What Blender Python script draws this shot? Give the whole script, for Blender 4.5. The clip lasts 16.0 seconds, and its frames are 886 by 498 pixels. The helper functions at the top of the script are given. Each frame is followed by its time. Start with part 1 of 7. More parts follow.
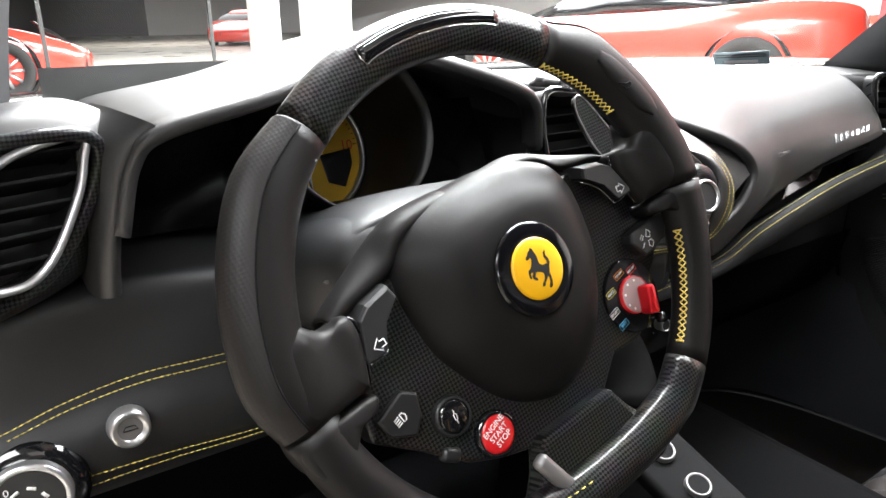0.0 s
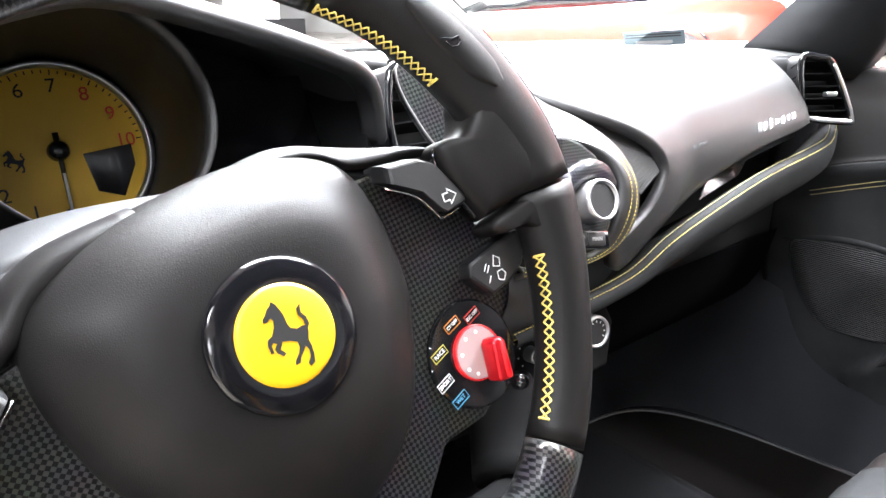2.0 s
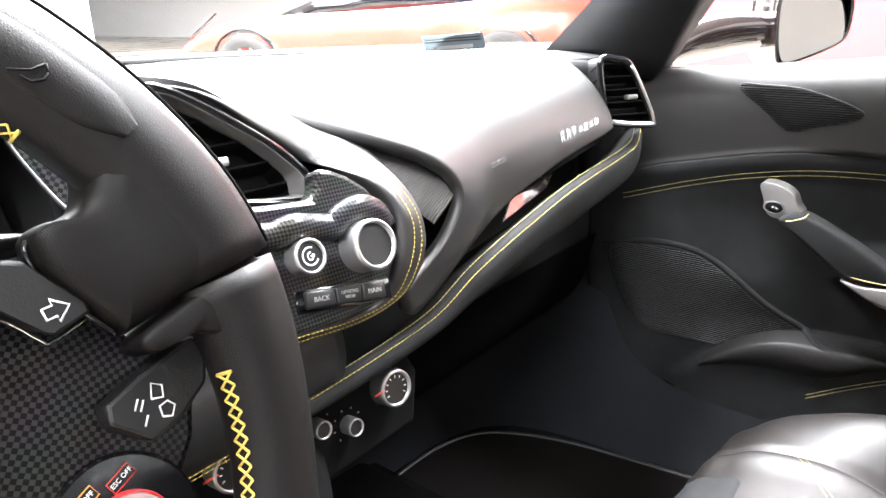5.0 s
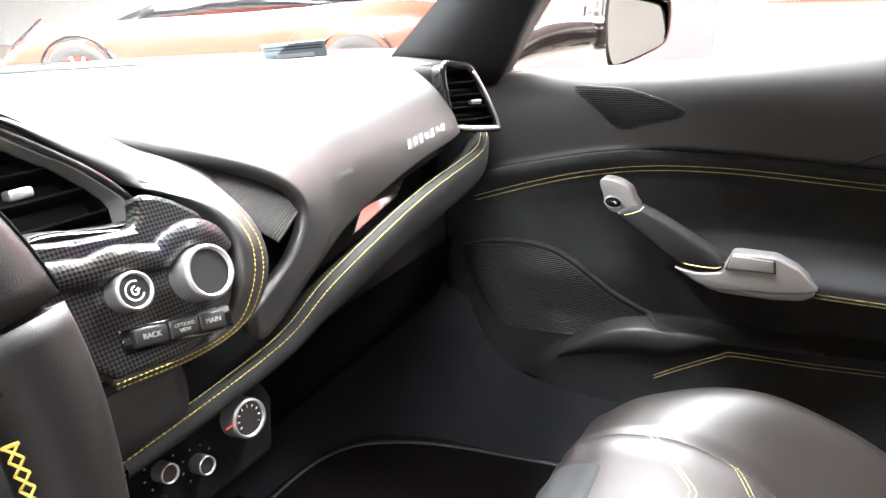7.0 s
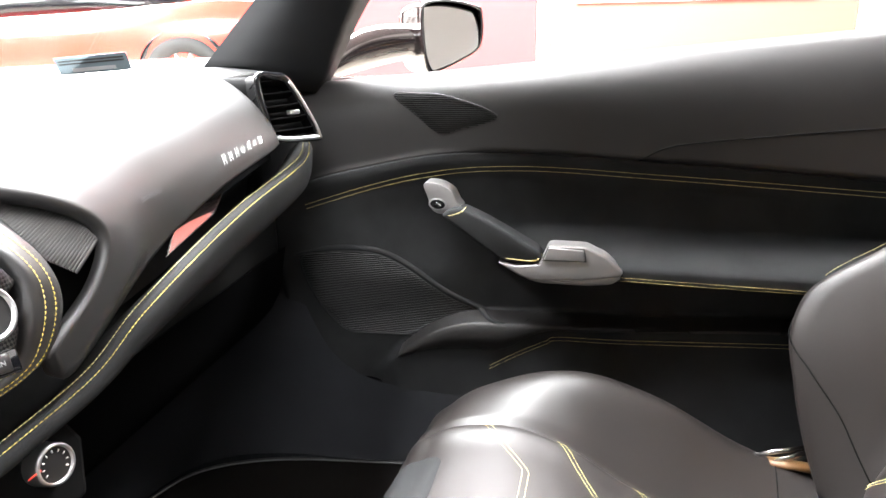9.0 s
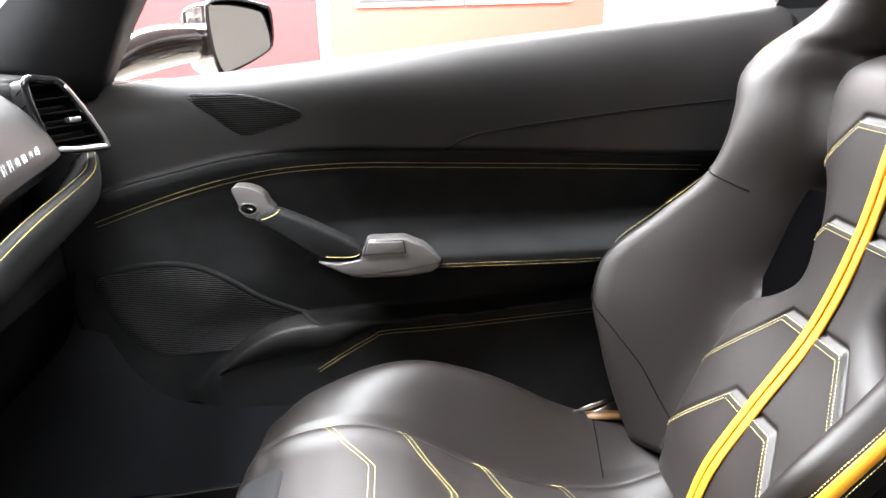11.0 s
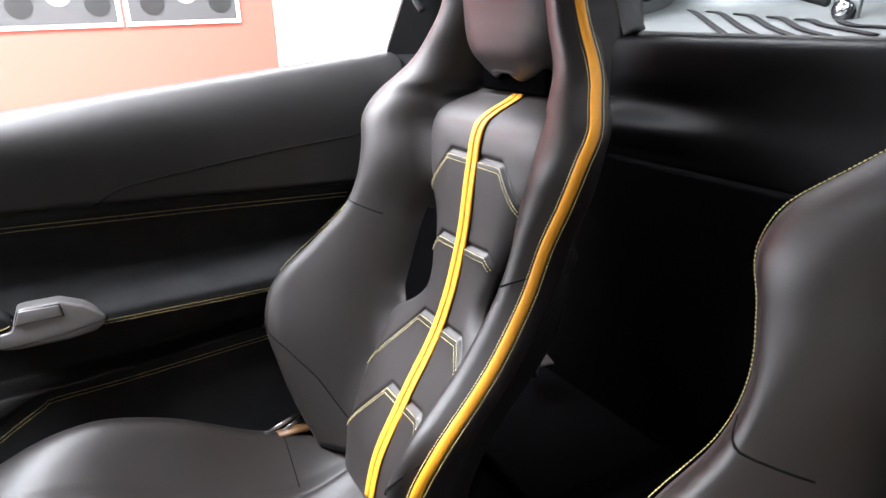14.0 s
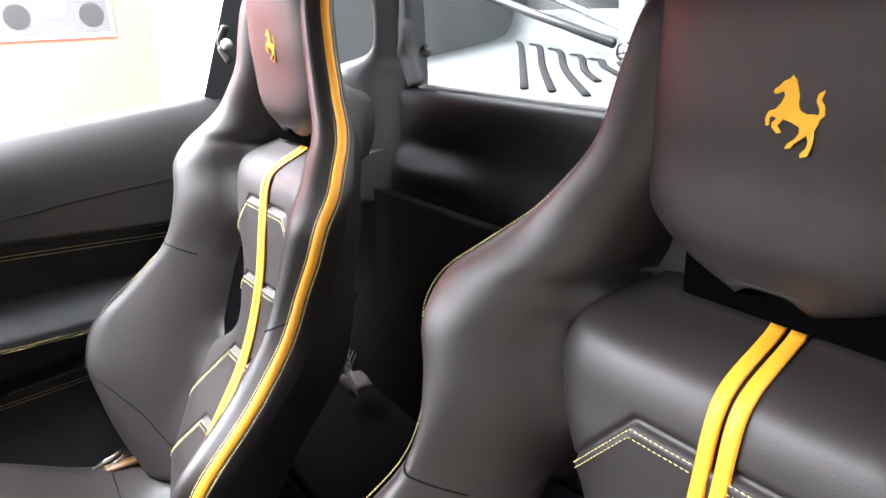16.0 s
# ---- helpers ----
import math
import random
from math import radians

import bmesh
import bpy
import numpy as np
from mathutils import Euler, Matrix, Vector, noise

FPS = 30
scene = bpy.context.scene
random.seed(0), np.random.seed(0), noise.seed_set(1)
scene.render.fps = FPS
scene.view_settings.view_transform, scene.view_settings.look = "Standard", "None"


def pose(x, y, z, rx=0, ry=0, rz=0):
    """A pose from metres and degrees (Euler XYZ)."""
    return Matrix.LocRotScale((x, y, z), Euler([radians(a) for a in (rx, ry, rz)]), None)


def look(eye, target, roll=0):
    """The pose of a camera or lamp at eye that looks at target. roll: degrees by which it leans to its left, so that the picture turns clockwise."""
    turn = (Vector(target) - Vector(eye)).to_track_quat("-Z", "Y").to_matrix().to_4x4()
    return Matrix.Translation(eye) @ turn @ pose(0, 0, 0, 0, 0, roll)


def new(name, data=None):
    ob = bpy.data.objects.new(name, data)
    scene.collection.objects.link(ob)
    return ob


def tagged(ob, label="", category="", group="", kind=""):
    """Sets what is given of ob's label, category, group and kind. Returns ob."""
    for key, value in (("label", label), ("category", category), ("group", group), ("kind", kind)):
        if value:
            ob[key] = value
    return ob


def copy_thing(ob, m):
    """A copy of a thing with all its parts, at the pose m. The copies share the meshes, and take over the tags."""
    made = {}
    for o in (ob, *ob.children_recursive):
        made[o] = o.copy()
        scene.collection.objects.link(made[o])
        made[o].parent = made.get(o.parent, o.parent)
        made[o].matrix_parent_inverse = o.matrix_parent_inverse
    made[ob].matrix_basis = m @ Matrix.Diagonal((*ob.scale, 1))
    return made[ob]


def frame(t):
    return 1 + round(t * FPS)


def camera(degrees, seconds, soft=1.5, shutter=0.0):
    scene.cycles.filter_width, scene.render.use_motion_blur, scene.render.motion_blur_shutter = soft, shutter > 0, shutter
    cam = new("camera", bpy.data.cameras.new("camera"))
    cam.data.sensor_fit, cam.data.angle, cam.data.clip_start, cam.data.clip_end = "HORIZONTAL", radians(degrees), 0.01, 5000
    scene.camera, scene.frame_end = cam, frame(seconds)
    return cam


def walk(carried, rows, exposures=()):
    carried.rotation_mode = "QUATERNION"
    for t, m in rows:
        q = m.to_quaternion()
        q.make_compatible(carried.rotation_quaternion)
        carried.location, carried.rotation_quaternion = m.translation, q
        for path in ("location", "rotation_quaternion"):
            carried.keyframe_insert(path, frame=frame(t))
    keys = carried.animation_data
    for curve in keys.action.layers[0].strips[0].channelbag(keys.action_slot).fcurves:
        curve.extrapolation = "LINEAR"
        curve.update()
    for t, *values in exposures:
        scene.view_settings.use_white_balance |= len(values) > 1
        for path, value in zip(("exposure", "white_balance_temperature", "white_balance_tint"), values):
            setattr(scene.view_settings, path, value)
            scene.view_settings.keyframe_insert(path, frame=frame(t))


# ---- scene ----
cam = camera(65.6, 16.0)
METRES, EYE, TILT, LEAN, TURN = 0.85, 0.87, -18.6, 0.5, -34.5
ROWS = [
    (0.0, 0.0, 0.0, 0.0, -0.0, 0.0, 0.0),
    (0.5, 0.0272, 0.0677, 0.0054, -2.69, -0.05, 1.02),
    (1.0, 0.0532, 0.1218, 0.0, -4.01, -0.05, 1.39),
    (1.5, 0.0835, 0.1646, 0.0036, -4.52, -0.19, 1.3),
    (2.0, 0.1222, 0.21, 0.0248, -4.8, -0.18, 1.34),
    (2.5, 0.1427, 0.2481, 0.0312, -5.01, -0.14, 1.39),
    (3.0, 0.1707, 0.2787, 0.0333, -5.59, -0.15, 1.82),
    (3.5, 0.1971, 0.2984, 0.0473, -7.7, -0.3, 2.64),
    (4.0, 0.2125, 0.3114, 0.0577, -10.58, -0.47, 3.73),
    (6.5, 0.2498, 0.3288, 0.0741, -25.28, -1.81, 8.91),
    (7.0, 0.2592, 0.3261, 0.0758, -27.73, -2.17, 9.7),
    (7.5, 0.2727, 0.3219, 0.0833, -30.42, -2.66, 10.59),
    (8.0, 0.2857, 0.3169, 0.0799, -33.57, -3.25, 11.47),
    (8.5, 0.2935, 0.2921, 0.0817, -36.74, -3.91, 12.3),
    (11.0, 0.263, 0.3202, 0.0715, -58.05, -8.86, 17.25),
    (11.5, 0.2644, 0.3178, 0.0757, -62.62, -10.03, 18.18),
    (12.0, 0.2663, 0.3133, 0.0747, -67.19, -11.38, 18.95),
    (12.5, 0.2851, 0.2949, 0.0754, -72.39, -12.86, 19.51),
    (13.0, 0.2776, 0.2734, 0.0818, -77.24, -14.34, 19.96),
    (13.5, 0.2402, 0.2264, 0.0896, -80.73, -15.54, 20.19),
    (14.0, 0.2062, 0.18, 0.0975, -83.84, -16.57, 20.4),
    (14.5, 0.181, 0.1272, 0.1003, -86.28, -17.38, 20.49),
    (15.0, 0.1507, 0.0683, 0.1072, -88.1, -18.01, 20.55),
    (15.5, 0.1269, -0.0056, 0.1157, -89.67, -18.61, 20.63),
    (16.0, 0.1299, -0.0617, 0.1127, -91.43, -19.31, 20.59),
]
walk(cam, [(t, pose(0, 0, EYE, TILT, LEAN, TURN) @ pose(METRES * x, METRES * y, METRES * z, 90 + pitch, roll, yaw)) for t, x, y, z, yaw, pitch, roll in ROWS],
     exposures=[(0.0, -0.4, 6500, 10.0), (1.0, -0.3, 6450, 10.0), (1.5, 0.1, 6350, 10.5), (2.0, 0.98, 6250, 12.0), (3.0, 0.95, 6316, 11.7), (4.0, 0.85, 6371, 11.4), (7.0, 0.95, 6500, 11.0), (8.5, 0.8, 6550, 11.0), (11.0, 0.25, 6450, 11.0), (13.0, 0.2, 6200, 13.0), (14.5, -0.18, 6200, 13.0), (15.0, -0.15, 6200, 13.0), (15.5, 0.5, 6200, 13.0), (16.0, 0.8, 6200, 13.0)])

# ---- light ----
world = bpy.data.worlds.new("showroom_air")
scene.world = world
world.use_nodes = True
world.node_tree.nodes["Background"].inputs[0].default_value = (0.9, 0.95, 1.0, 1)
world.node_tree.nodes["Background"].inputs[1].default_value = 0.13


def area_lamp(name, eye, target, sx, sy, watts, color=(0.96, 0.98, 1.0)):
    data = bpy.data.lights.new(name, "AREA")
    data.shape, data.size, data.size_y, data.energy, data.color = "RECTANGLE", sx, sy, watts, color
    ob = new(name, data)
    ob.matrix_world = look(eye, target)
    return ob


CEIL = 3.6
# unseen lamps, added and sized to brighten cabin, parked cars and far floor
LAMPS = [((1.8, 1.75), 3.0, 1.8, 2000), ((3.3, 6.0), 5.0, 3.0, 1550), ((6.8, 6.8), 4.0, 3.0, 2300), ((2.9, -0.3), 1.2, 3.6, 750), ((-2.3, -0.8), 2.4, 1.8, 350), ((0.9, -2.9), 3.0, 1.6, 25), ((-3.5, -6.0), 3.0, 2.0, 350), ((3.0, 16.0), 8.0, 4.0, 1100), ((12.0, 10.0), 6.0, 6.0, 5200), ((8.0, 28.0), 8.0, 6.0, 1300)]
for (lx, ly), sx, sy, watts in LAMPS:
    area_lamp("added_lamp", (lx, ly, CEIL - 0.08), (lx, ly, 0), sx, sy, watts)


# ---- materials ----
def material(name, color, rough=0.5, metal=0.0, coat=0.0, spec=0.5, vary=0.15, grain=0.0, grain_scale=900, big_scale=9, sheen=0.0, emit=0.0, kind="noise"):
    m = bpy.data.materials.new(name)
    m.use_nodes = True
    nt = m.node_tree
    b = nt.nodes["Principled BSDF"]
    b.inputs["Roughness"].default_value = rough
    b.inputs["Metallic"].default_value = metal
    b.inputs["Coat Weight"].default_value = coat
    b.inputs["Coat Roughness"].default_value = 0.06
    b.inputs["Specular IOR Level"].default_value = spec
    b.inputs["Sheen Weight"].default_value = sheen
    co = nt.nodes.new("ShaderNodeTexCoord")
    big = nt.nodes.new("ShaderNodeTexNoise")
    big.inputs["Scale"].default_value = big_scale
    big.inputs["Detail"].default_value = 5
    nt.links.new(co.outputs["Object"], big.inputs["Vector"])
    ramp = nt.nodes.new("ShaderNodeMix")
    ramp.data_type = "RGBA"
    ramp.inputs[6].default_value = (*[max(0, c * (1 - vary)) for c in color], 1)
    ramp.inputs[7].default_value = (*[min(1, c * (1 + vary)) for c in color], 1)
    nt.links.new(big.outputs["Fac"], ramp.inputs[0])
    nt.links.new(ramp.outputs[2], b.inputs["Base Color"])
    rr = nt.nodes.new("ShaderNodeMapRange")
    rr.inputs["To Min"].default_value = max(0.02, rough * 0.88)
    rr.inputs["To Max"].default_value = min(1, rough * 1.12)
    nt.links.new(big.outputs["Fac"], rr.inputs["Value"])
    nt.links.new(rr.outputs[0], b.inputs["Roughness"])
    if grain:
        if kind == "leather":
            g = nt.nodes.new("ShaderNodeTexVoronoi")
            g.feature = "DISTANCE_TO_EDGE"
            out = g.outputs["Distance"]
        elif kind == "dots":
            g = nt.nodes.new("ShaderNodeTexVoronoi")
            g.inputs["Randomness"].default_value = 0.0
            out = g.outputs["Distance"]
        else:
            g = nt.nodes.new("ShaderNodeTexNoise")
            g.inputs["Detail"].default_value = 3
            out = g.outputs["Fac"]
        g.inputs["Scale"].default_value = grain_scale
        nt.links.new(co.outputs["Object"], g.inputs["Vector"])
        bump = nt.nodes.new("ShaderNodeBump")
        bump.inputs["Strength"].default_value = grain
        bump.inputs["Distance"].default_value = 0.0006
        nt.links.new(out, bump.inputs["Height"])
        nt.links.new(bump.outputs["Normal"], b.inputs["Normal"])
    if emit:
        b.inputs["Emission Color"].default_value = (*color, 1)
        b.inputs["Emission Strength"].default_value = emit
    return m


def carbon_material(name, scale, axes=(0, 1)):
    """Woven carbon under clear lacquer: a twill of two thread directions."""
    m = bpy.data.materials.new(name)
    m.use_nodes = True
    nt = m.node_tree
    b = nt.nodes["Principled BSDF"]
    co = nt.nodes.new("ShaderNodeTexCoord")
    sep = nt.nodes.new("ShaderNodeSeparateXYZ")
    nt.links.new(co.outputs["Object"], sep.inputs[0])
    com = nt.nodes.new("ShaderNodeCombineXYZ")
    nt.links.new(sep.outputs[axes[0]], com.inputs[0])
    nt.links.new(sep.outputs[axes[1]], com.inputs[1])
    rot = nt.nodes.new("ShaderNodeMapping")
    rot.inputs["Rotation"].default_value = (0, 0, radians(45))
    nt.links.new(com.outputs[0], rot.inputs["Vector"])
    ch = nt.nodes.new("ShaderNodeTexChecker")
    ch.inputs["Scale"].default_value = scale
    ch.inputs["Color1"].default_value = (0.004, 0.004, 0.0045, 1)
    ch.inputs["Color2"].default_value = (0.040, 0.0385, 0.038, 1)
    nt.links.new(rot.outputs[0], ch.inputs["Vector"])
    noise_tex = nt.nodes.new("ShaderNodeTexNoise")
    noise_tex.inputs["Scale"].default_value = 40
    nt.links.new(co.outputs["Object"], noise_tex.inputs["Vector"])
    mix = nt.nodes.new("ShaderNodeMix")
    mix.data_type = "RGBA"
    mix.blend_type = "MULTIPLY"
    mix.inputs[0].default_value = 0.6
    nt.links.new(ch.outputs["Color"], mix.inputs[6])
    nt.links.new(noise_tex.outputs["Color"], mix.inputs[7])
    nt.links.new(mix.outputs[2], b.inputs["Base Color"])
    bump = nt.nodes.new("ShaderNodeBump")
    bump.inputs["Strength"].default_value = 0.25
    bump.inputs["Distance"].default_value = 0.0004
    nt.links.new(ch.outputs["Fac"], bump.inputs["Height"])
    nt.links.new(bump.outputs["Normal"], b.inputs["Normal"])
    b.inputs["Roughness"].default_value = 0.34
    b.inputs["Specular IOR Level"].default_value = 0.12
    b.inputs["Metallic"].default_value = 0.1
    b.inputs["Coat Weight"].default_value = 0.28
    b.inputs["Coat Roughness"].default_value = 0.12
    return m


def glass_material(name):
    m = bpy.data.materials.new(name)
    m.use_nodes = True
    nt = m.node_tree
    nt.nodes.remove(nt.nodes["Principled BSDF"])
    out = nt.nodes["Material Output"]
    clear = nt.nodes.new("ShaderNodeBsdfTransparent")
    clear.inputs[0].default_value = (0.94, 0.97, 0.96, 1)
    gloss = nt.nodes.new("ShaderNodeBsdfGlossy")
    gloss.inputs["Roughness"].default_value = 0.02
    fres = nt.nodes.new("ShaderNodeFresnel")
    fres.inputs[0].default_value = 1.3
    mix = nt.nodes.new("ShaderNodeMixShader")
    nt.links.new(fres.outputs[0], mix.inputs[0])
    nt.links.new(clear.outputs[0], mix.inputs[1])
    nt.links.new(gloss.outputs[0], mix.inputs[2])
    nt.links.new(mix.outputs[0], out.inputs[0])
    return m


WHEEL_LEATHER = material("wheel_leather", (0.0072, 0.0066, 0.0064), 0.45, grain=0.22, grain_scale=950, kind="leather", vary=0.2, spec=0.19)
CEILING_GREY = material("grey_ceiling_paint", (0.30, 0.30, 0.30), 0.8, vary=0.05, big_scale=1.0)
ROLL_SUEDE = material("charcoal_suede", (0.0165, 0.0168, 0.0172), 0.95, grain=0.6, grain_scale=1800, spec=0.15, vary=0.6, big_scale=22)
# bulkhead leather darkened in its colour to stand for the shade behind the seats
SHADED_LINING = material("shaded_rear_leather", (0.0036, 0.0034, 0.0036), 0.45, grain=0.25, grain_scale=850, kind="leather", vary=0.25, spec=0.07)
DOOR_LEATHER = material("door_leather", (0.0105, 0.0097, 0.0096), 0.48, grain=0.25, grain_scale=850, kind="leather", vary=0.22, spec=0.33)
EMBOSS = material("embossed_grey", (0.045, 0.045, 0.046), 0.6, vary=0.02)
BLACK_MATT = material("matt_black_panel", (0.004, 0.004, 0.0042), 0.85, spec=0.12, grain=0.2, grain_scale=1500)
LEATHER = material("black_leather", (0.0088, 0.0083, 0.0083), 0.42, grain=0.22, grain_scale=900, kind="leather", vary=0.2, spec=0.4)
SEAT_LEATHER = material("seat_leather", (0.0106, 0.0082, 0.0075), 0.50, grain=0.3, grain_scale=800, kind="leather", vary=0.2, spec=0.50)
DASH_LEATHER = material("dash_leather", (0.0220, 0.0213, 0.0215), 0.43, grain=0.25, grain_scale=1000, kind="leather", vary=0.18, spec=0.62)
PERF = material("perforated_leather", (0.0085, 0.0072, 0.0068), 0.46, grain=0.25, grain_scale=420, kind="dots", vary=0.2, spec=0.25)
SUEDE = material("black_suede", (0.0165, 0.0170, 0.0176), 0.95, grain=0.6, grain_scale=1800, spec=0.14, vary=0.65, big_scale=14)
FOOT_CARPET = material("grey_black_carpet", (0.0165, 0.0172, 0.0195), 1.0, grain=1.0, grain_scale=1500, spec=0.1, vary=0.4)
# black leather lightened for the side light on lower dash and column
LIT_LEATHER = material("lit_black_leather", (0.0150, 0.0155, 0.0165), 0.44, grain=0.25, grain_scale=850, kind="leather", vary=0.2, spec=0.5)
# near-black for the seat openings: their shade is put into the colour
SHADE_BLACK = material("opening_shade_black", (0.0012, 0.0012, 0.0013), 1.0, spec=0.0)
STRAP_BROWN = material("brown_leather", (0.10, 0.050, 0.018), 0.5, vary=0.2, grain=0.2)
# quarter trim leather lightened to stand for the light that falls on it
LIT_REAR_TRIM = material("lit_quarter_leather", (0.020, 0.0188, 0.0190), 0.48, grain=0.25, grain_scale=850, kind="leather", vary=0.2, spec=0.45)
POUCH_GREY = material("grey_brown_felt", (0.050, 0.041, 0.039), 0.9, grain=0.6, grain_scale=900, vary=0.4)
NET_CORD = material("pale_net_cord", (0.22, 0.20, 0.19), 0.7, vary=0.2)
RIB_GREY = material("satin_grey_ribs", (0.15, 0.146, 0.144), 0.45, metal=0.3, vary=0.1)
RIB = material("ribbed_plastic", (0.030, 0.030, 0.031), 0.5, vary=0.1)
EMBROIDERY = material("yellow_embroidery", (0.78, 0.44, 0.02), 0.7, vary=0.1, grain=0.6, grain_scale=2500)
# carpet blackened for the shade behind the seats, along the tunnel, under the dash
SHADED_CARPET = material("shaded_black_carpet", (0.0024, 0.0024, 0.0026), 1.0, grain=1.0, grain_scale=1500, spec=0.03, vary=0.5)
PLASTIC = material("black_plastic", (0.010, 0.010, 0.0105), 0.42, grain=0.2, grain_scale=1500)
GLOSS = material("gloss_black", (0.006, 0.006, 0.007), 0.08, coat=0.5)
DISPLAY_GLASS = material("coated_display_glass", (0.16, 0.15, 0.15), 0.07, spec=0.6, metal=0.8, vary=0.05)
SCREEN = material("screen_glass", (0.004, 0.004, 0.005), 0.12)
CARBON = carbon_material("carbon_weave", 520)
CARBON_XZ = carbon_material("carbon_weave_upright", 520, (0, 2))
SATIN = material("satin_aluminium", (0.55, 0.55, 0.56), 0.32, metal=0.9, vary=0.05)
SILVER = material("satin_silver_paint", (0.175, 0.169, 0.166), 0.36, metal=0.35, vary=0.05)
BEZEL = material("satin_grey_lacquer", (0.20, 0.195, 0.195), 0.36, metal=0.6, vary=0.06)
CHROME = material("polished_metal", (0.75, 0.75, 0.76), 0.14, metal=1.0, vary=0.03)
YELLOW = material("yellow_leather", (0.66, 0.285, 0.012), 0.55, grain=0.25, grain_scale=900, kind="leather", vary=0.1)
EMBLEM = material("yellow_enamel", (0.80, 0.42, 0.0), 0.45, coat=0.15, vary=0.04)
DIAL = material("yellow_dial", (0.72, 0.44, 0.03), 0.45, vary=0.08)
THREAD = material("yellow_thread", (0.72, 0.55, 0.12), 0.7, vary=0.15)
CREAM = material("cream_thread", (0.720, 0.607, 0.260), 0.7, vary=0.15)
RED = material("red_plastic", (0.60, 0.012, 0.016), 0.3, coat=0.3, vary=0.1)
REDMETAL = material("red_anodised", (0.62, 0.012, 0.02), 0.3, metal=0.6, vary=0.1)
PINK = material("grey_dial_disc", (0.36, 0.27, 0.27), 0.45, vary=0.05)
WHITE_INK = material("white_ink", (0.8, 0.8, 0.8), 0.6, vary=0.02)
RED_INK = material("red_ink", (0.65, 0.05, 0.03), 0.6, vary=0.02)
ORANGE_INK = material("orange_ink", (0.75, 0.25, 0.03), 0.6, vary=0.02)
BLUE_INK = material("blue_ink", (0.1, 0.4, 0.65), 0.6, vary=0.02)
GREY_INK = material("grey_ink", (0.25, 0.25, 0.25), 0.6, vary=0.02)
YELLOW_INK = material("yellow_ink", (0.7, 0.6, 0.1), 0.6, vary=0.02)
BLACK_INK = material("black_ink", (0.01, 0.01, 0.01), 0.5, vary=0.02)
CAR_RED = material("red_car_paint", (0.66, 0.040, 0.026), 0.25, coat=0.9, vary=0.06, big_scale=1)
CAR_BLACK = material("black_car_paint", (0.012, 0.008, 0.008), 0.15, coat=1.0, vary=0.1, big_scale=2)
TYRE = material("tyre_rubber", (0.02, 0.02, 0.02), 0.8, grain=0.4, grain_scale=200)
MAT_BROWN = material("dark_floor_mat", (0.0055, 0.0045, 0.0042), 0.9, spec=0.08, grain=0.8, grain_scale=900, vary=0.4)
TILE = material("tan_floor_tile", (0.36, 0.32, 0.27), 0.28, vary=0.12, big_scale=1.2)
WALL_WHITE = material("white_wall_paint", (0.80, 0.79, 0.77), 0.7, vary=0.03, big_scale=1.5, grain=0.2, grain_scale=60)
WALL_GREY = material("grey_wall_paint", (0.12, 0.115, 0.115), 0.7, vary=0.1, big_scale=1.0)
WALL_ORANGE = material("orange_wall_panel", (0.360, 0.074, 0.052), 0.55, vary=0.04, big_scale=1.0)
WALL_RED = material("red_wall_panel", (0.338, 0.029, 0.031), 0.5, vary=0.05, big_scale=1.0)
MIRROR = material("mirror_glass", (0.85, 0.86, 0.88), 0.02, metal=1.0, vary=0.0)
ENGINE_GREY = material("grey_engine_cover", (0.044, 0.048, 0.048), 0.46, vary=0.08, grain=0.3, grain_scale=700)
PILLAR_TRIM = material("dark_pillar_trim", (0.009, 0.0093, 0.0098), 0.7, spec=0.15, vary=0.15, grain=0.3, grain_scale=1200)
GLASS = glass_material("clear_glass")
STICKER = material("pale_blue_sticker", (0.085, 0.115, 0.13), 0.5, vary=0.1)


# ---- geometry helpers ----
def part(name, bm, mat, parent=None, label="", smooth=True):
    me = bpy.data.meshes.new(name)
    bm.normal_update()
    bm.to_mesh(me)
    bm.free()
    if smooth:
        me.polygons.foreach_set("use_smooth", [True] * len(me.polygons))
    me.materials.append(mat)
    ob = new(name, me)
    if parent:
        ob.parent = parent
    if label:
        tagged(ob, label)
    if name == "stitching":
        tagged(ob, kind="stuff")
    return ob


def thing(name, label, category, at=None, group="", kind=""):
    ob = new(name)
    ob.empty_display_size = 0.05
    if at is not None:
        ob.matrix_world = at
    return tagged(ob, label, category, group, kind)


def crom(pts, n=8, closed=False):
    """A smooth curve through the points."""
    p = np.array(pts, float)
    k = len(p)
    if k == 2:
        return np.array([p[0] + (p[1] - p[0]) * i / n for i in range(n + 1)])
    out = []
    for i in range(k if closed else k - 1):
        if closed:
            a, b, c, d = p[(i - 1) % k], p[i], p[(i + 1) % k], p[(i + 2) % k]
        else:
            a, b, c, d = p[max(i - 1, 0)], p[i], p[i + 1], p[min(i + 2, k - 1)]
            if i == 0:
                a = 2 * b - c
            if i == k - 2:
                d = 2 * c - b
        for j in range(n):
            t = j / n
            out.append(0.5 * (2 * b + (c - a) * t + (2 * a - 5 * b + 4 * c - d) * t * t + (3 * b - a - 3 * c + d) * t ** 3))
    if not closed:
        out.append(p[-1])
    return np.array(out)


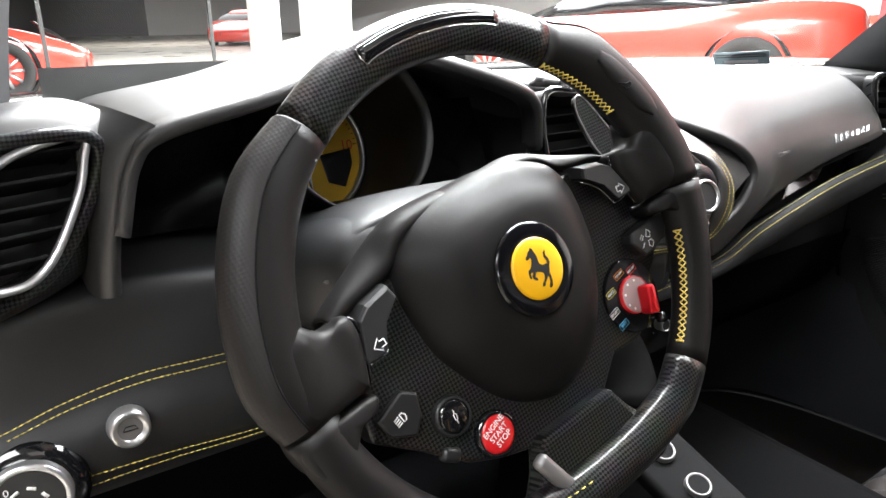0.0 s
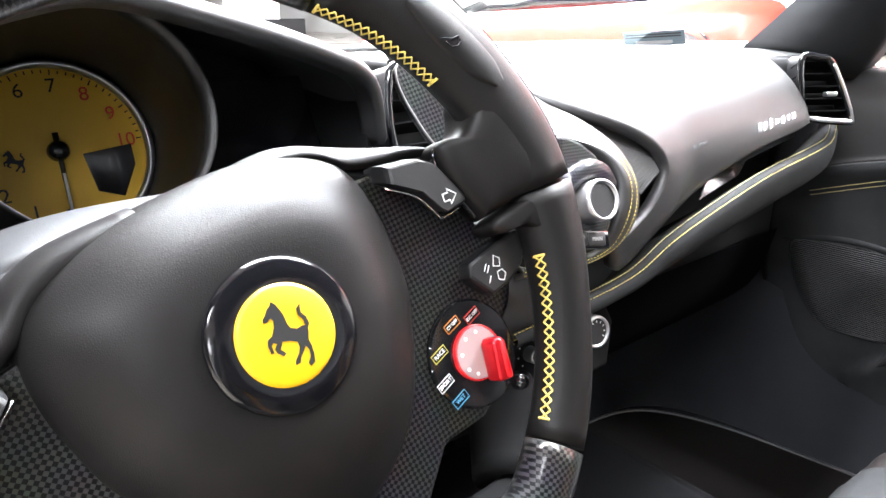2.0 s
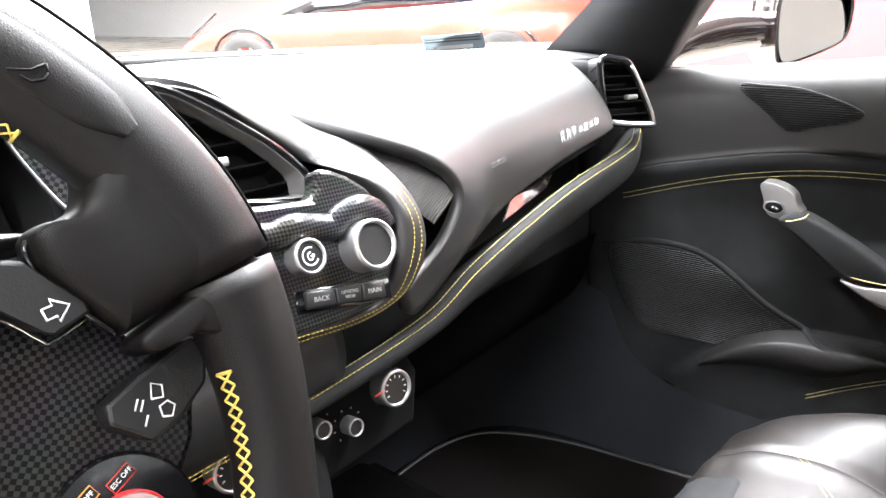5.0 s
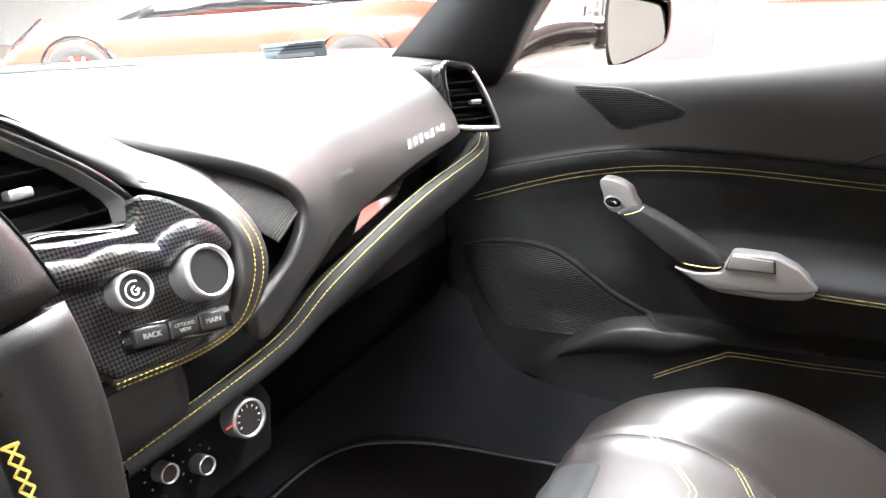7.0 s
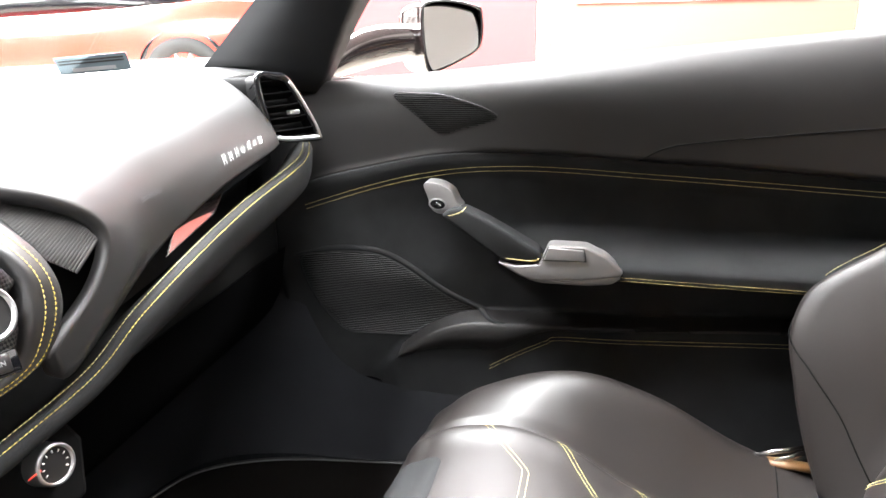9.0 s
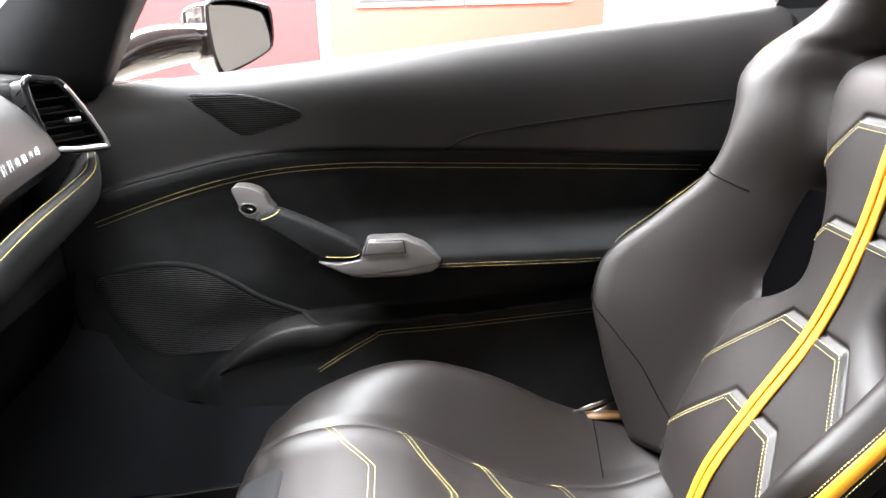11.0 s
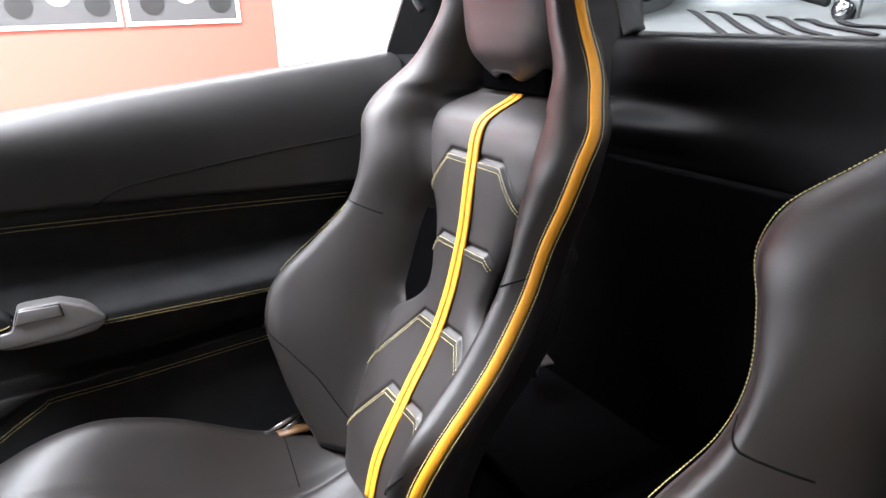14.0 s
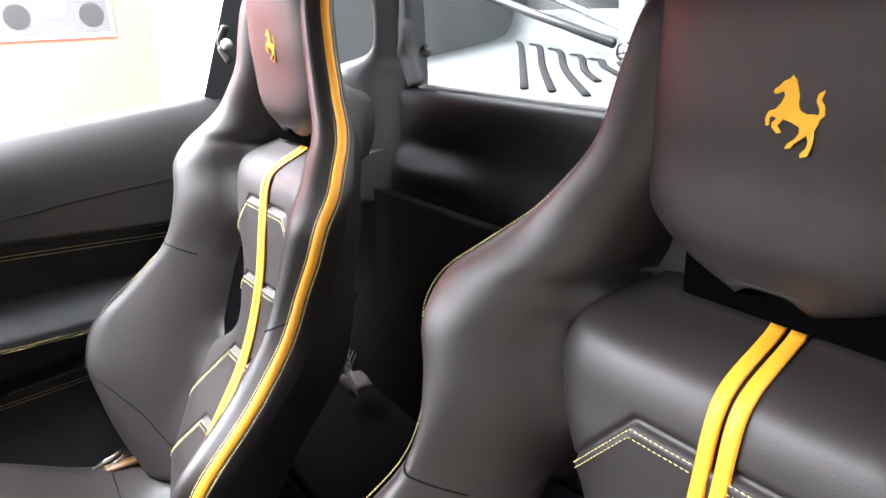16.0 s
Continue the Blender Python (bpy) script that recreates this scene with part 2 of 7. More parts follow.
def grid_bm(P, close_u=False, close_v=False, bm=None):
    bm = bm or bmesh.new()
    m, n = P.shape[:2]
    vs = [[bm.verts.new(P[i, j]) for j in range(n)] for i in range(m)]
    for i in range(m if close_u else m - 1):
        for j in range(n if close_v else n - 1):
            a, b, c, d = vs[i][j], vs[(i + 1) % m][j], vs[(i + 1) % m][(j + 1) % n], vs[i][(j + 1) % n]
            if len({a, b, c, d}) == 4:
                bm.faces.new((a, b, c, d))
    return bm


def skin(cols, n=8, m=8):
    """A smooth sheet through columns of points."""
    C = np.array([crom(c, n) for c in cols])
    return np.stack([crom(C[:, j], m) for j in range(C.shape[1])], axis=1)


def thick(ob, t, offset=-1.0):
    mod = ob.modifiers.new("thickness", "SOLIDIFY")
    if offset == -1.0:
        # grow away from the cabin, whichever way the sheet faces
        mid = Vector((0.35, 0.05, 0.87))
        facing = sum((p.normal.dot((mid - p.center).normalized()) * p.area for p in ob.data.polygons))
        offset = -1.0 if facing > 0 else 1.0
    mod.thickness, mod.offset = t, offset
    return ob


def loft(rings, caps=True, bm=None):
    """Closed rings of equal length joined into one skin, ends filled."""
    P = np.array(rings, float)
    bm = bm or bmesh.new()
    vs = [[bm.verts.new(q) for q in ring] for ring in P]
    m = len(vs[0])
    for a, b in zip(vs[:-1], vs[1:]):
        for j in range(m):
            bm.faces.new((a[j], a[(j + 1) % m], b[(j + 1) % m], b[j]))
    if caps:
        bm.faces.new(vs[0][::-1])
        bm.faces.new(vs[-1])
    return bm


def frames_along(p, closed=False, up=(0, 0, 1)):
    p = np.asarray(p, float)
    if closed:
        tan = np.roll(p, -1, 0) - np.roll(p, 1, 0)
    else:
        tan = np.gradient(p, axis=0)
    tan /= np.linalg.norm(tan, axis=1)[:, None] + 1e-12
    up = np.array(up, float)
    side = np.cross(tan, up)
    bad = np.linalg.norm(side, axis=1) < 1e-4
    side[bad] = np.cross(tan[bad], (0.3, 1, 0.2))
    side /= np.linalg.norm(side, axis=1)[:, None]
    return tan, side, np.cross(side, tan)


def sweep(path, rx, ry=None, n=10, closed=False, up=(0, 0, 1), bm=None):
    """A rod along a path; rx to the side, ry along up; each may be a list."""
    p = np.asarray(path, float)
    ry = rx if ry is None else ry
    rx, ry = np.broadcast_to(rx, len(p)), np.broadcast_to(ry, len(p))
    _, s, u = frames_along(p, closed, up)
    ang = np.linspace(0, 2 * math.pi, n, endpoint=False)
    rings = [p[i] + np.outer(np.cos(ang) * rx[i], s[i]) + np.outer(np.sin(ang) * ry[i], u[i]) for i in range(len(p))]
    if closed:
        return grid_bm(np.array(rings), True, True, bm)
    return loft(rings, True, bm)


def slab(outline, z0, z1, bevel=0.0, segments=2, bm=None):
    """A flat piece with a given outline between two heights, edges rounded."""
    own = bmesh.new()
    top = [own.verts.new((x, y, z1)) for x, y in outline]
    f = own.faces.new(top)
    f.normal_update()
    if f.normal.z < 0:
        f.normal_flip()
    r = bmesh.ops.extrude_face_region(own, geom=[f])
    low = [v for v in r["geom"] if isinstance(v, bmesh.types.BMVert)]
    for v in low:
        v.co.z = z0
    bmesh.ops.recalc_face_normals(own, faces=own.faces[:])
    if bevel:
        bmesh.ops.bevel(own, geom=own.edges[:], offset=bevel, segments=segments, affect="EDGES", profile=0.5, clamp_overlap=True)
    if bm is None:
        return own
    tmp = bpy.data.meshes.new("tmp")
    own.to_mesh(tmp)
    own.free()
    bm.from_mesh(tmp)
    bpy.data.meshes.remove(tmp)
    return bm


def box_bm(sx, sy, sz, bevel=0.0, at=(0, 0, 0), bm=None, segments=2):
    x, y = sx / 2, sy / 2
    b = slab([(-x, -y), (x, -y), (x, y), (-x, y)], -sz / 2, sz / 2, bevel, segments)
    bmesh.ops.translate(b, verts=b.verts[:], vec=at)
    return b


def disc(r, z0, z1, bevel=0.0, n=40, at=(0, 0), segments=2):
    return slab([(at[0] + r * math.cos(2 * math.pi * i / n), at[1] + r * math.sin(2 * math.pi * i / n)) for i in range(n)], z0, z1, bevel, segments)


def ring_bm(profile, n=48):
    """A turned piece: profile of (radius, height) revolved about z."""
    P = np.array([[(r * math.cos(a), r * math.sin(a), h) for r, h in profile] for a in np.linspace(0, 2 * math.pi, n, endpoint=False)])
    return grid_bm(P, True, False)


def move(bm, m):
    bmesh.ops.transform(bm, matrix=m, verts=bm.verts[:])
    return bm


def axes_at(origin, right, normal):
    """A pose whose x runs to the right and whose z is the normal."""
    z = Vector(normal).normalized()
    x = Vector(right)
    x = (x - z * x.dot(z)).normalized()
    y = z.cross(x)
    return Matrix(((x.x, y.x, z.x, origin[0]), (x.y, y.y, z.y, origin[1]), (x.z, y.z, z.z, origin[2]), (0, 0, 0, 1)))


def resample(path, step):
    p = np.asarray(path, float)
    d = np.concatenate([[0], np.cumsum(np.linalg.norm(np.diff(p, axis=0), axis=1))])
    k = max(2, int(d[-1] / step))
    s = np.linspace(0, d[-1], k)
    return np.stack([np.interp(s, d, p[:, i]) for i in range(3)], 1)


def stitches(path, length=0.0038, gap=0.0014, r=0.0006, slant=0.0, up=(0, 0, 1), bm=None):
    """A row of single stitches along a path."""
    bm = bm or bmesh.new()
    p = resample(path, length + gap)
    t, s, u = frames_along(p, False, up)
    for i in range(len(p)):
        a = p[i] - t[i] * length / 2 - s[i] * slant
        b = p[i] + t[i] * length / 2 + s[i] * slant
        m = (a + b) / 2 + u[i] * r * 0.9
        rings = []
        for c, k in ((a, 0.35), (m, 1.0), (b, 0.35)):
            rings.append([c + s[i] * r * k, c + u[i] * r * k, c - s[i] * r * k, c - u[i] * r * k])
        loft(rings, True, bm)
    return bm


def lines_bm(paths, w, h=0.0003, closed=False):
    """Thin raised lines in the local xy plane: paths of (x, y)."""
    bm = bmesh.new()
    for path in paths:
        pts = [(x, y, 0) for x, y in path]
        sweep(np.array(pts), w, h, n=4, bm=bm)
    return bm


def lettering(words, size, mat, parent, m, name="lettering", extrude=0.0002, label=""):
    cu = bpy.data.curves.new(name, "FONT")
    cu.body, cu.size, cu.extrude = words, size, extrude
    cu.align_x, cu.align_y = "CENTER", "CENTER"
    cu.materials.append(mat)
    ob = new(name, cu)
    ob.parent = parent
    ob.matrix_local = m
    if label:
        tagged(ob, label)
    return ob


def smooth01(a, b, x):
    t = np.clip((x - a) / (b - a), 0, 1)
    return t * t * (3 - 2 * t)


def interp(x, xs, ys):
    """Smooth value between given stations."""
    xs, ys = np.array(xs, float), np.array(ys, float)
    x = np.asarray(x, float)
    d = np.gradient(ys, xs)
    i = np.clip(np.searchsorted(xs, x) - 1, 0, len(xs) - 2)
    h = xs[i + 1] - xs[i]
    t = np.clip((x - xs[i]) / h, 0, 1)
    return (2 * t ** 3 - 3 * t * t + 1) * ys[i] + (t ** 3 - 2 * t * t + t) * h * d[i] + (-2 * t ** 3 + 3 * t * t) * ys[i + 1] + (t ** 3 - t * t) * h * d[i + 1]


def horse_outline():
    """A plain rearing shape, in a box one high."""
    return [(-0.06, 0.45), (-0.12, 0.50), (-0.15, 0.45), (-0.22, 0.42), (-0.28, 0.35), (-0.34, 0.31), (-0.34, 0.26), (-0.29, 0.25), (-0.20, 0.29), (-0.17, 0.24), (-0.20, 0.15), (-0.27, 0.06), (-0.36, 0.03), (-0.39, -0.05), (-0.37, -0.16), (-0.32, -0.16), (-0.33, -0.06), (-0.29, -0.03), (-0.23, -0.06), (-0.29, -0.12), (-0.27, -0.18), (-0.18, -0.25), (-0.12, -0.23), (-0.20, -0.15), (-0.13, -0.06), (0.0, -0.09),
            (0.12, -0.14), (0.13, -0.22), (0.09, -0.29), (0.0, -0.36), (-0.03, -0.43), (0.06, -0.42), (0.09, -0.36), (0.19, -0.28), (0.24, -0.23), (0.28, -0.31), (0.27, -0.39), (0.20, -0.47), (0.22, -0.52), (0.31, -0.49), (0.34, -0.38), (0.34, -0.26), (0.32, -0.17), (0.36, -0.08), (0.37, -0.02), (0.42, 0.03), (0.40, 0.14), (0.33, 0.22), (0.36, 0.34), (0.28, 0.29), (0.27, 0.20), (0.34, 0.10), (0.34, 0.03), (0.28, 0.04), (0.18, 0.03), (0.08, 0.07), (0.04, 0.14), (0.03, 0.26), (-0.02, 0.37)]


# ---- showroom ----
def plain_box(name, lo, hi, mat, label, category, kind="structure", bevel=0.004):
    lo, hi = Vector(lo), Vector(hi)
    size, mid = hi - lo, (lo + hi) / 2
    ob = part(name, box_bm(size.x, size.y, size.z, bevel, mid), mat, smooth=False)
    return tagged(ob, label, category, kind=kind)


plain_box("floor", (-9, -8, -0.15), (20, 46, 0.0), TILE, "tan polished tile floor of a car showroom", "floor")
# the ceiling is out of view; its grey holds back bounced light
plain_box("ceiling", (-9, -8, CEIL), (20, 46, CEIL + 0.15), CEILING_GREY, "unseen grey showroom ceiling with added light panels", "ceiling")
plain_box("wall_west", (-9.2, -8, 0), (-9, 46, CEIL), WALL_GREY, "plain dark grey showroom wall", "wall")
plain_box("wall_south", (-9, -8.2, 0), (20, -8, CEIL), WALL_WHITE, "plain white showroom wall", "wall")
plain_box("wall_north", (-9, 46, 0), (10, 46.2, CEIL), WALL_GREY, "dark grey far wall of the showroom", "wall")
plain_box("wall_north_2", (10, 46, 0), (20, 46.2, CEIL), WALL_WHITE, "white far wall of the showroom", "wall")
plain_box("wall_east", (5.06, -8, 0), (5.25, 2.3, CEIL), WALL_WHITE, "white wall behind coloured display panels", "wall")
plain_box("wall_northeast", (20, -8, 0), (20.2, 46, CEIL), WALL_WHITE, "plain white showroom wall", "wall")
# a flat box at each added lamp
for (lx, ly), sx, sy, watts in LAMPS:
    cl = thing("added_light_panel", "unseen added ceiling light panel, flat and white", "lamp", pose(lx, ly, CEIL), group="ceiling lights")
    part("frame", box_bm(sx + 0.1, sy + 0.1, 0.05, 0.008, (0, 0, -0.025)), WALL_WHITE, cl, smooth=False)

panel = thing("display_panel", "matt orange display panel fixed to a white wall", "wall panel", pose(5.0, -0.40, 0))
part("board", box_bm(0.05, 1.76, 2.6, 0.004, (0, 0, 1.35)), WALL_ORANGE, panel, smooth=False)
for y in (-0.90, 0.90):
    part("edge_trim", box_bm(0.06, 0.03, 2.62, 0.004, (-0.002, y, 1.35)), WALL_WHITE, panel, "white edge trim", smooth=False)
panel = thing("display_panel", "bright red display panel fixed to a white wall", "wall panel", pose(5.0, 1.42, 0))
part("board", box_bm(0.05, 1.70, 2.6, 0.004, (0, 0, 1.35)), WALL_RED, panel, smooth=False)
for z in (0.02, 2.68):
    part("edge_trim", box_bm(0.06, 1.70, 0.04, 0.004, (-0.002, 0, z)), WALL_WHITE, panel, "white edge trim", smooth=False)
for py, w in ((-0.02, 0.68), (-0.72, 0.68)):
    po = thing("poster", "white framed poster with dark car photographs", "poster", pose(4.965, py, 1.16), group="posters on the orange panel")
    part("board", box_bm(0.02, w, 0.56, 0.002), WALL_WHITE, po, smooth=False)
    part("photograph", box_bm(0.006, w - 0.05, 0.51, 0.001, (-0.012, 0, 0.0)), EMBOSS, po, "dark grey photograph", smooth=False)
    for k in range(3):
        part("photograph_shape", move(disc(0.07, -0.002, 0.002, n=20), axes_at((-0.017, -0.22 + 0.2 * k, -0.15 + 0.06 * (k % 2)), (0, -1, 0), (-1, 0, 0))), GREY_INK if k % 2 else BLACK_INK, po, "plain round wheel shape", smooth=False)
plain_box("pillar_1", (4.34, 12.0, 0), (4.81, 12.3, CEIL), WALL_WHITE, "square white showroom pillar", "pillar")
plain_box("pillar_2", (5.30, 12.0, 0), (6.20, 12.3, CEIL), WALL_WHITE, "wide white showroom pillar", "pillar")
plain_box("window_post_1", (0.84, 9.10, 0), (0.885, 9.14, CEIL), ENGINE_GREY, "thin grey post of a glass partition", "post")
plain_box("window_post_2", (3.28, 11.0, 0), (3.33, 11.05, CEIL), ENGINE_GREY, "thin grey post of a glass partition", "post")


def parked_car(at, label, mat=None, group="parked cars"):
    """A low two-seat coupe: nose towards +y, standing on z = 0."""
    mat = mat or CAR_RED
    car = thing("parked_car", label, "car", at, group=group)
    ys = [-2.25, -2.15, -1.8, -1.3, -0.8, -0.3, 0.2, 0.7, 1.2, 1.6, 2.0, 2.25, 2.33]
    half = [0.70, 0.86, 0.95, 0.98, 0.96, 0.93, 0.91, 0.91, 0.95, 0.96, 0.90, 0.70, 0.50]
    deck = [0.80, 0.93, 0.98, 0.97, 0.93, 0.90, 0.88, 0.86, 0.83, 0.76, 0.64, 0.54, 0.48]
    low = [0.34, 0.22, 0.16, 0.14, 0.13, 0.13, 0.13, 0.13, 0.13, 0.13, 0.14, 0.18, 0.22]
    rings = []
    for y, h, d, l in zip(ys, half, deck, low):
        m = (d + l) / 2
        q = [(-h * 0.92, l), (-h * 0.99, l + 0.10), (-h * 0.97, m), (-h, m + (d - m) * 0.55), (-h * 0.86, d), (-h * 0.4, d + 0.015), (0, d + 0.02)]
        q = q + [(-a, b) for a, b in q[-2::-1]]
        rings.append([(a, y, b) for a, b in q])
    body_grid = np.array(rings)
    P = np.stack([crom(body_grid[:, j], 3) for j in range(body_grid.shape[1])], 1)
    part("body", loft(P), mat, car)
    gy = [-1.35, -0.9, -0.35, 0.1, 0.6, 1.05]
    gh = [0.50, 0.60, 0.62, 0.62, 0.66, 0.70]
    gz = [1.00, 1.12, 1.19, 1.20, 1.08, 0.86]
    gb = [0.94, 0.90, 0.88, 0.86, 0.85, 0.83]
    rings = [[(-w * 1.18, y, b), (-w * 1.0, y, b + (z - b) * 0.75), (-w * 0.6, y, z), (w * 0.6, y, z), (w * 1.0, y, b + (z - b) * 0.75), (w * 1.18, y, b)] for y, w, z, b in zip(gy, gh, gz, gb)]
    part("window", loft(rings), SCREEN, car, "dark tinted glasshouse")
    rings = [[(-w * 0.66, y, z - 0.02), (-w * 0.6, y, z + 0.015), (0, y, z + 0.025), (w * 0.6, y, z + 0.015), (w * 0.66, y, z - 0.02)] for y, w, z in zip(gy[:5], gh[:5], gz[:5])]
    part("roof", loft(rings), mat, car)
    for sx in (-1, 1):
        for wy, r in ((1.33, 0.335), (-1.32, 0.345)):
            wheel = part("wheel", move(ring_bm([(0.20, 0.06), (0.22, 0.115), (r - 0.03, 0.125), (r, 0.10), (r, -0.11), (0.2, -0.12)], 36), axes_at((sx * 0.865, wy, r), (0, 1, 0), (sx, 0, 0))), TYRE, car, "black tyre")
            bm = bmesh.new()
            for k in range(10):
                a = 2 * math.pi * k / 10
                sweep(np.array([(0.03 * math.cos(a), 0.03 * math.sin(a), 0.10), (0.13 * math.cos(a), 0.13 * math.sin(a), 0.105), (0.225 * math.cos(a), 0.225 * math.sin(a), 0.09)]), 0.018, 0.012, 6, bm=bm)
            part("brake_disc", move(ring_bm([(0.0, 0.05), (0.19, 0.055), (0.20, 0.03)], 30), axes_at((sx * 0.865, wy, r), (0, 1, 0), (sx, 0, 0))), ENGINE_GREY, wheel, "grey brake disc")
            part("rim", move(bm, axes_at((sx * 0.865, wy, r), (0, 1, 0), (sx, 0, 0))), SATIN, wheel, "silver spoked rim")
            part("wheel_arch", move(ring_bm([(r + 0.005, 0.09), (r + 0.055, 0.128), (r + 0.06, 0.10), (r + 0.02, 0.0)], 40), axes_at((sx * 0.845, wy, r + 0.01), (0, 1, 0), (sx, 0, 0))), GLOSS, car, "dark wheel arch")
        part("headlight", move(slab([(-0.09, 0), (0.0, 0.05), (0.30, 0.10), (0.34, 0.06), (0.12, -0.02)], 0, 0.02, 0.006), axes_at((sx * 0.72, 2.02, 0.66), (-sx * 0.25, -1, 0.15), (sx * 0.45, 0.5, 0.7))), SCREEN, car, "dark clear headlight", smooth=False)
        part("air_intake", move(slab([(-0.2, -0.08), (0.16, -0.08), (0.2, 0.07), (-0.12, 0.07)], 0, 0.02, 0.006), axes_at((sx * 0.55, 2.27, 0.36), (sx * 0.9, -0.35, 0), (sx * 0.3, 1, 0))), BLACK_INK, car, "black front air intake", smooth=False)
    return car


parked_car(Matrix.Translation((6.30, 5.42, 0)) @ Matrix.Rotation(radians(25.5), 4, "Z"), "bright red sports coupe parked on the showroom floor")
parked_car(Matrix.Translation((-0.86, 10.5, 0)) @ Matrix.Rotation(radians(-92), 4, "Z"), "red sports coupe with silver wheels beside the glass partition")
parked_car(Matrix.Translation((9.2, 26.5, 0)) @ Matrix.Rotation(radians(150), 4, "Z"), "red sports coupe parked far across the showroom")
parked_car(Matrix.Translation((12.5, 4.6, 0)) @ Matrix.Rotation(radians(10), 4, "Z"), "red sports coupe parked beside the white wall")

# ---- the car round the camera ----
MID = 0.67


def mirrored(pts):
    return [(2 * MID - x, y, z) for x, y, z in pts]


def cowl_y(x):
    return 0.885 - (0.50 if x > MID else 0.36) * (x - MID) ** 2


shell = thing("cabin_shell", "black sports car shell with roof, pillars and bonnet", "car shell", kind="structure")
bm = grid_bm(skin([[(x, cowl_y(x) + 0.03, 0.755), (x * 0.94 + MID * 0.06, cowl_y(x) + 0.35, 0.76), (x * 0.9 + MID * 0.1, cowl_y(x) + 0.9, 0.66), (x * 0.8 + MID * 0.2, cowl_y(x) + 1.35, 0.45)] for x in (-0.15, 0.1, 0.4, 0.67, 0.94, 1.24, 1.49)], 5, 5))
thick(part("bonnet", bm, CAR_BLACK, shell), 0.02)
bm = grid_bm(skin([[(MID + s * 0.50, 0.16 - 0.08 * s * s, 1.135 - 0.03 * abs(s)), (MID + s * 0.52, -0.2, 1.165 - 0.04 * abs(s)), (MID + s * 0.50, -0.55, 1.14 - 0.04 * abs(s))] for s in (-1, -0.5, 0, 0.5, 1)], 5, 5))
thick(part("roof", bm, PILLAR_TRIM, shell), 0.03, 1)


for flip in (False, True):
    f = mirrored if flip else (lambda p: p)
    lowq = [(1.315, 0.70, 0.765), (1.375, 0.530, 0.735), (1.44, 0.540, 0.73), (1.42, 0.74, 0.76)]
    midq = [(1.285, 0.485, 0.945), (1.335, 0.388, 0.935), (1.40, 0.383, 0.93), (1.34, 0.47, 0.945)]
    topq = [(1.165, 0.15, 1.11), (1.20, 0.02, 1.11), (1.25, 0.02, 1.10), (1.20, 0.15, 1.12)]
    rings = [f(lowq), f(midq), f(topq)]
    part("windscreen_pillar", loft(np.stack([crom(np.array(rings)[:, j], 6) for j in range(4)], 1)), PILLAR_TRIM, shell, "dark grey lined windscreen pillar")
    b0 = [(1.30, -0.58, 0.55), (1.38, -0.47, 0.55), (1.45, -0.50, 0.55), (1.42, -0.62, 0.55)]
    b1 = [(1.30, -0.60, 0.83), (1.40, -0.475, 0.83), (1.46, -0.50, 0.83), (1.42, -0.62, 0.83)]
    b2 = [(1.20, -0.62, 1.09), (1.235, -0.52, 1.11), (1.28, -0.53, 1.10), (1.25, -0.63, 1.08)]
    part("door_pillar", loft([f(b0), f(b1), f(b2)]), PILLAR_TRIM, shell, "black pillar behind the door", smooth=False)
    s0 = [(1.32, 0.99, 0.10), (1.34, 0.99, 0.15), (1.375, 0.99, 0.23), (1.47, 0.99, 0.23), (1.47, 0.99, 0.10)]
    s1 = [(1.32, -0.60, 0.10), (1.34, -0.60, 0.15), (1.375, -0.60, 0.23), (1.47, -0.60, 0.23), (1.47, -0.60, 0.10)]
    part("sill", loft([f(s0), f(s1)]), SHADED_CARPET, shell, smooth=False)
liner = [[(1.292, 0.10, 0.118), (1.325, 0.10, 0.165), (1.340, 0.10, 0.238)], [(1.292, 0.45, 0.118), (1.328, 0.46, 0.175), (1.356, 0.48, 0.250)], [(1.280, 0.62, 0.118), (1.332, 0.63, 0.215), (1.396, 0.63, 0.430)],
         [(1.235, 0.72, 0.118), (1.300, 0.78, 0.270), (1.398, 0.80, 0.560)], [(1.150, 0.765, 0.118), (1.180, 0.84, 0.290), (1.260, 0.93, 0.560)], [(1.00, 0.78, 0.118), (1.00, 0.86, 0.290), (1.00, 0.95, 0.520)], [(0.80, 0.78, 0.118), (0.80, 0.86, 0.290), (0.80, 0.95, 0.520)]]
part("footwell_liner", grid_bm(skin(liner, 8, 8)), FOOT_CARPET, shell, "grey-black carpet footwell lining")
part("kick_panel", box_bm(0.03, 0.43, 0.70, 0.004, (1.412, 0.795, 0.43)), FOOT_CARPET, shell, smooth=False)
part("kick_panel", box_bm(0.03, 0.42, 0.62, 0.004, (-0.045, 0.80, 0.40)), SHADED_CARPET, shell, smooth=False)
mat_edge = crom([(0.87, 0.20), (0.87, 0.50), (0.885, 0.70), (0.96, 0.755), (1.13, 0.750), (1.22, 0.68), (1.272, 0.50), (1.275, 0.20), (1.05, 0.17)], 6, True)
mat_ob = part("floor_mat", slab([tuple(q) for q in mat_edge], 0.115, 0.127, 0.004), MAT_BROWN, shell, "dark brown floor mat", smooth=False)
part("piping", sweep(np.array([(x, y, 0.126) for x, y in mat_edge]), 0.004, None, 8, True), PLASTIC, mat_ob, "black bound edge")
part("rear_body", box_bm(2.06, 0.86, 0.50, 0.05, (MID, -1.14, 0.53)), CAR_BLACK, shell, "black lacquered rear body")
part("cabin_floor", box_bm(1.50, 1.75, 0.03, 0.004, (MID, 0.22, 0.10)), FOOT_CARPET, shell, "black carpeted cabin floor", smooth=False)
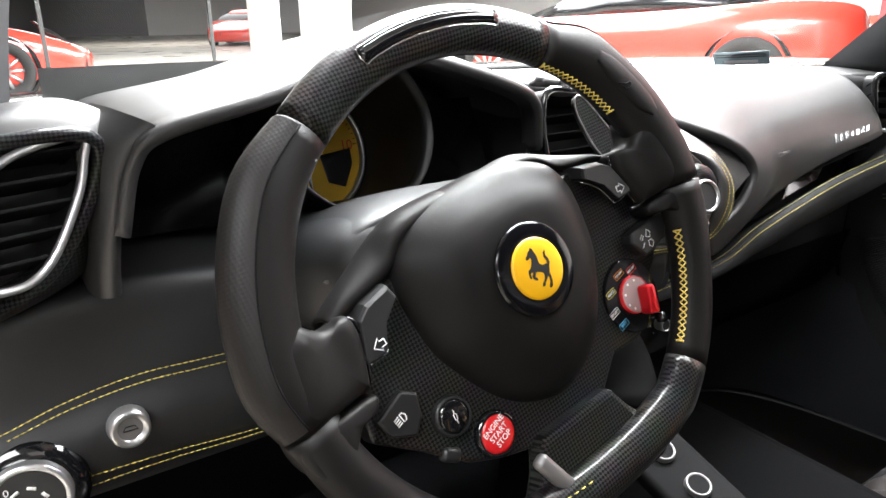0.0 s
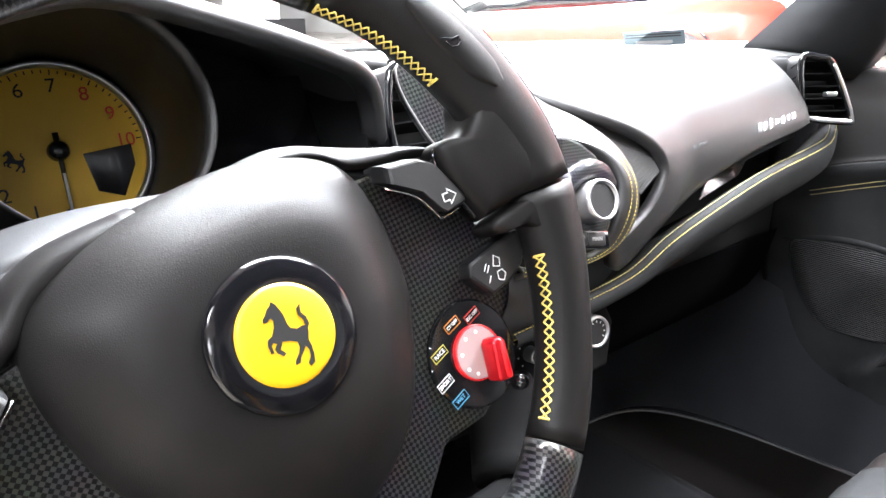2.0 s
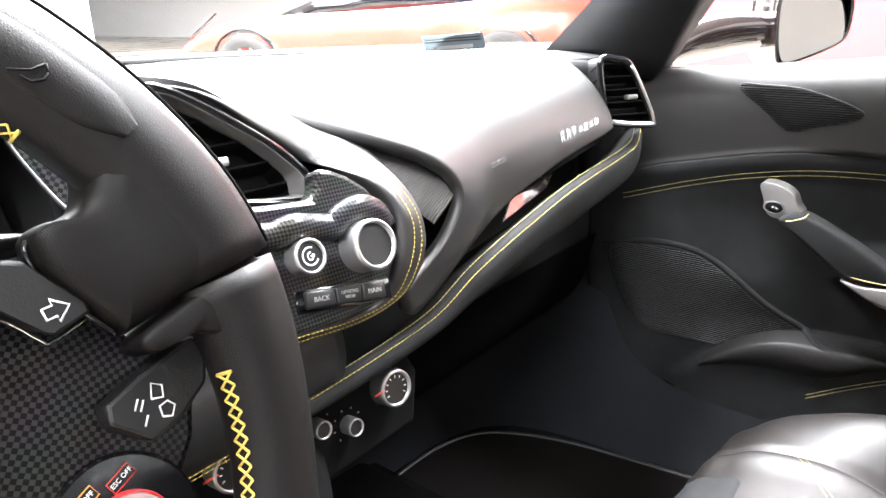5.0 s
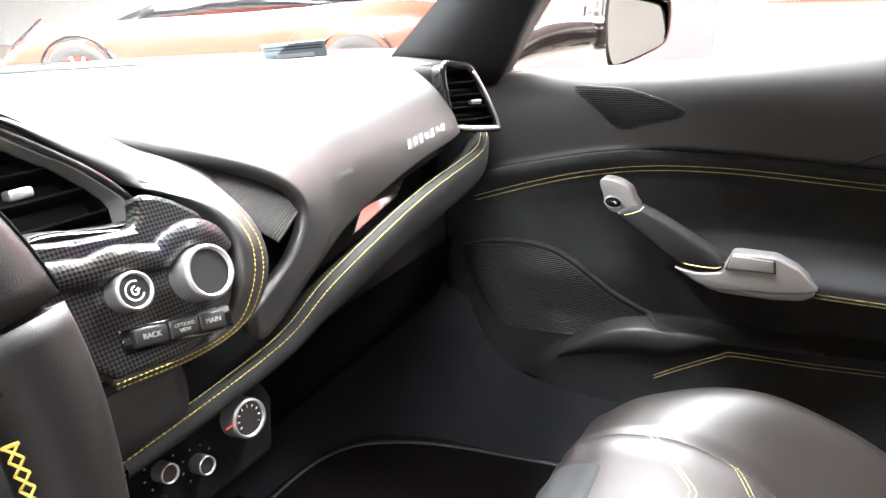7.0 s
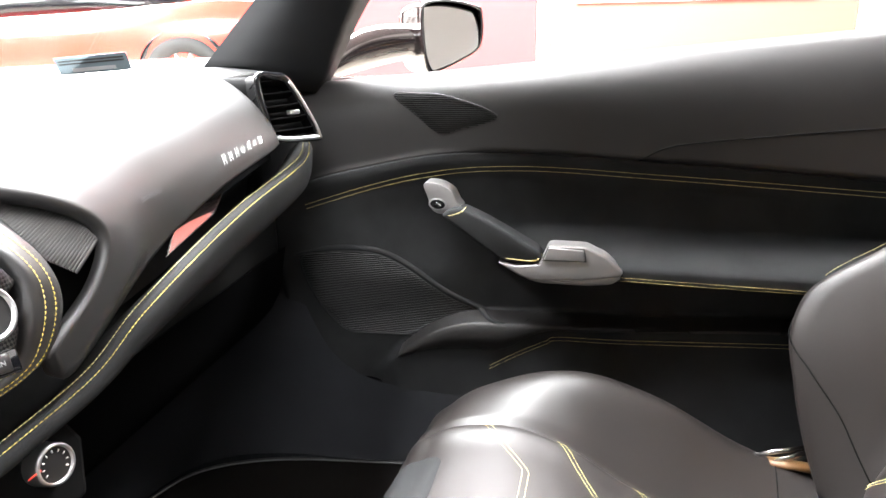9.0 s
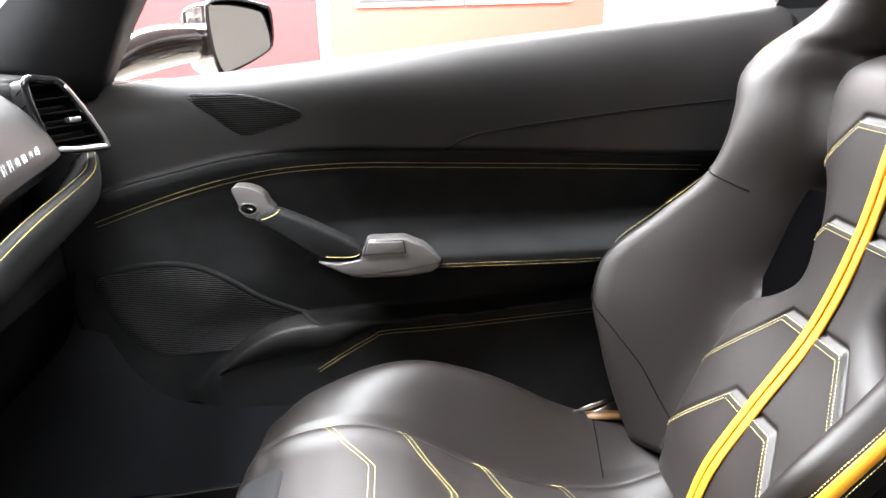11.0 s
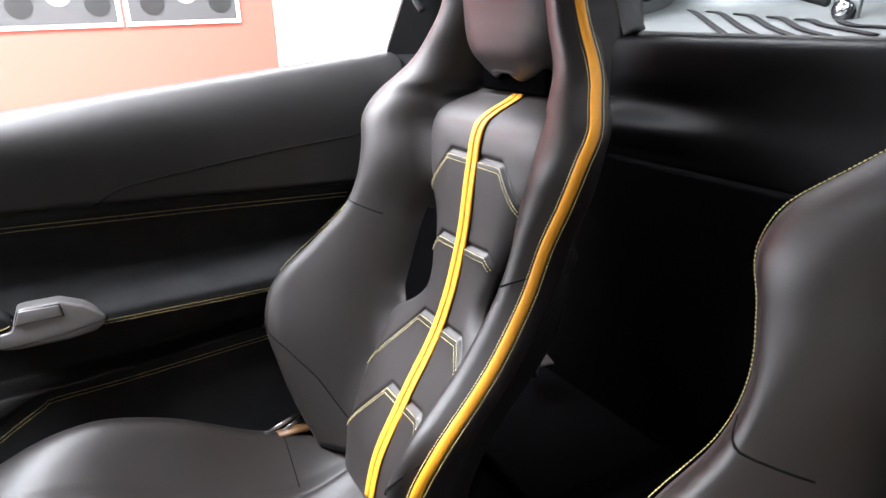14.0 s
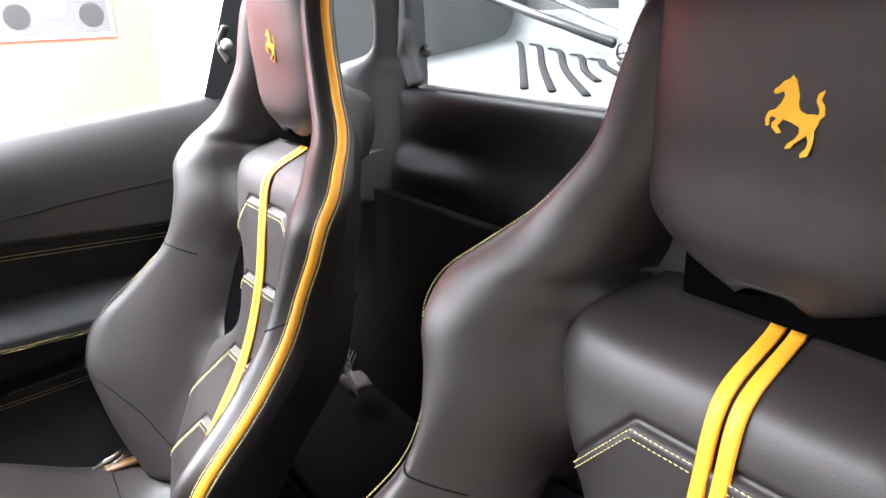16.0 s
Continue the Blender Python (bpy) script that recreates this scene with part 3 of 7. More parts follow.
part("front_bulkhead", box_bm(1.50, 0.03, 0.66, 0.004, (MID, 1.0, 0.43)), FOOT_CARPET, shell, smooth=False)

glass = thing("windscreen", "clear laminated windscreen of the sports car", "windscreen")
cols = [[(MID + s * 0.66, 0.885 - 0.50 * (s * 0.66) ** 2 + 0.015, 0.782), (MID + s * 0.60, 0.54 - 0.05 * s * s, 0.975 - 0.02 * s * s), (MID + s * 0.50, 0.17 - 0.02 * s * s, 1.132 - 0.02 * abs(s))] for s in (-1, -0.5, 0, 0.5, 1)]
g = part("pane", grid_bm(skin(cols, 6, 6)), GLASS, glass)
g.visible_shadow = False
bm = bmesh.new()
edge = crom([c[0] for c in cols], 10)
sweep(edge + np.array((0, 0.006, -0.012)), 0.005, 0.003, 8, bm=bm)
part("black_edge_band", bm, GLOSS, glass)

wiper = thing("wiper", "black wiper arm lying at the foot of the windscreen", "wiper")
wp = crom([(0.52, 0.905, 0.788), (0.75, 0.93, 0.788), (1.02, 0.86, 0.786)], 10)
part("arm", sweep(wp + np.array((0, 0.03, 0.002)), 0.006, 0.003, 8), PLASTIC, wiper)
part("blade", sweep(wp + np.array((0, 0.015, 0.0)), 0.003, 0.004, 6), TYRE, wiper)

# rear bulkhead
rear = thing("rear_bulkhead", "black leather padded bulkhead below the rear window", "bulkhead")
cols = []
for x in (0.28, 0.45, 0.67, 0.80, 0.90, 0.97, 1.02, 1.055):
    fold = 0.010 * float(smooth01(0.80, 0.95, x) * smooth01(1.06, 1.0, x))
    cols.append([(x, -0.735, 0.852), (x, -0.705, 0.856), (x, -0.688, 0.846), (x, -0.684, 0.80), (x, -0.680 - fold, 0.765), (x, -0.668 + fold, 0.735), (x, -0.662, 0.705), (x, -0.664, 0.685), (x, -0.69, 0.67)])
thick(part("padded_panel", grid_bm(skin(cols, 6, 6)), SHADED_LINING, rear), 0.012)
for f in (lambda p: p, mirrored):
    levels = [(0.66, ((1.050, -0.684), (1.085, -0.648), (1.115, -0.616), (1.18, -0.575), (1.26, -0.555))), (0.75, ((1.050, -0.688), (1.085, -0.652), (1.115, -0.620), (1.18, -0.580), (1.26, -0.560))),
              (0.86, ((1.050, -0.698), (1.082, -0.662), (1.108, -0.632), (1.165, -0.598), (1.225, -0.590))), (0.885, ((1.050, -0.698), (1.080, -0.664), (1.098, -0.644), (1.130, -0.625), (1.160, -0.625))),
              (0.92, ((1.049, -0.697), (1.070, -0.670), (1.076, -0.664), (1.081, -0.664), (1.086, -0.676))), (1.02, ((1.028, -0.678), (1.044, -0.655), (1.050, -0.650), (1.055, -0.650), (1.060, -0.662))),
              (1.10, ((0.992, -0.642), (1.010, -0.622), (1.016, -0.617), (1.022, -0.617), (1.028, -0.630)))]
    cols = [f([(levels[q][1][k][0], levels[q][1][k][1], levels[q][0]) for q in range(7)]) for k in range(5)]
    cols = [f([(levels[q][1][0][0] + 0.004, levels[q][1][0][1] - 0.045, levels[q][0]) for q in range(7)])] + cols
    thick(part("quarter_trim", grid_bm(skin(cols, 6, 6)), LIT_REAR_TRIM, rear, "leather covered trim beside the rear window"), 0.008, 0)
    cols = [f([(1.24, -0.60, 0.80), (1.245, -0.585, 0.72), (1.25, -0.575, 0.64), (1.25, -0.60, 0.58)]), f([(1.31, -0.575, 0.84), (1.33, -0.56, 0.74), (1.34, -0.54, 0.64), (1.34, -0.56, 0.58)])]
    thick(part("side_panel", grid_bm(skin(cols, 6, 6)), LEATHER, rear), 0.01, 0)
part("lower_panel", box_bm(1.40, 0.03, 0.62, 0.004, (MID, -0.66, 0.38)), SHADED_CARPET, rear, "black carpeted lower panel", smooth=False)
part("load_shelf", box_bm(1.36, 0.30, 0.03, 0.006, (MID, -0.56, 0.26)), SHADED_CARPET, rear, smooth=False)

# engine bay seen through the rear window
rw = thing("rear_window", "clear rear window in a black rubber frame", "window")
fr = crom([(1.030, -0.708, 0.860), (1.044, -0.703, 0.905), (1.041, -0.697, 0.945), (1.020, -0.69, 0.99), (0.98, -0.66, 1.08)], 8)
bm = sweep(fr, 0.012, 0.018, 8)
sweep(np.array(mirrored(fr)), 0.012, 0.018, 8, bm=bm)
sweep(crom([(1.030, -0.71, 0.858), (0.67, -0.71, 0.854), (0.310, -0.71, 0.858)], 8), 0.006, 0.005, 8, bm=bm)
part("frame", bm, TYRE, rw)
pn = part("pane", grid_bm(skin([[(1.07, -0.715, 0.875), (1.06, -0.66, 1.0), (1.02, -0.60, 1.10)], [(0.67, -0.725, 0.872), (0.67, -0.67, 1.0), (0.67, -0.61, 1.11)], [(0.27, -0.715, 0.875), (0.28, -0.66, 1.0), (0.32, -0.60, 1.10)]], 4, 4)), GLASS, rw)
pn.visible_shadow = False
part("screw", move(ring_bm([(0.0, 0.002), (0.004, 0.002), (0.006, 0.004), (0.009, 0.0035), (0.0105, 0.001), (0.0105, -0.004)], 20), axes_at((1.024, -0.722, 0.912), (1, 0, 0), (-0.1, 1, 0.1))), PLASTIC, rw)

eng = thing("engine_cover", "grey moulded engine cover with curved cooling slots", "engine cover")


def bay_z(y):
    return 0.808 + 0.11 * (-0.76 - y)


cols = [[(x, y, bay_z(y) - 0.003) for y in (-0.735, -0.90, -1.10, -1.30)] + [(x, -1.46, 0.895), (x, -1.50, 0.96)] for x in (1.69, 1.4, 0.95, 0.67, 0.39, -0.06, -0.35)]
thick(part("cover", grid_bm(skin(cols, 5, 5)), ENGINE_GREY, eng), 0.012)
SLOTS = [[(1.644, -1.441), (1.549, -1.395), (1.273, -1.156), (1.05, -0.959)], [(1.493, -1.386), (1.424, -1.35), (1.193, -1.141), (0.979, -0.961)], [(1.371, -1.336), (1.298, -1.299), (1.117, -1.132), (0.893, -0.957)],
         [(1.242, -1.28), (1.194, -1.26), (1.064, -1.134), (0.959, -1.057)], [(1.15, -1.242), (1.11, -1.232), (1.048, -1.175), (0.895, -1.075)], [(1.049, -1.219), (0.985, -1.168), (0.931, -1.153), (0.824, -1.097)]]
for s in SLOTS:
    path = crom([(x, y, bay_z(y)) for x, y in s], 8)
    part("slot", sweep(path, 0.0080, 0.0022, 8), BLACK_MATT, eng, "black curved slot")
# dark panel added to block the bright hall behind the bay
part("back_panel", box_bm(2.08, 0.02, 0.50, 0.006, (MID, -1.56, 1.10)), TYRE, eng, "dark panel added to close the engine bay", smooth=False)
for x in (1.70, 2 * MID - 1.70):
    part("side_panel", box_bm(0.02, 0.80, 0.30, 0.006, (x, -1.15, 0.97)), ENGINE_GREY, eng, smooth=False)
bar = thing("engine_bay_brace", "dark tubular brace across the engine bay", "brace")
foot = np.array((1.071, -1.262, 0.876))
part("tube", sweep(np.array([(1.62, -1.25, 1.03), (1.50, -1.25, 0.997), tuple(foot + np.array((0.03, 0.004, 0.016)))]), 0.0105, n=14), PLASTIC, bar, "satin black strut tube")
part("eye", move(ring_bm([(0.010, -0.008), (0.019, -0.008), (0.021, 0.0), (0.019, 0.008), (0.010, 0.008)], 20), axes_at(tuple(foot), (1, 0, 0), (0, 1, 0.1))), GLOSS, bar, "black strut eye")
part("tube", sweep(crom([(1.62, -1.40, 1.05), (1.416, -1.40, 0.985), (1.168, -1.40, 0.905)], 8), 0.010, n=12), CHROME, bar, "bright metal pipe")
part("tube", sweep(crom([(1.55, -1.47, 1.10), (1.25, -1.46, 1.00), (1.00, -1.44, 0.955), (0.80, -1.44, 0.95)], 8), 0.016, n=12), PLASTIC, bar, "black ribbed hose")
part("tube", sweep(crom([(1.36, -1.38, 1.06), (1.15, -1.38, 1.00), (0.93, -1.38, 0.965), (0.75, -1.38, 0.965)], 8), 0.013, n=12), TYRE, bar, "black rubber hose")
plate = [(-0.026, -0.020), (0.0, -0.028), (0.022, -0.018), (0.034, 0.10), (0.050, 0.15), (-0.050, 0.15), (-0.036, 0.10)]
part("bracket", move(slab(plate, -0.006, 0.006, 0.003), axes_at(tuple(foot + np.array((0, -0.014, 0))), (-1, 0, 0.05), (0, 1, 0.1))), ENGINE_GREY, bar, "grey metal bracket", smooth=False)
part("bolt", move(ring_bm([(0.0, 0.016), (0.008, 0.016), (0.013, 0.010), (0.013, 0.0)], 16), axes_at(tuple(foot), (-1, 0, 0), (0, 1, 0.1))), CHROME, bar)
for k in range(14):
    part("mesh_wire", sweep(np.array([(1.50 - 0.05 * k, -1.50, 1.10), (1.42 - 0.05 * k, -1.49, 0.99)]), 0.004, n=5), SATIN, bar)

# ---- dashboard ----
dash = thing("dashboard", "black leather dashboard with yellow double stitching", "dashboard")
cols = [[(0.62, 0.87, 0.786), (0.66, 0.66, 0.778), (0.72, 0.55, 0.748), (0.79, 0.503, 0.718), (0.826, 0.490, 0.680), (0.803, 0.488, 0.642), (0.737, 0.487, 0.606)],
        [(0.80, 0.86, 0.790), (0.82, 0.68, 0.788), (0.84, 0.585, 0.770), (0.857, 0.530, 0.730), (0.868, 0.503, 0.690), (0.845, 0.490, 0.635), (0.765, 0.493, 0.578)],
        [(0.90, 0.83, 0.790), (0.92, 0.68, 0.790), (0.93, 0.59, 0.770), (0.935, 0.54, 0.735), (0.935, 0.517, 0.700), (0.925, 0.508, 0.665), (0.910, 0.507, 0.632)],
        [(1.02, 0.77, 0.790), (1.03, 0.66, 0.790), (1.04, 0.59, 0.772), (1.04, 0.545, 0.742), (1.04, 0.521, 0.710), (1.035, 0.511, 0.685), (1.031, 0.506, 0.664)],
        [(1.12, 0.70, 0.788), (1.13, 0.63, 0.788), (1.14, 0.58, 0.772), (1.147, 0.542, 0.745), (1.15, 0.52, 0.715), (1.153, 0.508, 0.697), (1.154, 0.503, 0.683)],
        [(1.20, 0.64, 0.782), (1.19, 0.60, 0.782), (1.185, 0.565, 0.768), (1.188, 0.535, 0.742), (1.19, 0.515, 0.715), (1.188, 0.507, 0.700), (1.186, 0.503, 0.690)]]
thick(part("passenger_top", grid_bm(skin(cols, 8, 8)), DASH_LEATHER, dash), 0.012)
# far top strip up to the glass, and the end by the right pillar
cols = [[(x, cowl_y(x) + 0.01, 0.778), (x, cowl_y(x) - 0.03, 0.780), (x, cowl_y(x) - 0.12, 0.772)] for x in np.linspace(0.02, 1.31, 10)]
thick(part("top_base", grid_bm(skin(cols, 4, 4)), DASH_LEATHER, dash), 0.01)
cols = [[(1.19, 0.63, 0.776), (1.20, 0.58, 0.766), (1.21, 0.56, 0.70), (1.22, 0.56, 0.60)], [(1.27, 0.57, 0.768), (1.28, 0.545, 0.755), (1.285, 0.54, 0.69), (1.29, 0.55, 0.58)], [(1.345, 0.58, 0.750), (1.345, 0.56, 0.735), (1.345, 0.555, 0.68), (1.345, 0.56, 0.58)]]
thick(part("end_panel", grid_bm(skin(cols, 6, 6)), BLACK_MATT, dash), 0.01)

# padded suede roll under the slot, with its two rows of stitching
PAD = [(1.292, 0.515, 0.676), (1.250, 0.500, 0.664), (1.208, 0.497, 0.655), (1.057, 0.492, 0.641), (0.940, 0.488, 0.622), (0.844, 0.489, 0.597), (0.781, 0.492, 0.570), (0.70, 0.493, 0.560), (0.60, 0.494, 0.554)]
cols = []
for k, (x, y, z) in enumerate(PAD):
    h = (0.042, 0.056, 0.062, 0.066, 0.060, 0.046, 0.030, 0.026, 0.022)[k]
    cols.append([(x, y + 0.06, z - 0.045), (x, y + 0.024, z - 0.014), (x, y, z), (x, y - 0.010, z - 0.25 * h), (x, y - 0.004, z - 0.7 * h), (x, y + 0.03, z - 1.0 * h), (x, y + 0.10, z - 1.15 * h)])
part("padded_roll", grid_bm(skin(cols, 6, 8)), ROLL_SUEDE, dash, "black suede padded roll")
line = crom(PAD, 10)
heights = crom([(h, 0, 0) for h in (0.042, 0.056, 0.062, 0.066, 0.060, 0.046, 0.030, 0.026, 0.022)], 10)[:, 0]
for dy, drop, dz in ((0.003, 0.0, 0.0018), (-0.0065, 0.080, 0.0018)):
    part("stitching", stitches(line + np.stack([0 * heights, 0 * heights + dy, dz - drop * heights], 1), 0.0040, 0.0010, 0.00045, up=(0, -0.5, 1)), CREAM if dy > 0 else THREAD, dash, "pale yellow double stitching")
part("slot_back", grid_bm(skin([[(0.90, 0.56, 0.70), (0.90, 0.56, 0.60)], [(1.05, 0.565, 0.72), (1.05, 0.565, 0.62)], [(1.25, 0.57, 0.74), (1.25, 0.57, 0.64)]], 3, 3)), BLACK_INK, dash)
DISPLAY_FACE = (0.120, -0.735, 0.667)
part("passenger_display", move(slab([(-0.080, -0.0165), (-0.019, 0.0116), (0.100, 0.0250), (0.108, 0.0150), (0.058, -0.0020)], -0.004, 0.0, 0.001), axes_at((0.985, 0.515, 0.638), (1, 0.08, 0), DISPLAY_FACE)), DISPLAY_GLASS, dash, "mirror-like passenger display glass", smooth=False)
part("slot_trim", move(slab([(1.045, 0.664), (1.16, 0.688), (1.20, 0.690), (1.21, 0.664), (1.045, 0.644)], -0.004, 0.0, 0.001), axes_at((0, 0.530, 0), (1, 0.0, 0.0), (0, -1, 0))), GLOSS, dash, "glossy black slot trim", smooth=False)
badge = thing("model_badge", "bright metal script badge on the dashboard face", "badge")
for k in range(7):
    top = (0.0125, 0.0110, 0.0115, 0.0085, 0.0090, 0.0080, 0.0085)[k]
    low = (0.0, 0.0, 0.0, 0.0010, 0.0, 0.0010, 0.0)[k]
    m = axes_at((1.050 + 0.0134 * k, 0.5082 - 0.0006 * k, 0.688 + 0.0018 * k), (1, -0.02, 0.12), (0, -1, 0.36))
    part("badge_stroke", move(slab([(0.0, low), (0.0018, low), (0.0058, top), (0.0040, top)], 0, 0.003, 0.0005), m), CHROME, badge, smooth=False)
    part("badge_stroke", move(slab([(0.0055, low), (0.0073, low), (0.0108, top), (0.0090, top)], 0, 0.003, 0.0005), m), CHROME, badge, smooth=False)
    part("badge_stroke", move(slab([(0.0022, low + 0.32 * top), (0.0090, low + 0.32 * top), (0.0096, low + 0.48 * top), (0.0028, low + 0.48 * top)], 0, 0.0024, 0.0004), m), CHROME, badge, smooth=False)

# unseen filler blocks, added to close off the inside of the dashboard
part("hidden_filler", box_bm(0.84, 0.25, 0.27, 0.01, (0.94, 0.735, 0.60)), BLACK_INK, dash, smooth=False)
part("hidden_filler", box_bm(0.56, 0.14, 0.27, 0.01, (0.24, 0.81, 0.60)), BLACK_INK, dash, smooth=False)

lettering("SRS AIRBAG", 0.0078, EMBOSS, dash, axes_at((0.911, 0.5035, 0.690), (1, 0.16, 0), (0.15, -0.93, 0.24)), "embossing")
# binnacle hood over the dials
hx = [0.070, 0.083, 0.104, 0.18, 0.25, 0.30, 0.36, 0.44, 0.485, 0.505]
hy = [0.480, 0.478, 0.472, 0.475, 0.495, 0.525, 0.532, 0.530, 0.540, 0.556]
hz = [0.735, 0.782, 0.802, 0.819, 0.839, 0.846, 0.833, 0.808, 0.785, 0.735]
mz = [0.740, 0.786, 0.806, 0.824, 0.846, 0.852, 0.840, 0.812, 0.788, 0.740]
cols = [[(x, y + 0.02, z - 0.004), (x, y - 0.001, z - 0.0015), (x, y + 0.003, z + 0.002), (x, y + 0.03, z + 0.5 * (m - z) + 0.003), (x, 0.62, m), (x, 0.74, 0.5 * m + 0.5 * 0.79), (x, cowl_y(x) - 0.02, 0.784)] for x, y, z, m in zip(hx, hy, hz, mz)]
thick(part("hood", grid_bm(skin(cols, 6, 6)), DASH_LEATHER, dash, "black leather instrument hood"), 0.005)
inner = [(0.104, 0.469, 0.802), (0.084, 0.475, 0.783), (0.073, 0.479, 0.748), (0.067, 0.483, 0.715), (0.065, 0.487, 0.690)]
outer = [(0.078, 0.500, 0.815), (0.0625, 0.498, 0.792), (0.0560, 0.497, 0.757), (0.0505, 0.497, 0.715), (0.0490, 0.497, 0.690)]
cols = []
for i, o in zip(np.array(inner), np.array(outer)):
    cols.append([i + np.array((0.006, 0.045, 0)), i + np.array((0.001, 0.006, 0)), 0.6 * i + 0.4 * o + np.array((0, -0.009, 0.002)), o + np.array((0, -0.001, 0.001)), o + np.array((-0.004, 0.05, 0))])
part("hood_cheek", grid_bm(skin(cols, 6, 6)), DASH_LEATHER, dash, "black leather side of the hood")
part("cavity_side", box_bm(0.006, 0.13, 0.15, 0.001, (0.500, 0.63, 0.715)), PLASTIC, dash, smooth=False)
cav = [[(0.06, 0.735, 0.83), (0.06, 0.735, 0.60)], [(0.54, 0.735, 0.83), (0.54, 0.735, 0.60)]]
part("cavity_back", grid_bm(np.array(cav)), PLASTIC, dash)
for x0, x1 in ((0.085, 0.215), (0.375, 0.495)):
    b = slab([(x0, 0.0), (x1, 0.0), (x1 - 0.006, 0.10), (x0 + 0.006, 0.10)], 0, 0.006, 0.002)
    part("display_screen", move(b, axes_at((0, 0.625, 0.688), (1, 0, 0), (0, -0.92, 0.39))), SCREEN, dash, "dark glass display", smooth=False)
cols = [[(x, 0.665, zt - 0.012), (x, 0.60, zt - 0.002), (x, 0.530, zt), (x, 0.507, zt - 0.008), (x, 0.502, 0.5 * (zt - 0.008) + 0.311), (x, 0.497, 0.622 - 0.06 * max(0, 0.15 - x) * 0.9), (x, 0.484, 0.588), (x, 0.492, 0.552), (x, 0.53, 0.515), (x, 0.62, 0.47)]
        for x, zt in ((-0.08, 0.690), (0.02, 0.692), (0.08, 0.696), (0.14, 0.690), (0.22, 0.682), (0.30, 0.670), (0.45, 0.655), (0.58, 0.652), (0.66, 0.652))]
thick(part("lower_band", grid_bm(skin(cols, 6, 6)), LIT_LEATHER, dash), 0.01)
for row, y in (([(-0.05, 0.598), (-0.02, 0.603), (0.02, 0.6135), (0.07, 0.6195), (0.136, 0.6175), (0.30, 0.6165), (0.60, 0.6165)], 0.4935), ([(-0.05, 0.6025), (-0.02, 0.608), (0.02, 0.619), (0.07, 0.6255), (0.136, 0.6235), (0.30, 0.6225), (0.60, 0.6225)], 0.4955),
               ([(0.021, 0.5605), (0.08, 0.5585), (0.15, 0.5535), (0.30, 0.5485), (0.60, 0.5485)], 0.4880), ([(0.021, 0.5510), (0.08, 0.5515), (0.15, 0.5480), (0.30, 0.5435), (0.60, 0.5435)], 0.4900)):
    part("stitching", stitches(crom([(x, y - 0.0008, z) for x, z in row], 12), 0.0040, 0.0006, 0.0005, up=(0, -1, 0.3)), THREAD, dash, "yellow double stitching")
part("knee_panel", grid_bm(skin([[(x, 0.60, 0.48), (x, 0.64, 0.36), (x, 0.80, 0.22)] for x in (-0.05, 0.3, 0.67, 1.0, 1.36)], 4, 4)), SHADED_CARPET, dash, "dark lower dash lining")

# dials
tach = thing("rev_counter", "yellow faced rev counter in a deep black tube", "gauge", axes_at((0.2915, 0.694, 0.7315), (1, 0, 0), (0, -0.95, 0.31)))
part("tube", ring_bm([(0.0718, 0.0), (0.0725, 0.02), (0.0735, 0.125), (0.0752, 0.145), (0.0782, 0.143), (0.0770, 0.12), (0.0755, 0.0)], 64), LEATHER, tach, "ribbed black tube")
part("chrome_ring", ring_bm([(0.0655, 0.004), (0.066, 0.010), (0.069, 0.011), (0.0722, 0.006), (0.0722, 0.0)], 64), SATIN, tach)
part("dial", disc(0.0665, -0.002, 0.003, n=64), DIAL, tach, "yellow dial face", smooth=False)
win = slab([(0.017, -0.004), (0.0545, 0.000), (0.0545, -0.017), (0.041, -0.042), (0.022, -0.035)], 0.003, 0.0045, 0.0005)
part("trip_window", win, SCREEN, tach, "dark digital window", smooth=False)
for k in range(11):
    a = radians(268 - 26.4 * k)
    lettering(str(k), 0.0155, BLACK_INK if k < 8 else RED_INK, tach, Matrix.Translation((0.0515 * math.cos(a), 0.0515 * math.sin(a), 0.0034)) @ Matrix.Rotation(0, 4, "Z"), "numeral")
bm = bmesh.new()
for k in range(51):
    a = radians(268 - 264 * k / 50)
    r0 = 0.0600 if k % 5 == 0 else 0.0615
    sweep(np.array([(r0 * math.cos(a), r0 * math.sin(a), 0.0033), (0.0642 * math.cos(a), 0.0642 * math.sin(a), 0.0033)]), 0.0005, 0.0003, 4, bm=bm)
part("scale_marks", bm, BLACK_INK, tach)
a = radians(-91)
part("needle", sweep(np.array([(-0.014 * math.cos(a), -0.014 * math.sin(a), 0.008), (0.02 * math.cos(a), 0.02 * math.sin(a), 0.008), (0.054 * math.cos(a), 0.054 * math.sin(a), 0.007)]), [0.0022, 0.0017, 0.0008], 0.001, 6), BLACK_INK, tach, "slim needle")
part("needle_tip", sweep(np.array([(0.018 * math.cos(a), 0.018 * math.sin(a), 0.0094), (0.048 * math.cos(a), 0.048 * math.sin(a), 0.0086)]), 0.0012, 0.0004, 6), WHITE_INK, tach, "white needle tip")
part("needle_hub", ring_bm([(0.0, 0.012), (0.006, 0.012), (0.008, 0.009), (0.008, 0.003)], 24), GLOSS, tach)
part("dial_emblem", move(slab([(x * 0.018, y * 0.018) for x, y in horse_outline()], 0, 0.0004), Matrix.Translation((-0.031, -0.004, 0.003))), BLACK_INK, tach, "small dark emblem shape", smooth=False)

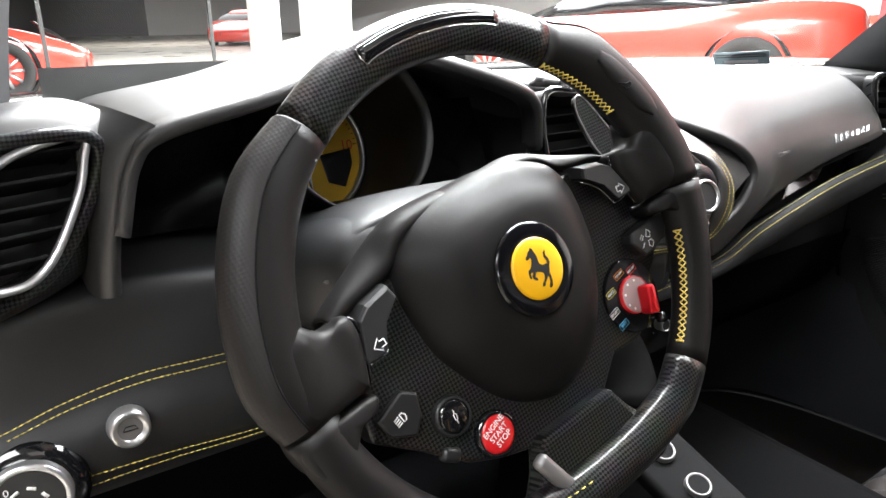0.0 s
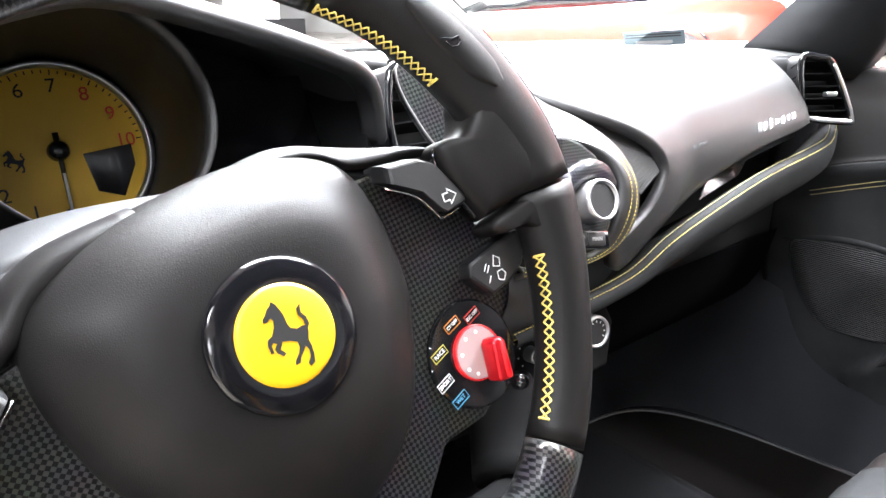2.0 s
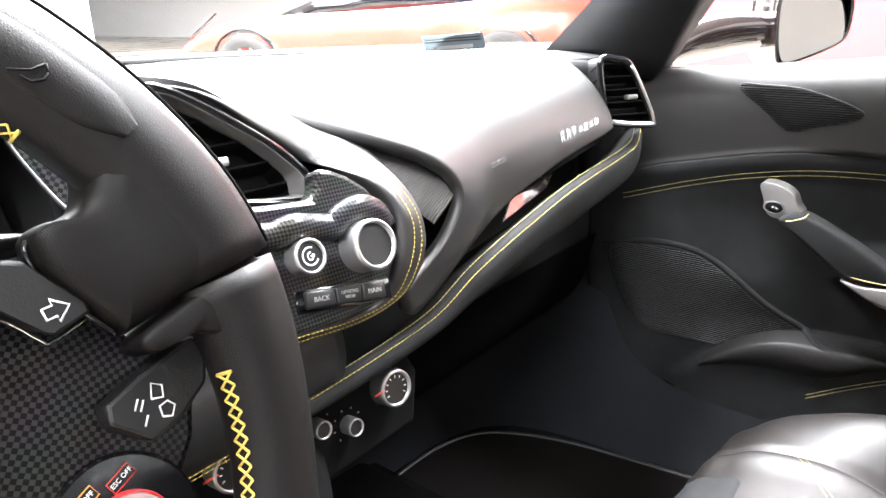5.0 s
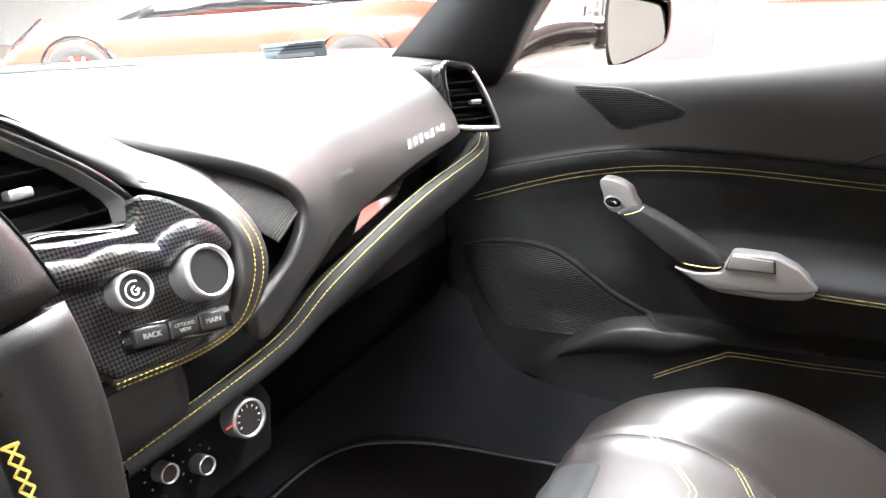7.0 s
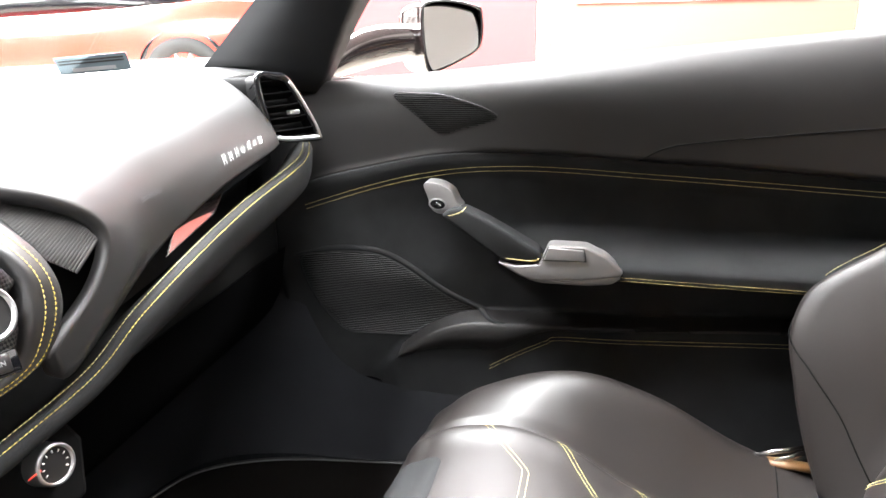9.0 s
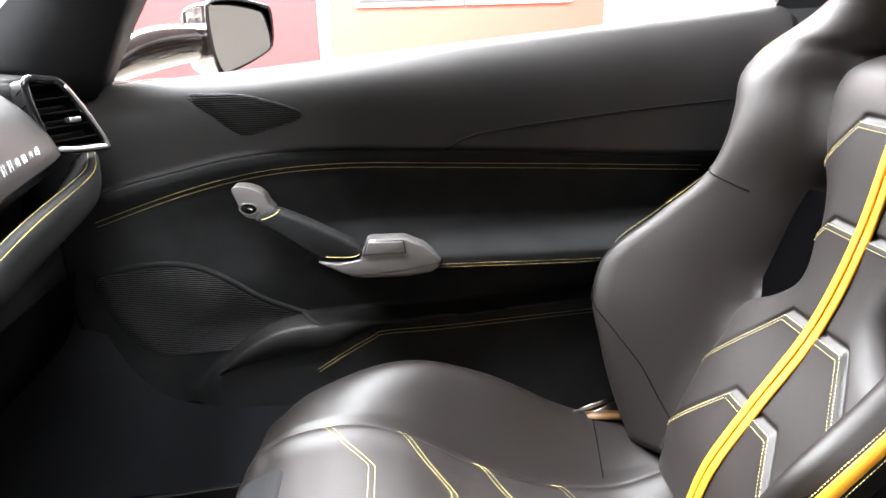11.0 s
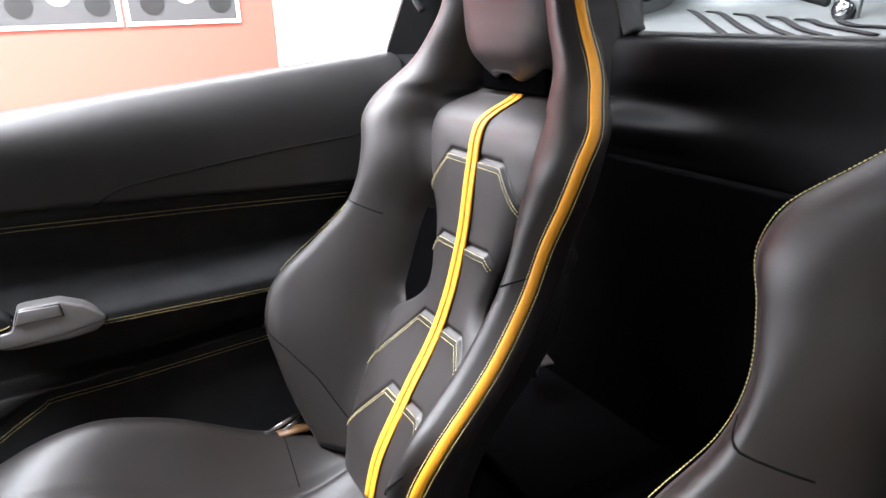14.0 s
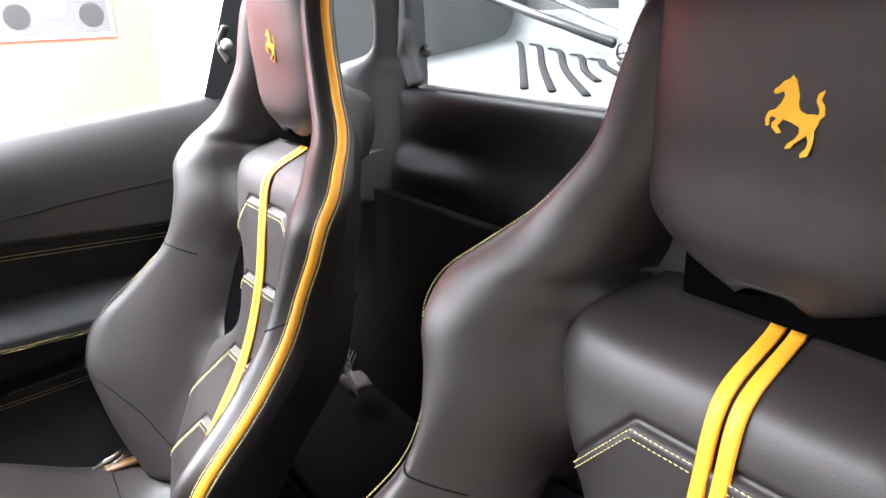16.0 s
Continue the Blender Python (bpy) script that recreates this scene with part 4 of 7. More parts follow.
# steering column shroud
col = thing("steering_column", "black leather covered steering column shroud", "steering column")
bm = bmesh.new()
rings = []
for y, zc, hw, hh in ((0.385, 0.690, 0.090, 0.040), (0.400, 0.692, 0.115, 0.052), (0.44, 0.688, 0.130, 0.055), (0.50, 0.672, 0.130, 0.052), (0.57, 0.655, 0.128, 0.048), (0.64, 0.645, 0.125, 0.044)):
    rings.append([(0.297 + hw * math.copysign(abs(math.cos(t)) ** 0.6, math.cos(t)), y, zc + hh * math.copysign(abs(math.sin(t)) ** 0.75, math.sin(t))) for t in np.linspace(0, 2 * math.pi, 36, endpoint=False)])
R = np.array(rings)
part("shroud", loft(np.stack([crom(R[:, j], 5) for j in range(R.shape[1])], 1)), LIT_LEATHER, col)
R2 = np.array([[(0.297 + (hw + 0.004) * math.copysign(abs(math.cos(t)) ** 0.6, math.cos(t)), y, zc + (hh + 0.004) * abs(math.sin(t)) ** 0.75) for t in np.radians(np.linspace(22, 158, 30))] for y, zc, hw, hh in ((0.398, 0.692, 0.094, 0.046), (0.404, 0.692, 0.108, 0.050), (0.44, 0.688, 0.116, 0.053), (0.475, 0.679, 0.118, 0.052))])
thick(part("upper_cover", grid_bm(np.stack([crom(R2[:, j], 5) for j in range(R2.shape[1])], 1)), LIT_LEATHER, col, "second moulded cover over the shroud"), 0.003, 0)
part("side_seam", sweep(crom([(0.161, 0.50, 0.677), (0.168, 0.45, 0.689), (0.181, 0.402, 0.701)], 8), 0.0012, 0.0016, 6), BEZEL, col, "thin bright seam line")
part("adjuster_stalk", move(box_bm(0.014, 0.012, 0.014, 0.003), Matrix.Translation((0.203, 0.388, 0.711))), CHROME, col, "bright metal adjuster")

# ---- air vents ----
def louvre_vent(name, label, outline, at, n_slats, mat_frame, depth=0.03, tab=None, frame_w=0.005, slat_tilt=0.0, bright=None, slat_z=-0.012):
    """A vent: rounded metal frame, dark well and horizontal slats cut to its outline."""
    v = thing(name, label, "air vent", at, group="dashboard air vents")
    ring = crom(outline, 6, True)
    ring3 = np.array([(x, y, 0) for x, y in ring])
    part("frame", sweep(ring3, frame_w, 0.004, 8, True, (0, 0, 1)), mat_frame, v, "satin metal frame")
    if bright:
        part("bright_edge", sweep(ring3[bright[0]:bright[1]] + np.array((0, 0, 0.0015)), 0.0030, 0.0030, 8), SATIN, v, "bright satin edge")
    well = [[(x, y, 0) for x, y in ring], [(x * 0.98, y, -depth) for x, y in ring]]
    part("well", loft(well, False), PLASTIC, v)
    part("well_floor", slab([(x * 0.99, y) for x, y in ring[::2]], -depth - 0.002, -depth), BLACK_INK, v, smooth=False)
    ys = ring[:, 1]
    for k in range(n_slats):
        y = ys.min() + (ys.max() - ys.min()) * (k + 0.7) / (n_slats + 0.4)
        xs = []
        for a, b in zip(ring, np.roll(ring, -1, 0)):
            if (a[1] - y) * (b[1] - y) < 0:
                xs.append(a[0] + (b[0] - a[0]) * (y - a[1]) / (b[1] - a[1]))
        if len(xs) >= 2:
            x0, x1 = min(xs), max(xs)
            s = slab([(x0, -0.012), (x1, -0.012), (x1, 0.012), (x0, 0.012)], -0.0012, 0.0012, 0.0008)
            part("slat", move(s, Matrix.Translation((0, y, slat_z)) @ Matrix.Rotation(radians(68 + slat_tilt), 4, "X")), BLACK_MATT, v, smooth=False)
    if tab:
        part("tab", move(box_bm(0.016, 0.007, 0.012, 0.002), Matrix.Translation((*tab, 0.0))), SATIN, v, "bright metal tab")
    return v


louvre_vent("air_vent", "end air vent in a satin metal frame beside the door", [(-0.038, 0.036), (-0.012, 0.038), (0.008, 0.030), (0.036, -0.020), (0.046, -0.046), (0.040, -0.051), (-0.024, -0.043), (-0.032, -0.020)],
            axes_at((1.225, 0.508, 0.737), (0.82, -0.55, 0.0), (-0.50, -0.80, 0.10)), 5, GLOSS, tab=(0.010, -0.012), frame_w=0.0052, bright=(12, 37))
v = louvre_vent("air_vent", "centre air vent in a satin metal frame", [(-0.075, 0.050), (-0.034, 0.054), (-0.0160, 0.0525), (0.0160, 0.0340), (0.0525, 0.0080), (0.0710, -0.0080), (0.0850, -0.0240), (0.0895, -0.0350), (0.0850, -0.0465), (0.0765, -0.0485), (0.0429, -0.0415), (0.0114, -0.0360), (-0.072, -0.032)],
                axes_at((0.597, 0.552, 0.740), (1, 0.02, 0), (-0.05, -0.97, 0.20)), 5, GLOSS, depth=0.055, tab=(0.011, -0.004), frame_w=0.0032, slat_z=-0.030)
lip = crom([(-0.073, 0.047), (-0.034, 0.0505), (-0.0145, 0.0485), (0.0034, 0.0385), (0.0309, 0.0194), (0.0540, 0.0027), (0.0739, -0.0167), (0.0825, -0.0278), (0.0840, -0.0410), (0.0795, -0.0440), (0.0429, -0.0385), (0.0131, -0.0328), (-0.070, -0.029)], 6, True)
mid = lip.mean(0)
bevel = [[(x, y, z) for x, y in mid + (lip - mid) * k] for k, z in ((1.012, 0.001), (1.0, 0.0025), (0.985, 0.0005), (0.955, -0.010), (0.950, -0.020))]
part("bevel", loft(bevel, False), SILVER, v, "wide satin silver bevel inside the frame")
v = louvre_vent("air_vent", "end air vent in a satin metal and carbon surround", [(0.030, 0.043), (0.012, 0.043), (-0.020, 0.034), (-0.052, 0.008), (-0.060, -0.030), (-0.030, -0.041), (-0.006, -0.030), (0.018, 0.006), (0.027, 0.030)],
                axes_at((0.031, 0.474, 0.758), (0.93, 0.30, 0.0), (0.28, -0.94, 0.10)), 5, SATIN, frame_w=0.0028)
sur = thing("vent_surround", "woven carbon surround of an end air vent", "trim")
path = crom([(-0.06, 0.480, 0.778), (-0.02, 0.477, 0.797), (0.035, 0.478, 0.8045), (0.063, 0.486, 0.799), (0.062, 0.488, 0.775), (0.038, 0.484, 0.732), (0.008, 0.475, 0.708), (-0.05, 0.460, 0.699)], 8)
part("rim", sweep(path, 0.0048, 0.005, 10, up=(0, 1, 0)), CARBON_XZ, sur)
cols = [[(0.058, 0.49, 0.806), (0.075, 0.53, 0.79), (0.078, 0.58, 0.74)], [(0.050, 0.487, 0.762), (0.066, 0.52, 0.745), (0.070, 0.58, 0.72)], [(0.020, 0.480, 0.722), (0.040, 0.50, 0.706), (0.06, 0.57, 0.69)], [(-0.04, 0.466, 0.700), (-0.02, 0.50, 0.68), (0.0, 0.57, 0.67)]]
thick(part("cheek", grid_bm(skin(cols, 6, 6)), CARBON_XZ, sur), 0.006)
cols = [[(x, 0.462 + 0.01 * k, z - 0.004), (x, 0.475 + 0.01 * k, z + 0.012), (x, 0.53, z + 0.012), (x, 0.62, z - 0.01)] for k, (x, z) in enumerate([(-0.10, 0.764), (-0.04, 0.788), (0.015, 0.799), (0.050, 0.8005), (0.080, 0.788)])]
thick(part("leather_cap", grid_bm(skin(cols, 6, 6)), DASH_LEATHER, sur, "grey leather cap"), 0.008)


def knob(parent, name, at, r, h, mat_ring, mat_face, ribs=0):
    k = part(name, move(ring_bm([(r * 0.80, h * 0.80), (r * 0.86, h), (r * 0.97, h * 0.96), (r, h * 0.8), (r, h * 0.1), (r * 1.02, 0.0)], 40), at), mat_ring, parent, "satin metal ring")
    part("face", move(disc(r * 0.82, -0.001, h * 0.86, 0.0006, 32), at), mat_face, k, smooth=False)
    return k


# lower left switches
sw = thing("light_switch", "round black light switch with satin metal ring", "switch")
face = axes_at((-0.012, 0.482, 0.565), (1, 0.05, 0), (-0.15, -1, 0.12))
part("collar", move(ring_bm([(0.024, 0.004), (0.034, 0.002), (0.037, -0.006)], 40), face), GLOSS, sw)
knob(sw, "rotary_ring", face, 0.0265, 0.012, SATIN, PLASTIC)
lettering("0", 0.007, WHITE_INK, sw, face @ Matrix.Translation((-0.012, 0.010, 0.011)), "marking")
bm = lines_bm([[(-0.010, 0.006), (-0.005, 0.009)], [(0.0, 0.010), (0.005, 0.008)], [(0.008, 0.004), (0.011, 0.0)]], 0.0012)
part("marking", move(bm, face @ Matrix.Translation((0, 0, 0.0108))), WHITE_INK, sw)
sw = thing("push_button", "round satin metal push button with car symbol", "button")
face = axes_at((0.054, 0.480, 0.595), (1, 0.02, 0), (0, -1, 0.10))
part("ring", move(ring_bm([(0.0085, 0.006), (0.011, 0.009), (0.0135, 0.008), (0.0145, 0.0), (0.0145, -0.004)], 36), face), SATIN, sw)
part("cap", move(disc(0.0095, -0.002, 0.006, 0.001, 32), face), BEZEL, sw, smooth=False)
part("symbol", move(lines_bm([[(-0.005, -0.001), (-0.003, 0.002), (0.003, 0.002), (0.005, -0.001), (-0.005, -0.001)]], 0.0005), face @ Matrix.Translation((0, 0, 0.0064))), BLACK_INK, sw)

# ---- centre pod ----
pod = thing("centre_pod", "carbon fibre control pod in a stitched leather surround", "control pod")
ROLL = [(0.555, 0.600, 0.803), (0.620, 0.595, 0.793), (0.675, 0.580, 0.770), (0.708, 0.560, 0.747), (0.722, 0.525, 0.733), (0.725, 0.490, 0.717), (0.733, 0.470, 0.692), (0.735, 0.462, 0.665), (0.725, 0.460, 0.640), (0.707, 0.466, 0.619), (0.664, 0.473, 0.609), (0.600, 0.484, 0.610)]
BACK = [(0.600, 0.680, 0.792), (0.660, 0.660, 0.785), (0.710, 0.630, 0.772), (0.745, 0.600, 0.752), (0.765, 0.575, 0.735), (0.775, 0.555, 0.710), (0.775, 0.540, 0.685), (0.765, 0.530, 0.660), (0.745, 0.520, 0.635), (0.720, 0.515, 0.610), (0.670, 0.510, 0.598), (0.600, 0.510, 0.598)]
INN = [(0.545, 0.566, 0.798), (0.605, 0.559, 0.786), (0.655, 0.555, 0.752), (0.687, 0.548, 0.727), (0.692, 0.515, 0.722), (0.694, 0.480, 0.716), (0.702, 0.462, 0.694), (0.702, 0.457, 0.673), (0.694, 0.457, 0.649), (0.682, 0.463, 0.627), (0.652, 0.470, 0.621), (0.600, 0.482, 0.622)]
cols = []
for r, b, i in zip(ROLL, BACK, INN):
    r, b, i = np.array(r), np.array(b), np.array(i)
    out = (r - i) / np.linalg.norm(r - i)
    cols.append([i + (0, 0.03, 0), i, 0.5 * (i + r) + np.array((0, -0.006, 0)), r + np.array((0, -0.002, 0)), r + out * 0.008 + np.array((0, 0.012, 0)), 0.45 * r + 0.55 * b + out * 0.006, b])
thick(part("leather_surround", grid_bm(skin(cols, 6, 6)), DASH_LEATHER, pod), 0.006)
for k, d in ((0, 0.30), (1, 0.62)):
    mid = np.array([(1 - d) * np.array(i) + d * np.array(r) + np.array((0, -0.0062, 0)) for r, i in zip(ROLL, INN)])
    part("stitching", stitches(crom(mid, 10)[44:], 0.0028, 0.0009, 0.00052, up=(0, -1, 0.2)), THREAD, pod, "yellow double stitching")
PLATE = axes_at((0.631, 0.470, 0.676), (0.985, -0.10, 0), (-0.10, -0.93, 0.34))
pl = slab([(-0.115, 0.054), (-0.074, 0.050), (-0.035, 0.043), (0.0046, 0.0395), (0.0115, 0.047), (0.0150, 0.060), (0.026, 0.058), (0.040, 0.051), (0.056, 0.038), (0.067, 0.012), (0.062, -0.022), (0.045, -0.046), (0.0, -0.052), (-0.040, -0.048), (-0.060, -0.030), (-0.115, -0.02)], -0.02, 0.0, 0.004)
part("carbon_plate", move(pl, PLATE), CARBON_XZ, pod, "woven carbon plate", smooth=False)
hood = crom([(-0.090, 0.026, 0), (-0.058, 0.025, 0.001), (-0.036, 0.021, 0.003), (-0.020, 0.023, 0.005), (-0.004, 0.020, 0.004), (0.012, 0.017, 0.004), (0.022, 0.022, 0.005), (0.038, 0.025, 0.006), (0.053, 0.020, 0.004), (0.062, 0.006, 0.001)], 8)
part("knob_brow", move(sweep(hood, 0.010, 0.007, 10, up=(0, 0, 1)), PLATE), CARBON_XZ, pod, "woven carbon brow over the knobs")
for (kx, ky), r, h in (((-0.018, 0.0015), 0.0126, 0.015), ((0.034, -0.0035), 0.0190, 0.021)):
    knob(pod, "knob", PLATE @ Matrix.Translation((kx, ky, 0.0)), r, h, SATIN, PLASTIC)
pwr = PLATE @ Matrix.Translation((-0.018, 0.0015, 0.0135))
part("power_symbol", move(lines_bm([[(0.0062 * math.cos(t), 0.0062 * math.sin(t)) for t in np.linspace(radians(60), radians(330), 24)], [(0.0022 * math.cos(t), 0.0026 * math.sin(t)) for t in np.linspace(radians(70), radians(390), 20)], [(0.0, 0.0), (0.0035, 0.0)]], 0.0006), pwr), WHITE_INK, pod)
for k, (words, bx, w) in enumerate((("BACK", -0.030, 0.030), ("OPTIONS\nVIEW", 0.001, 0.028), ("MAIN", 0.030, 0.026))):
    m = PLATE @ Matrix.Translation((bx * 0.76 + 0.0095, -0.0295 - 0.0037 * k, 0.001)) @ Matrix.Rotation(radians(-9), 4, "Z")
    b = part("button", move(box_bm(w * 0.80, 0.0125, 0.008, 0.0015), m), PLASTIC, pod, "dark soft-touch button")
    lettering(words, 0.0050 if k != 1 else 0.0036, GREY_INK, pod, m @ Matrix.Translation((0, 0, 0.0042)), "lettering")
part("button_rail", move(box_bm(0.084, 0.0175, 0.006, 0.002), PLATE @ Matrix.Translation((0.0095, -0.0335, -0.002)) @ Matrix.Rotation(radians(-9), 4, "Z")), GLOSS, pod)
# ribbed speaker grille between pod and dashboard
gr = thing("speaker_grille", "ribbed metal speaker grille in the dashboard top", "speaker grille")
for k in range(56):
    t = 1.22 * k / 55 - 0.04
    a = np.array((0.740 + 0.066 * t, 0.565 - 0.055 * t, 0.750 - 0.070 * t))
    b = np.array((0.806 + 0.050 * t, 0.560 - 0.047 * t, 0.752 - 0.052 * t))
    a = a + (a - b) * 0.55
    part("rib", sweep(np.array([a, (a + b) / 2 + np.array((0, -0.002, 0.003)), b]), 0.0006, 0.0020, 6), RIB_GREY, gr)
part("backing", grid_bm(skin([[(0.730, 0.60, 0.735), (0.80, 0.61, 0.748)], [(0.77, 0.58, 0.705), (0.83, 0.58, 0.72)], [(0.79, 0.56, 0.65), (0.86, 0.56, 0.67)]], 4, 4)), BLACK_INK, gr)

# ---- climate panel below ----
hv = thing("climate_panel", "black climate panel with round satin ringed knobs", "control panel")
F2 = axes_at((0.68, 0.505, 0.510), (1, 0.0, 0.06), (-0.12, -0.97, 0.20))
part("plate", move(slab([(-0.20, -0.050), (0.065, -0.045), (0.082, 0.0), (0.072, 0.032), (-0.08, 0.036), (-0.20, 0.036)], -0.01, 0.0, 0.004), F2), BLACK_MATT, hv, smooth=False)
for kx, ky in ((0.042, 0.004), (-0.117, 0.016)):
    m = F2 @ Matrix.Translation((kx, ky, 0))
    knob(hv, "temperature_knob", m, 0.0172, 0.018, SATIN, PLASTIC)
    part("pointer", move(box_bm(0.012, 0.0016, 0.001, 0.0), m @ Matrix.Translation((-0.018, 0.004, 0.0162))), RED_INK, hv, "red pointer mark")
    part("scale_marks", move(lines_bm([[(0.0095 * math.cos(t), 0.0095 * math.sin(t)), (0.0118 * math.cos(t), 0.0118 * math.sin(t))] for t in np.linspace(radians(-40), radians(200), 9)], 0.0006), m @ Matrix.Translation((0, 0, 0.0157))), WHITE_INK, hv)
for kx, ky in ((-0.036, 0.004), (-0.006, -0.010)):
    m = F2 @ Matrix.Translation((kx, ky, 0))
    knob(hv, "small_knob", m, 0.0080, 0.014, SATIN, PLASTIC)
    part("scale_marks", move(lines_bm([[(0.0135 * math.cos(t), 0.0135 * math.sin(t)), (0.0152 * math.cos(t), 0.0152 * math.sin(t))] for t in np.linspace(radians(20), radians(220), 6)], 0.0008), m @ Matrix.Translation((0, 0, 0.0004))), GREY_INK, hv)

# ---- centre console ----
con = thing("centre_console", "black leather centre console with round bright push buttons", "centre console")
cols = [[(0.50, y, 0.12), (0.515, y, 0.30), (0.53, y, z - 0.01), (0.56, y, z), (0.66, y, z), (0.78, y, z), (0.81, y, z - 0.012), (0.83, y, 0.30), (0.84, y, 0.12)] for y, z in ((0.62, 0.34), (0.40, 0.335), (0.2, 0.33), (0.0, 0.32), (-0.3, 0.30), (-0.62, 0.30))]
part("tunnel", grid_bm(skin(cols, 5, 5)), SHADED_CARPET, con)
BR = axes_at((0.530, 0.345, 0.420), (0.02, -1, -0.35), (-0.15, -0.33, 0.93))
part("button_bridge", move(box_bm(0.20, 0.072, 0.022, 0.007), BR), BLACK_MATT, con, "dark console bridge")
part("bridge_leg", sweep(crom([(0.545, 0.43, 0.455), (0.60, 0.50, 0.48), (0.64, 0.56, 0.48)], 6), 0.036, 0.02, 12), BLACK_MATT, con)
for kx in (-0.035, 0.012, 0.058):
    knob(con, "push_button", BR @ Matrix.Translation((kx, 0.0, 0.011)), 0.0130, 0.006, BEZEL, BLACK_MATT)

# ---- sticker on the glass ----
st = thing("windscreen_sticker", "pale blue sticker with dark unreadable print on the windscreen", "sticker")
SM = axes_at((1.150, 0.742, 0.797), (0.15, -1.0, 0.06), (-0.92, -0.18, -0.34))
part("film", move(box_bm(0.100, 0.024, 0.001, 0.0), SM), STICKER, st, smooth=False)
for k, (w, y) in enumerate(((0.09, 0.007), (0.09, 0.003), (0.06, -0.006))):
    part("print_bar", move(box_bm(w, 0.002 if k < 2 else 0.005, 0.001, 0.0), SM @ Matrix.Translation((0, y, 0.0008))), BLACK_INK if k < 2 else GREY_INK, st, smooth=False)


# ---- steering wheel ----
WN = Vector((0.043, 0.921, -0.387)).normalized()
WU = WN.cross(Vector((0, 0, 1))).normalized()
WV = WU.cross(WN)
TURNED = radians(14)
wheel = thing("steering_wheel", "black leather and carbon sports steering wheel turned off centre", "steering wheel",
              axes_at((0.296, 0.322, 0.710), WU * math.cos(TURNED) + WV * math.sin(TURNED), -WN))
RIM_Z = -0.022


def rim_point(deg):
    a = radians(deg)
    x, y = 0.1745 * math.cos(a), 0.1745 * math.sin(a)
    if y < -0.150:
        y = -0.150 - (abs(y) - 0.150) * 0.45
    return np.array((x - 0.002, y, RIM_Z))


def swell_at(deg):
    """How far the sculpted thumb grip swells the rim on its upper right side."""
    right = smooth01(54, 40, deg) * smooth01(-30, 12, deg)
    left = smooth01(124, 142, deg) * smooth01(188, 174, deg)
    return 0.85 * right + 0.62 * left


def rim_piece(name, d0, d1, mat, label, rx=0.0175, ry=0.0145):
    pts = np.array([rim_point(d) for d in np.linspace(d0, d1, max(8, int(abs(d1 - d0) / 2.5)))])
    ds = np.linspace(d0, d1, len(pts))
    swell = swell_at(ds)
    out = np.stack([np.cos(np.radians(ds)), np.sin(np.radians(ds)), 0 * ds], 1)
    pts = pts + out * (0.0085 * swell)[:, None]
    if "shell" in name:
        # the perforated outer half, laid over the smooth grip
        tan, s, u = frames_along(pts)
        ang = np.radians(np.linspace(-120, 78 if d0 > 90 else 25, 14))
        G = np.array([[pts[i] + s[i] * (rx + 0.0075 * swell[i] + 0.0007) * math.cos(a) + u[i] * (ry + 0.004 * swell[i] + 0.0007) * math.sin(a) for a in ang] for i in range(len(pts))])
        seam = G[:, -1] - u * 0.0004
        part("seam", sweep(seam, 0.0007, None, 6), BLACK_MATT, wheel)
        return part(name, grid_bm(G), mat, wheel, label)
    return part(name, sweep(pts, rx + 0.0075 * swell, ry + 0.004 * swell, 20, up=(0, 0, 1)), mat, wheel, label)


rim_piece("rim_top", 54.6, 125.4, CARBON, "glossy carbon rim section", 0.0178, 0.0146)
rim_piece("rim_upper_grip", -0.6, 54, WHEEL_LEATHER, "smooth black leather grip")
rim_piece("rim_lower_grip", -1.4, -48.5, WHEEL_LEATHER, "smooth black leather grip")
rim_piece("rim_bottom", -49.2, -130.8, CARBON, "glossy carbon rim section", 0.0178, 0.0146)
rim_piece("rim_upper_grip", 126, 185, WHEEL_LEATHER, "smooth black leather grip")
rim_piece("rim_upper_shell", 126.5, 184.5, PERF, "perforated black leather outer grip")
rim_piece("rim_upper_shell", -0.2, 53.5, PERF, "perforated black leather outer grip")
rim_piece("rim_lower_grip", 186, 228.5, WHEEL_LEATHER, "smooth black leather grip")
led = np.array([(0.1775 * math.cos(a), 0.1775 * math.sin(a), RIM_Z + 0.0145) for a in np.radians(np.linspace(70, 107, 24))])
part("shift_light_bar", sweep(led, 0.0046, 0.0016, 10), GLOSS, wheel, "glossy black shift light strip")
out = [(q[0] * k, q[1] * k, q[2] - 0.0004) for k, half in ((1.030, led), (0.970, led[::-1])) for q in half]
part("light_bar_edge", sweep(crom(out, 2, True), 0.0007, None, 6, True), CHROME, wheel, "thin bright edge of the light strip")
LEAN = radians(2.9)


def on_side(s, pts):
    """Points of one half of the wheel's face, laid on its right (1) or left (-1)."""
    c, n = math.cos(LEAN), math.sin(LEAN)
    return [(s * p[0] * c - p[1] * n, s * p[0] * n + p[1] * c, *p[2:]) for p in pts]


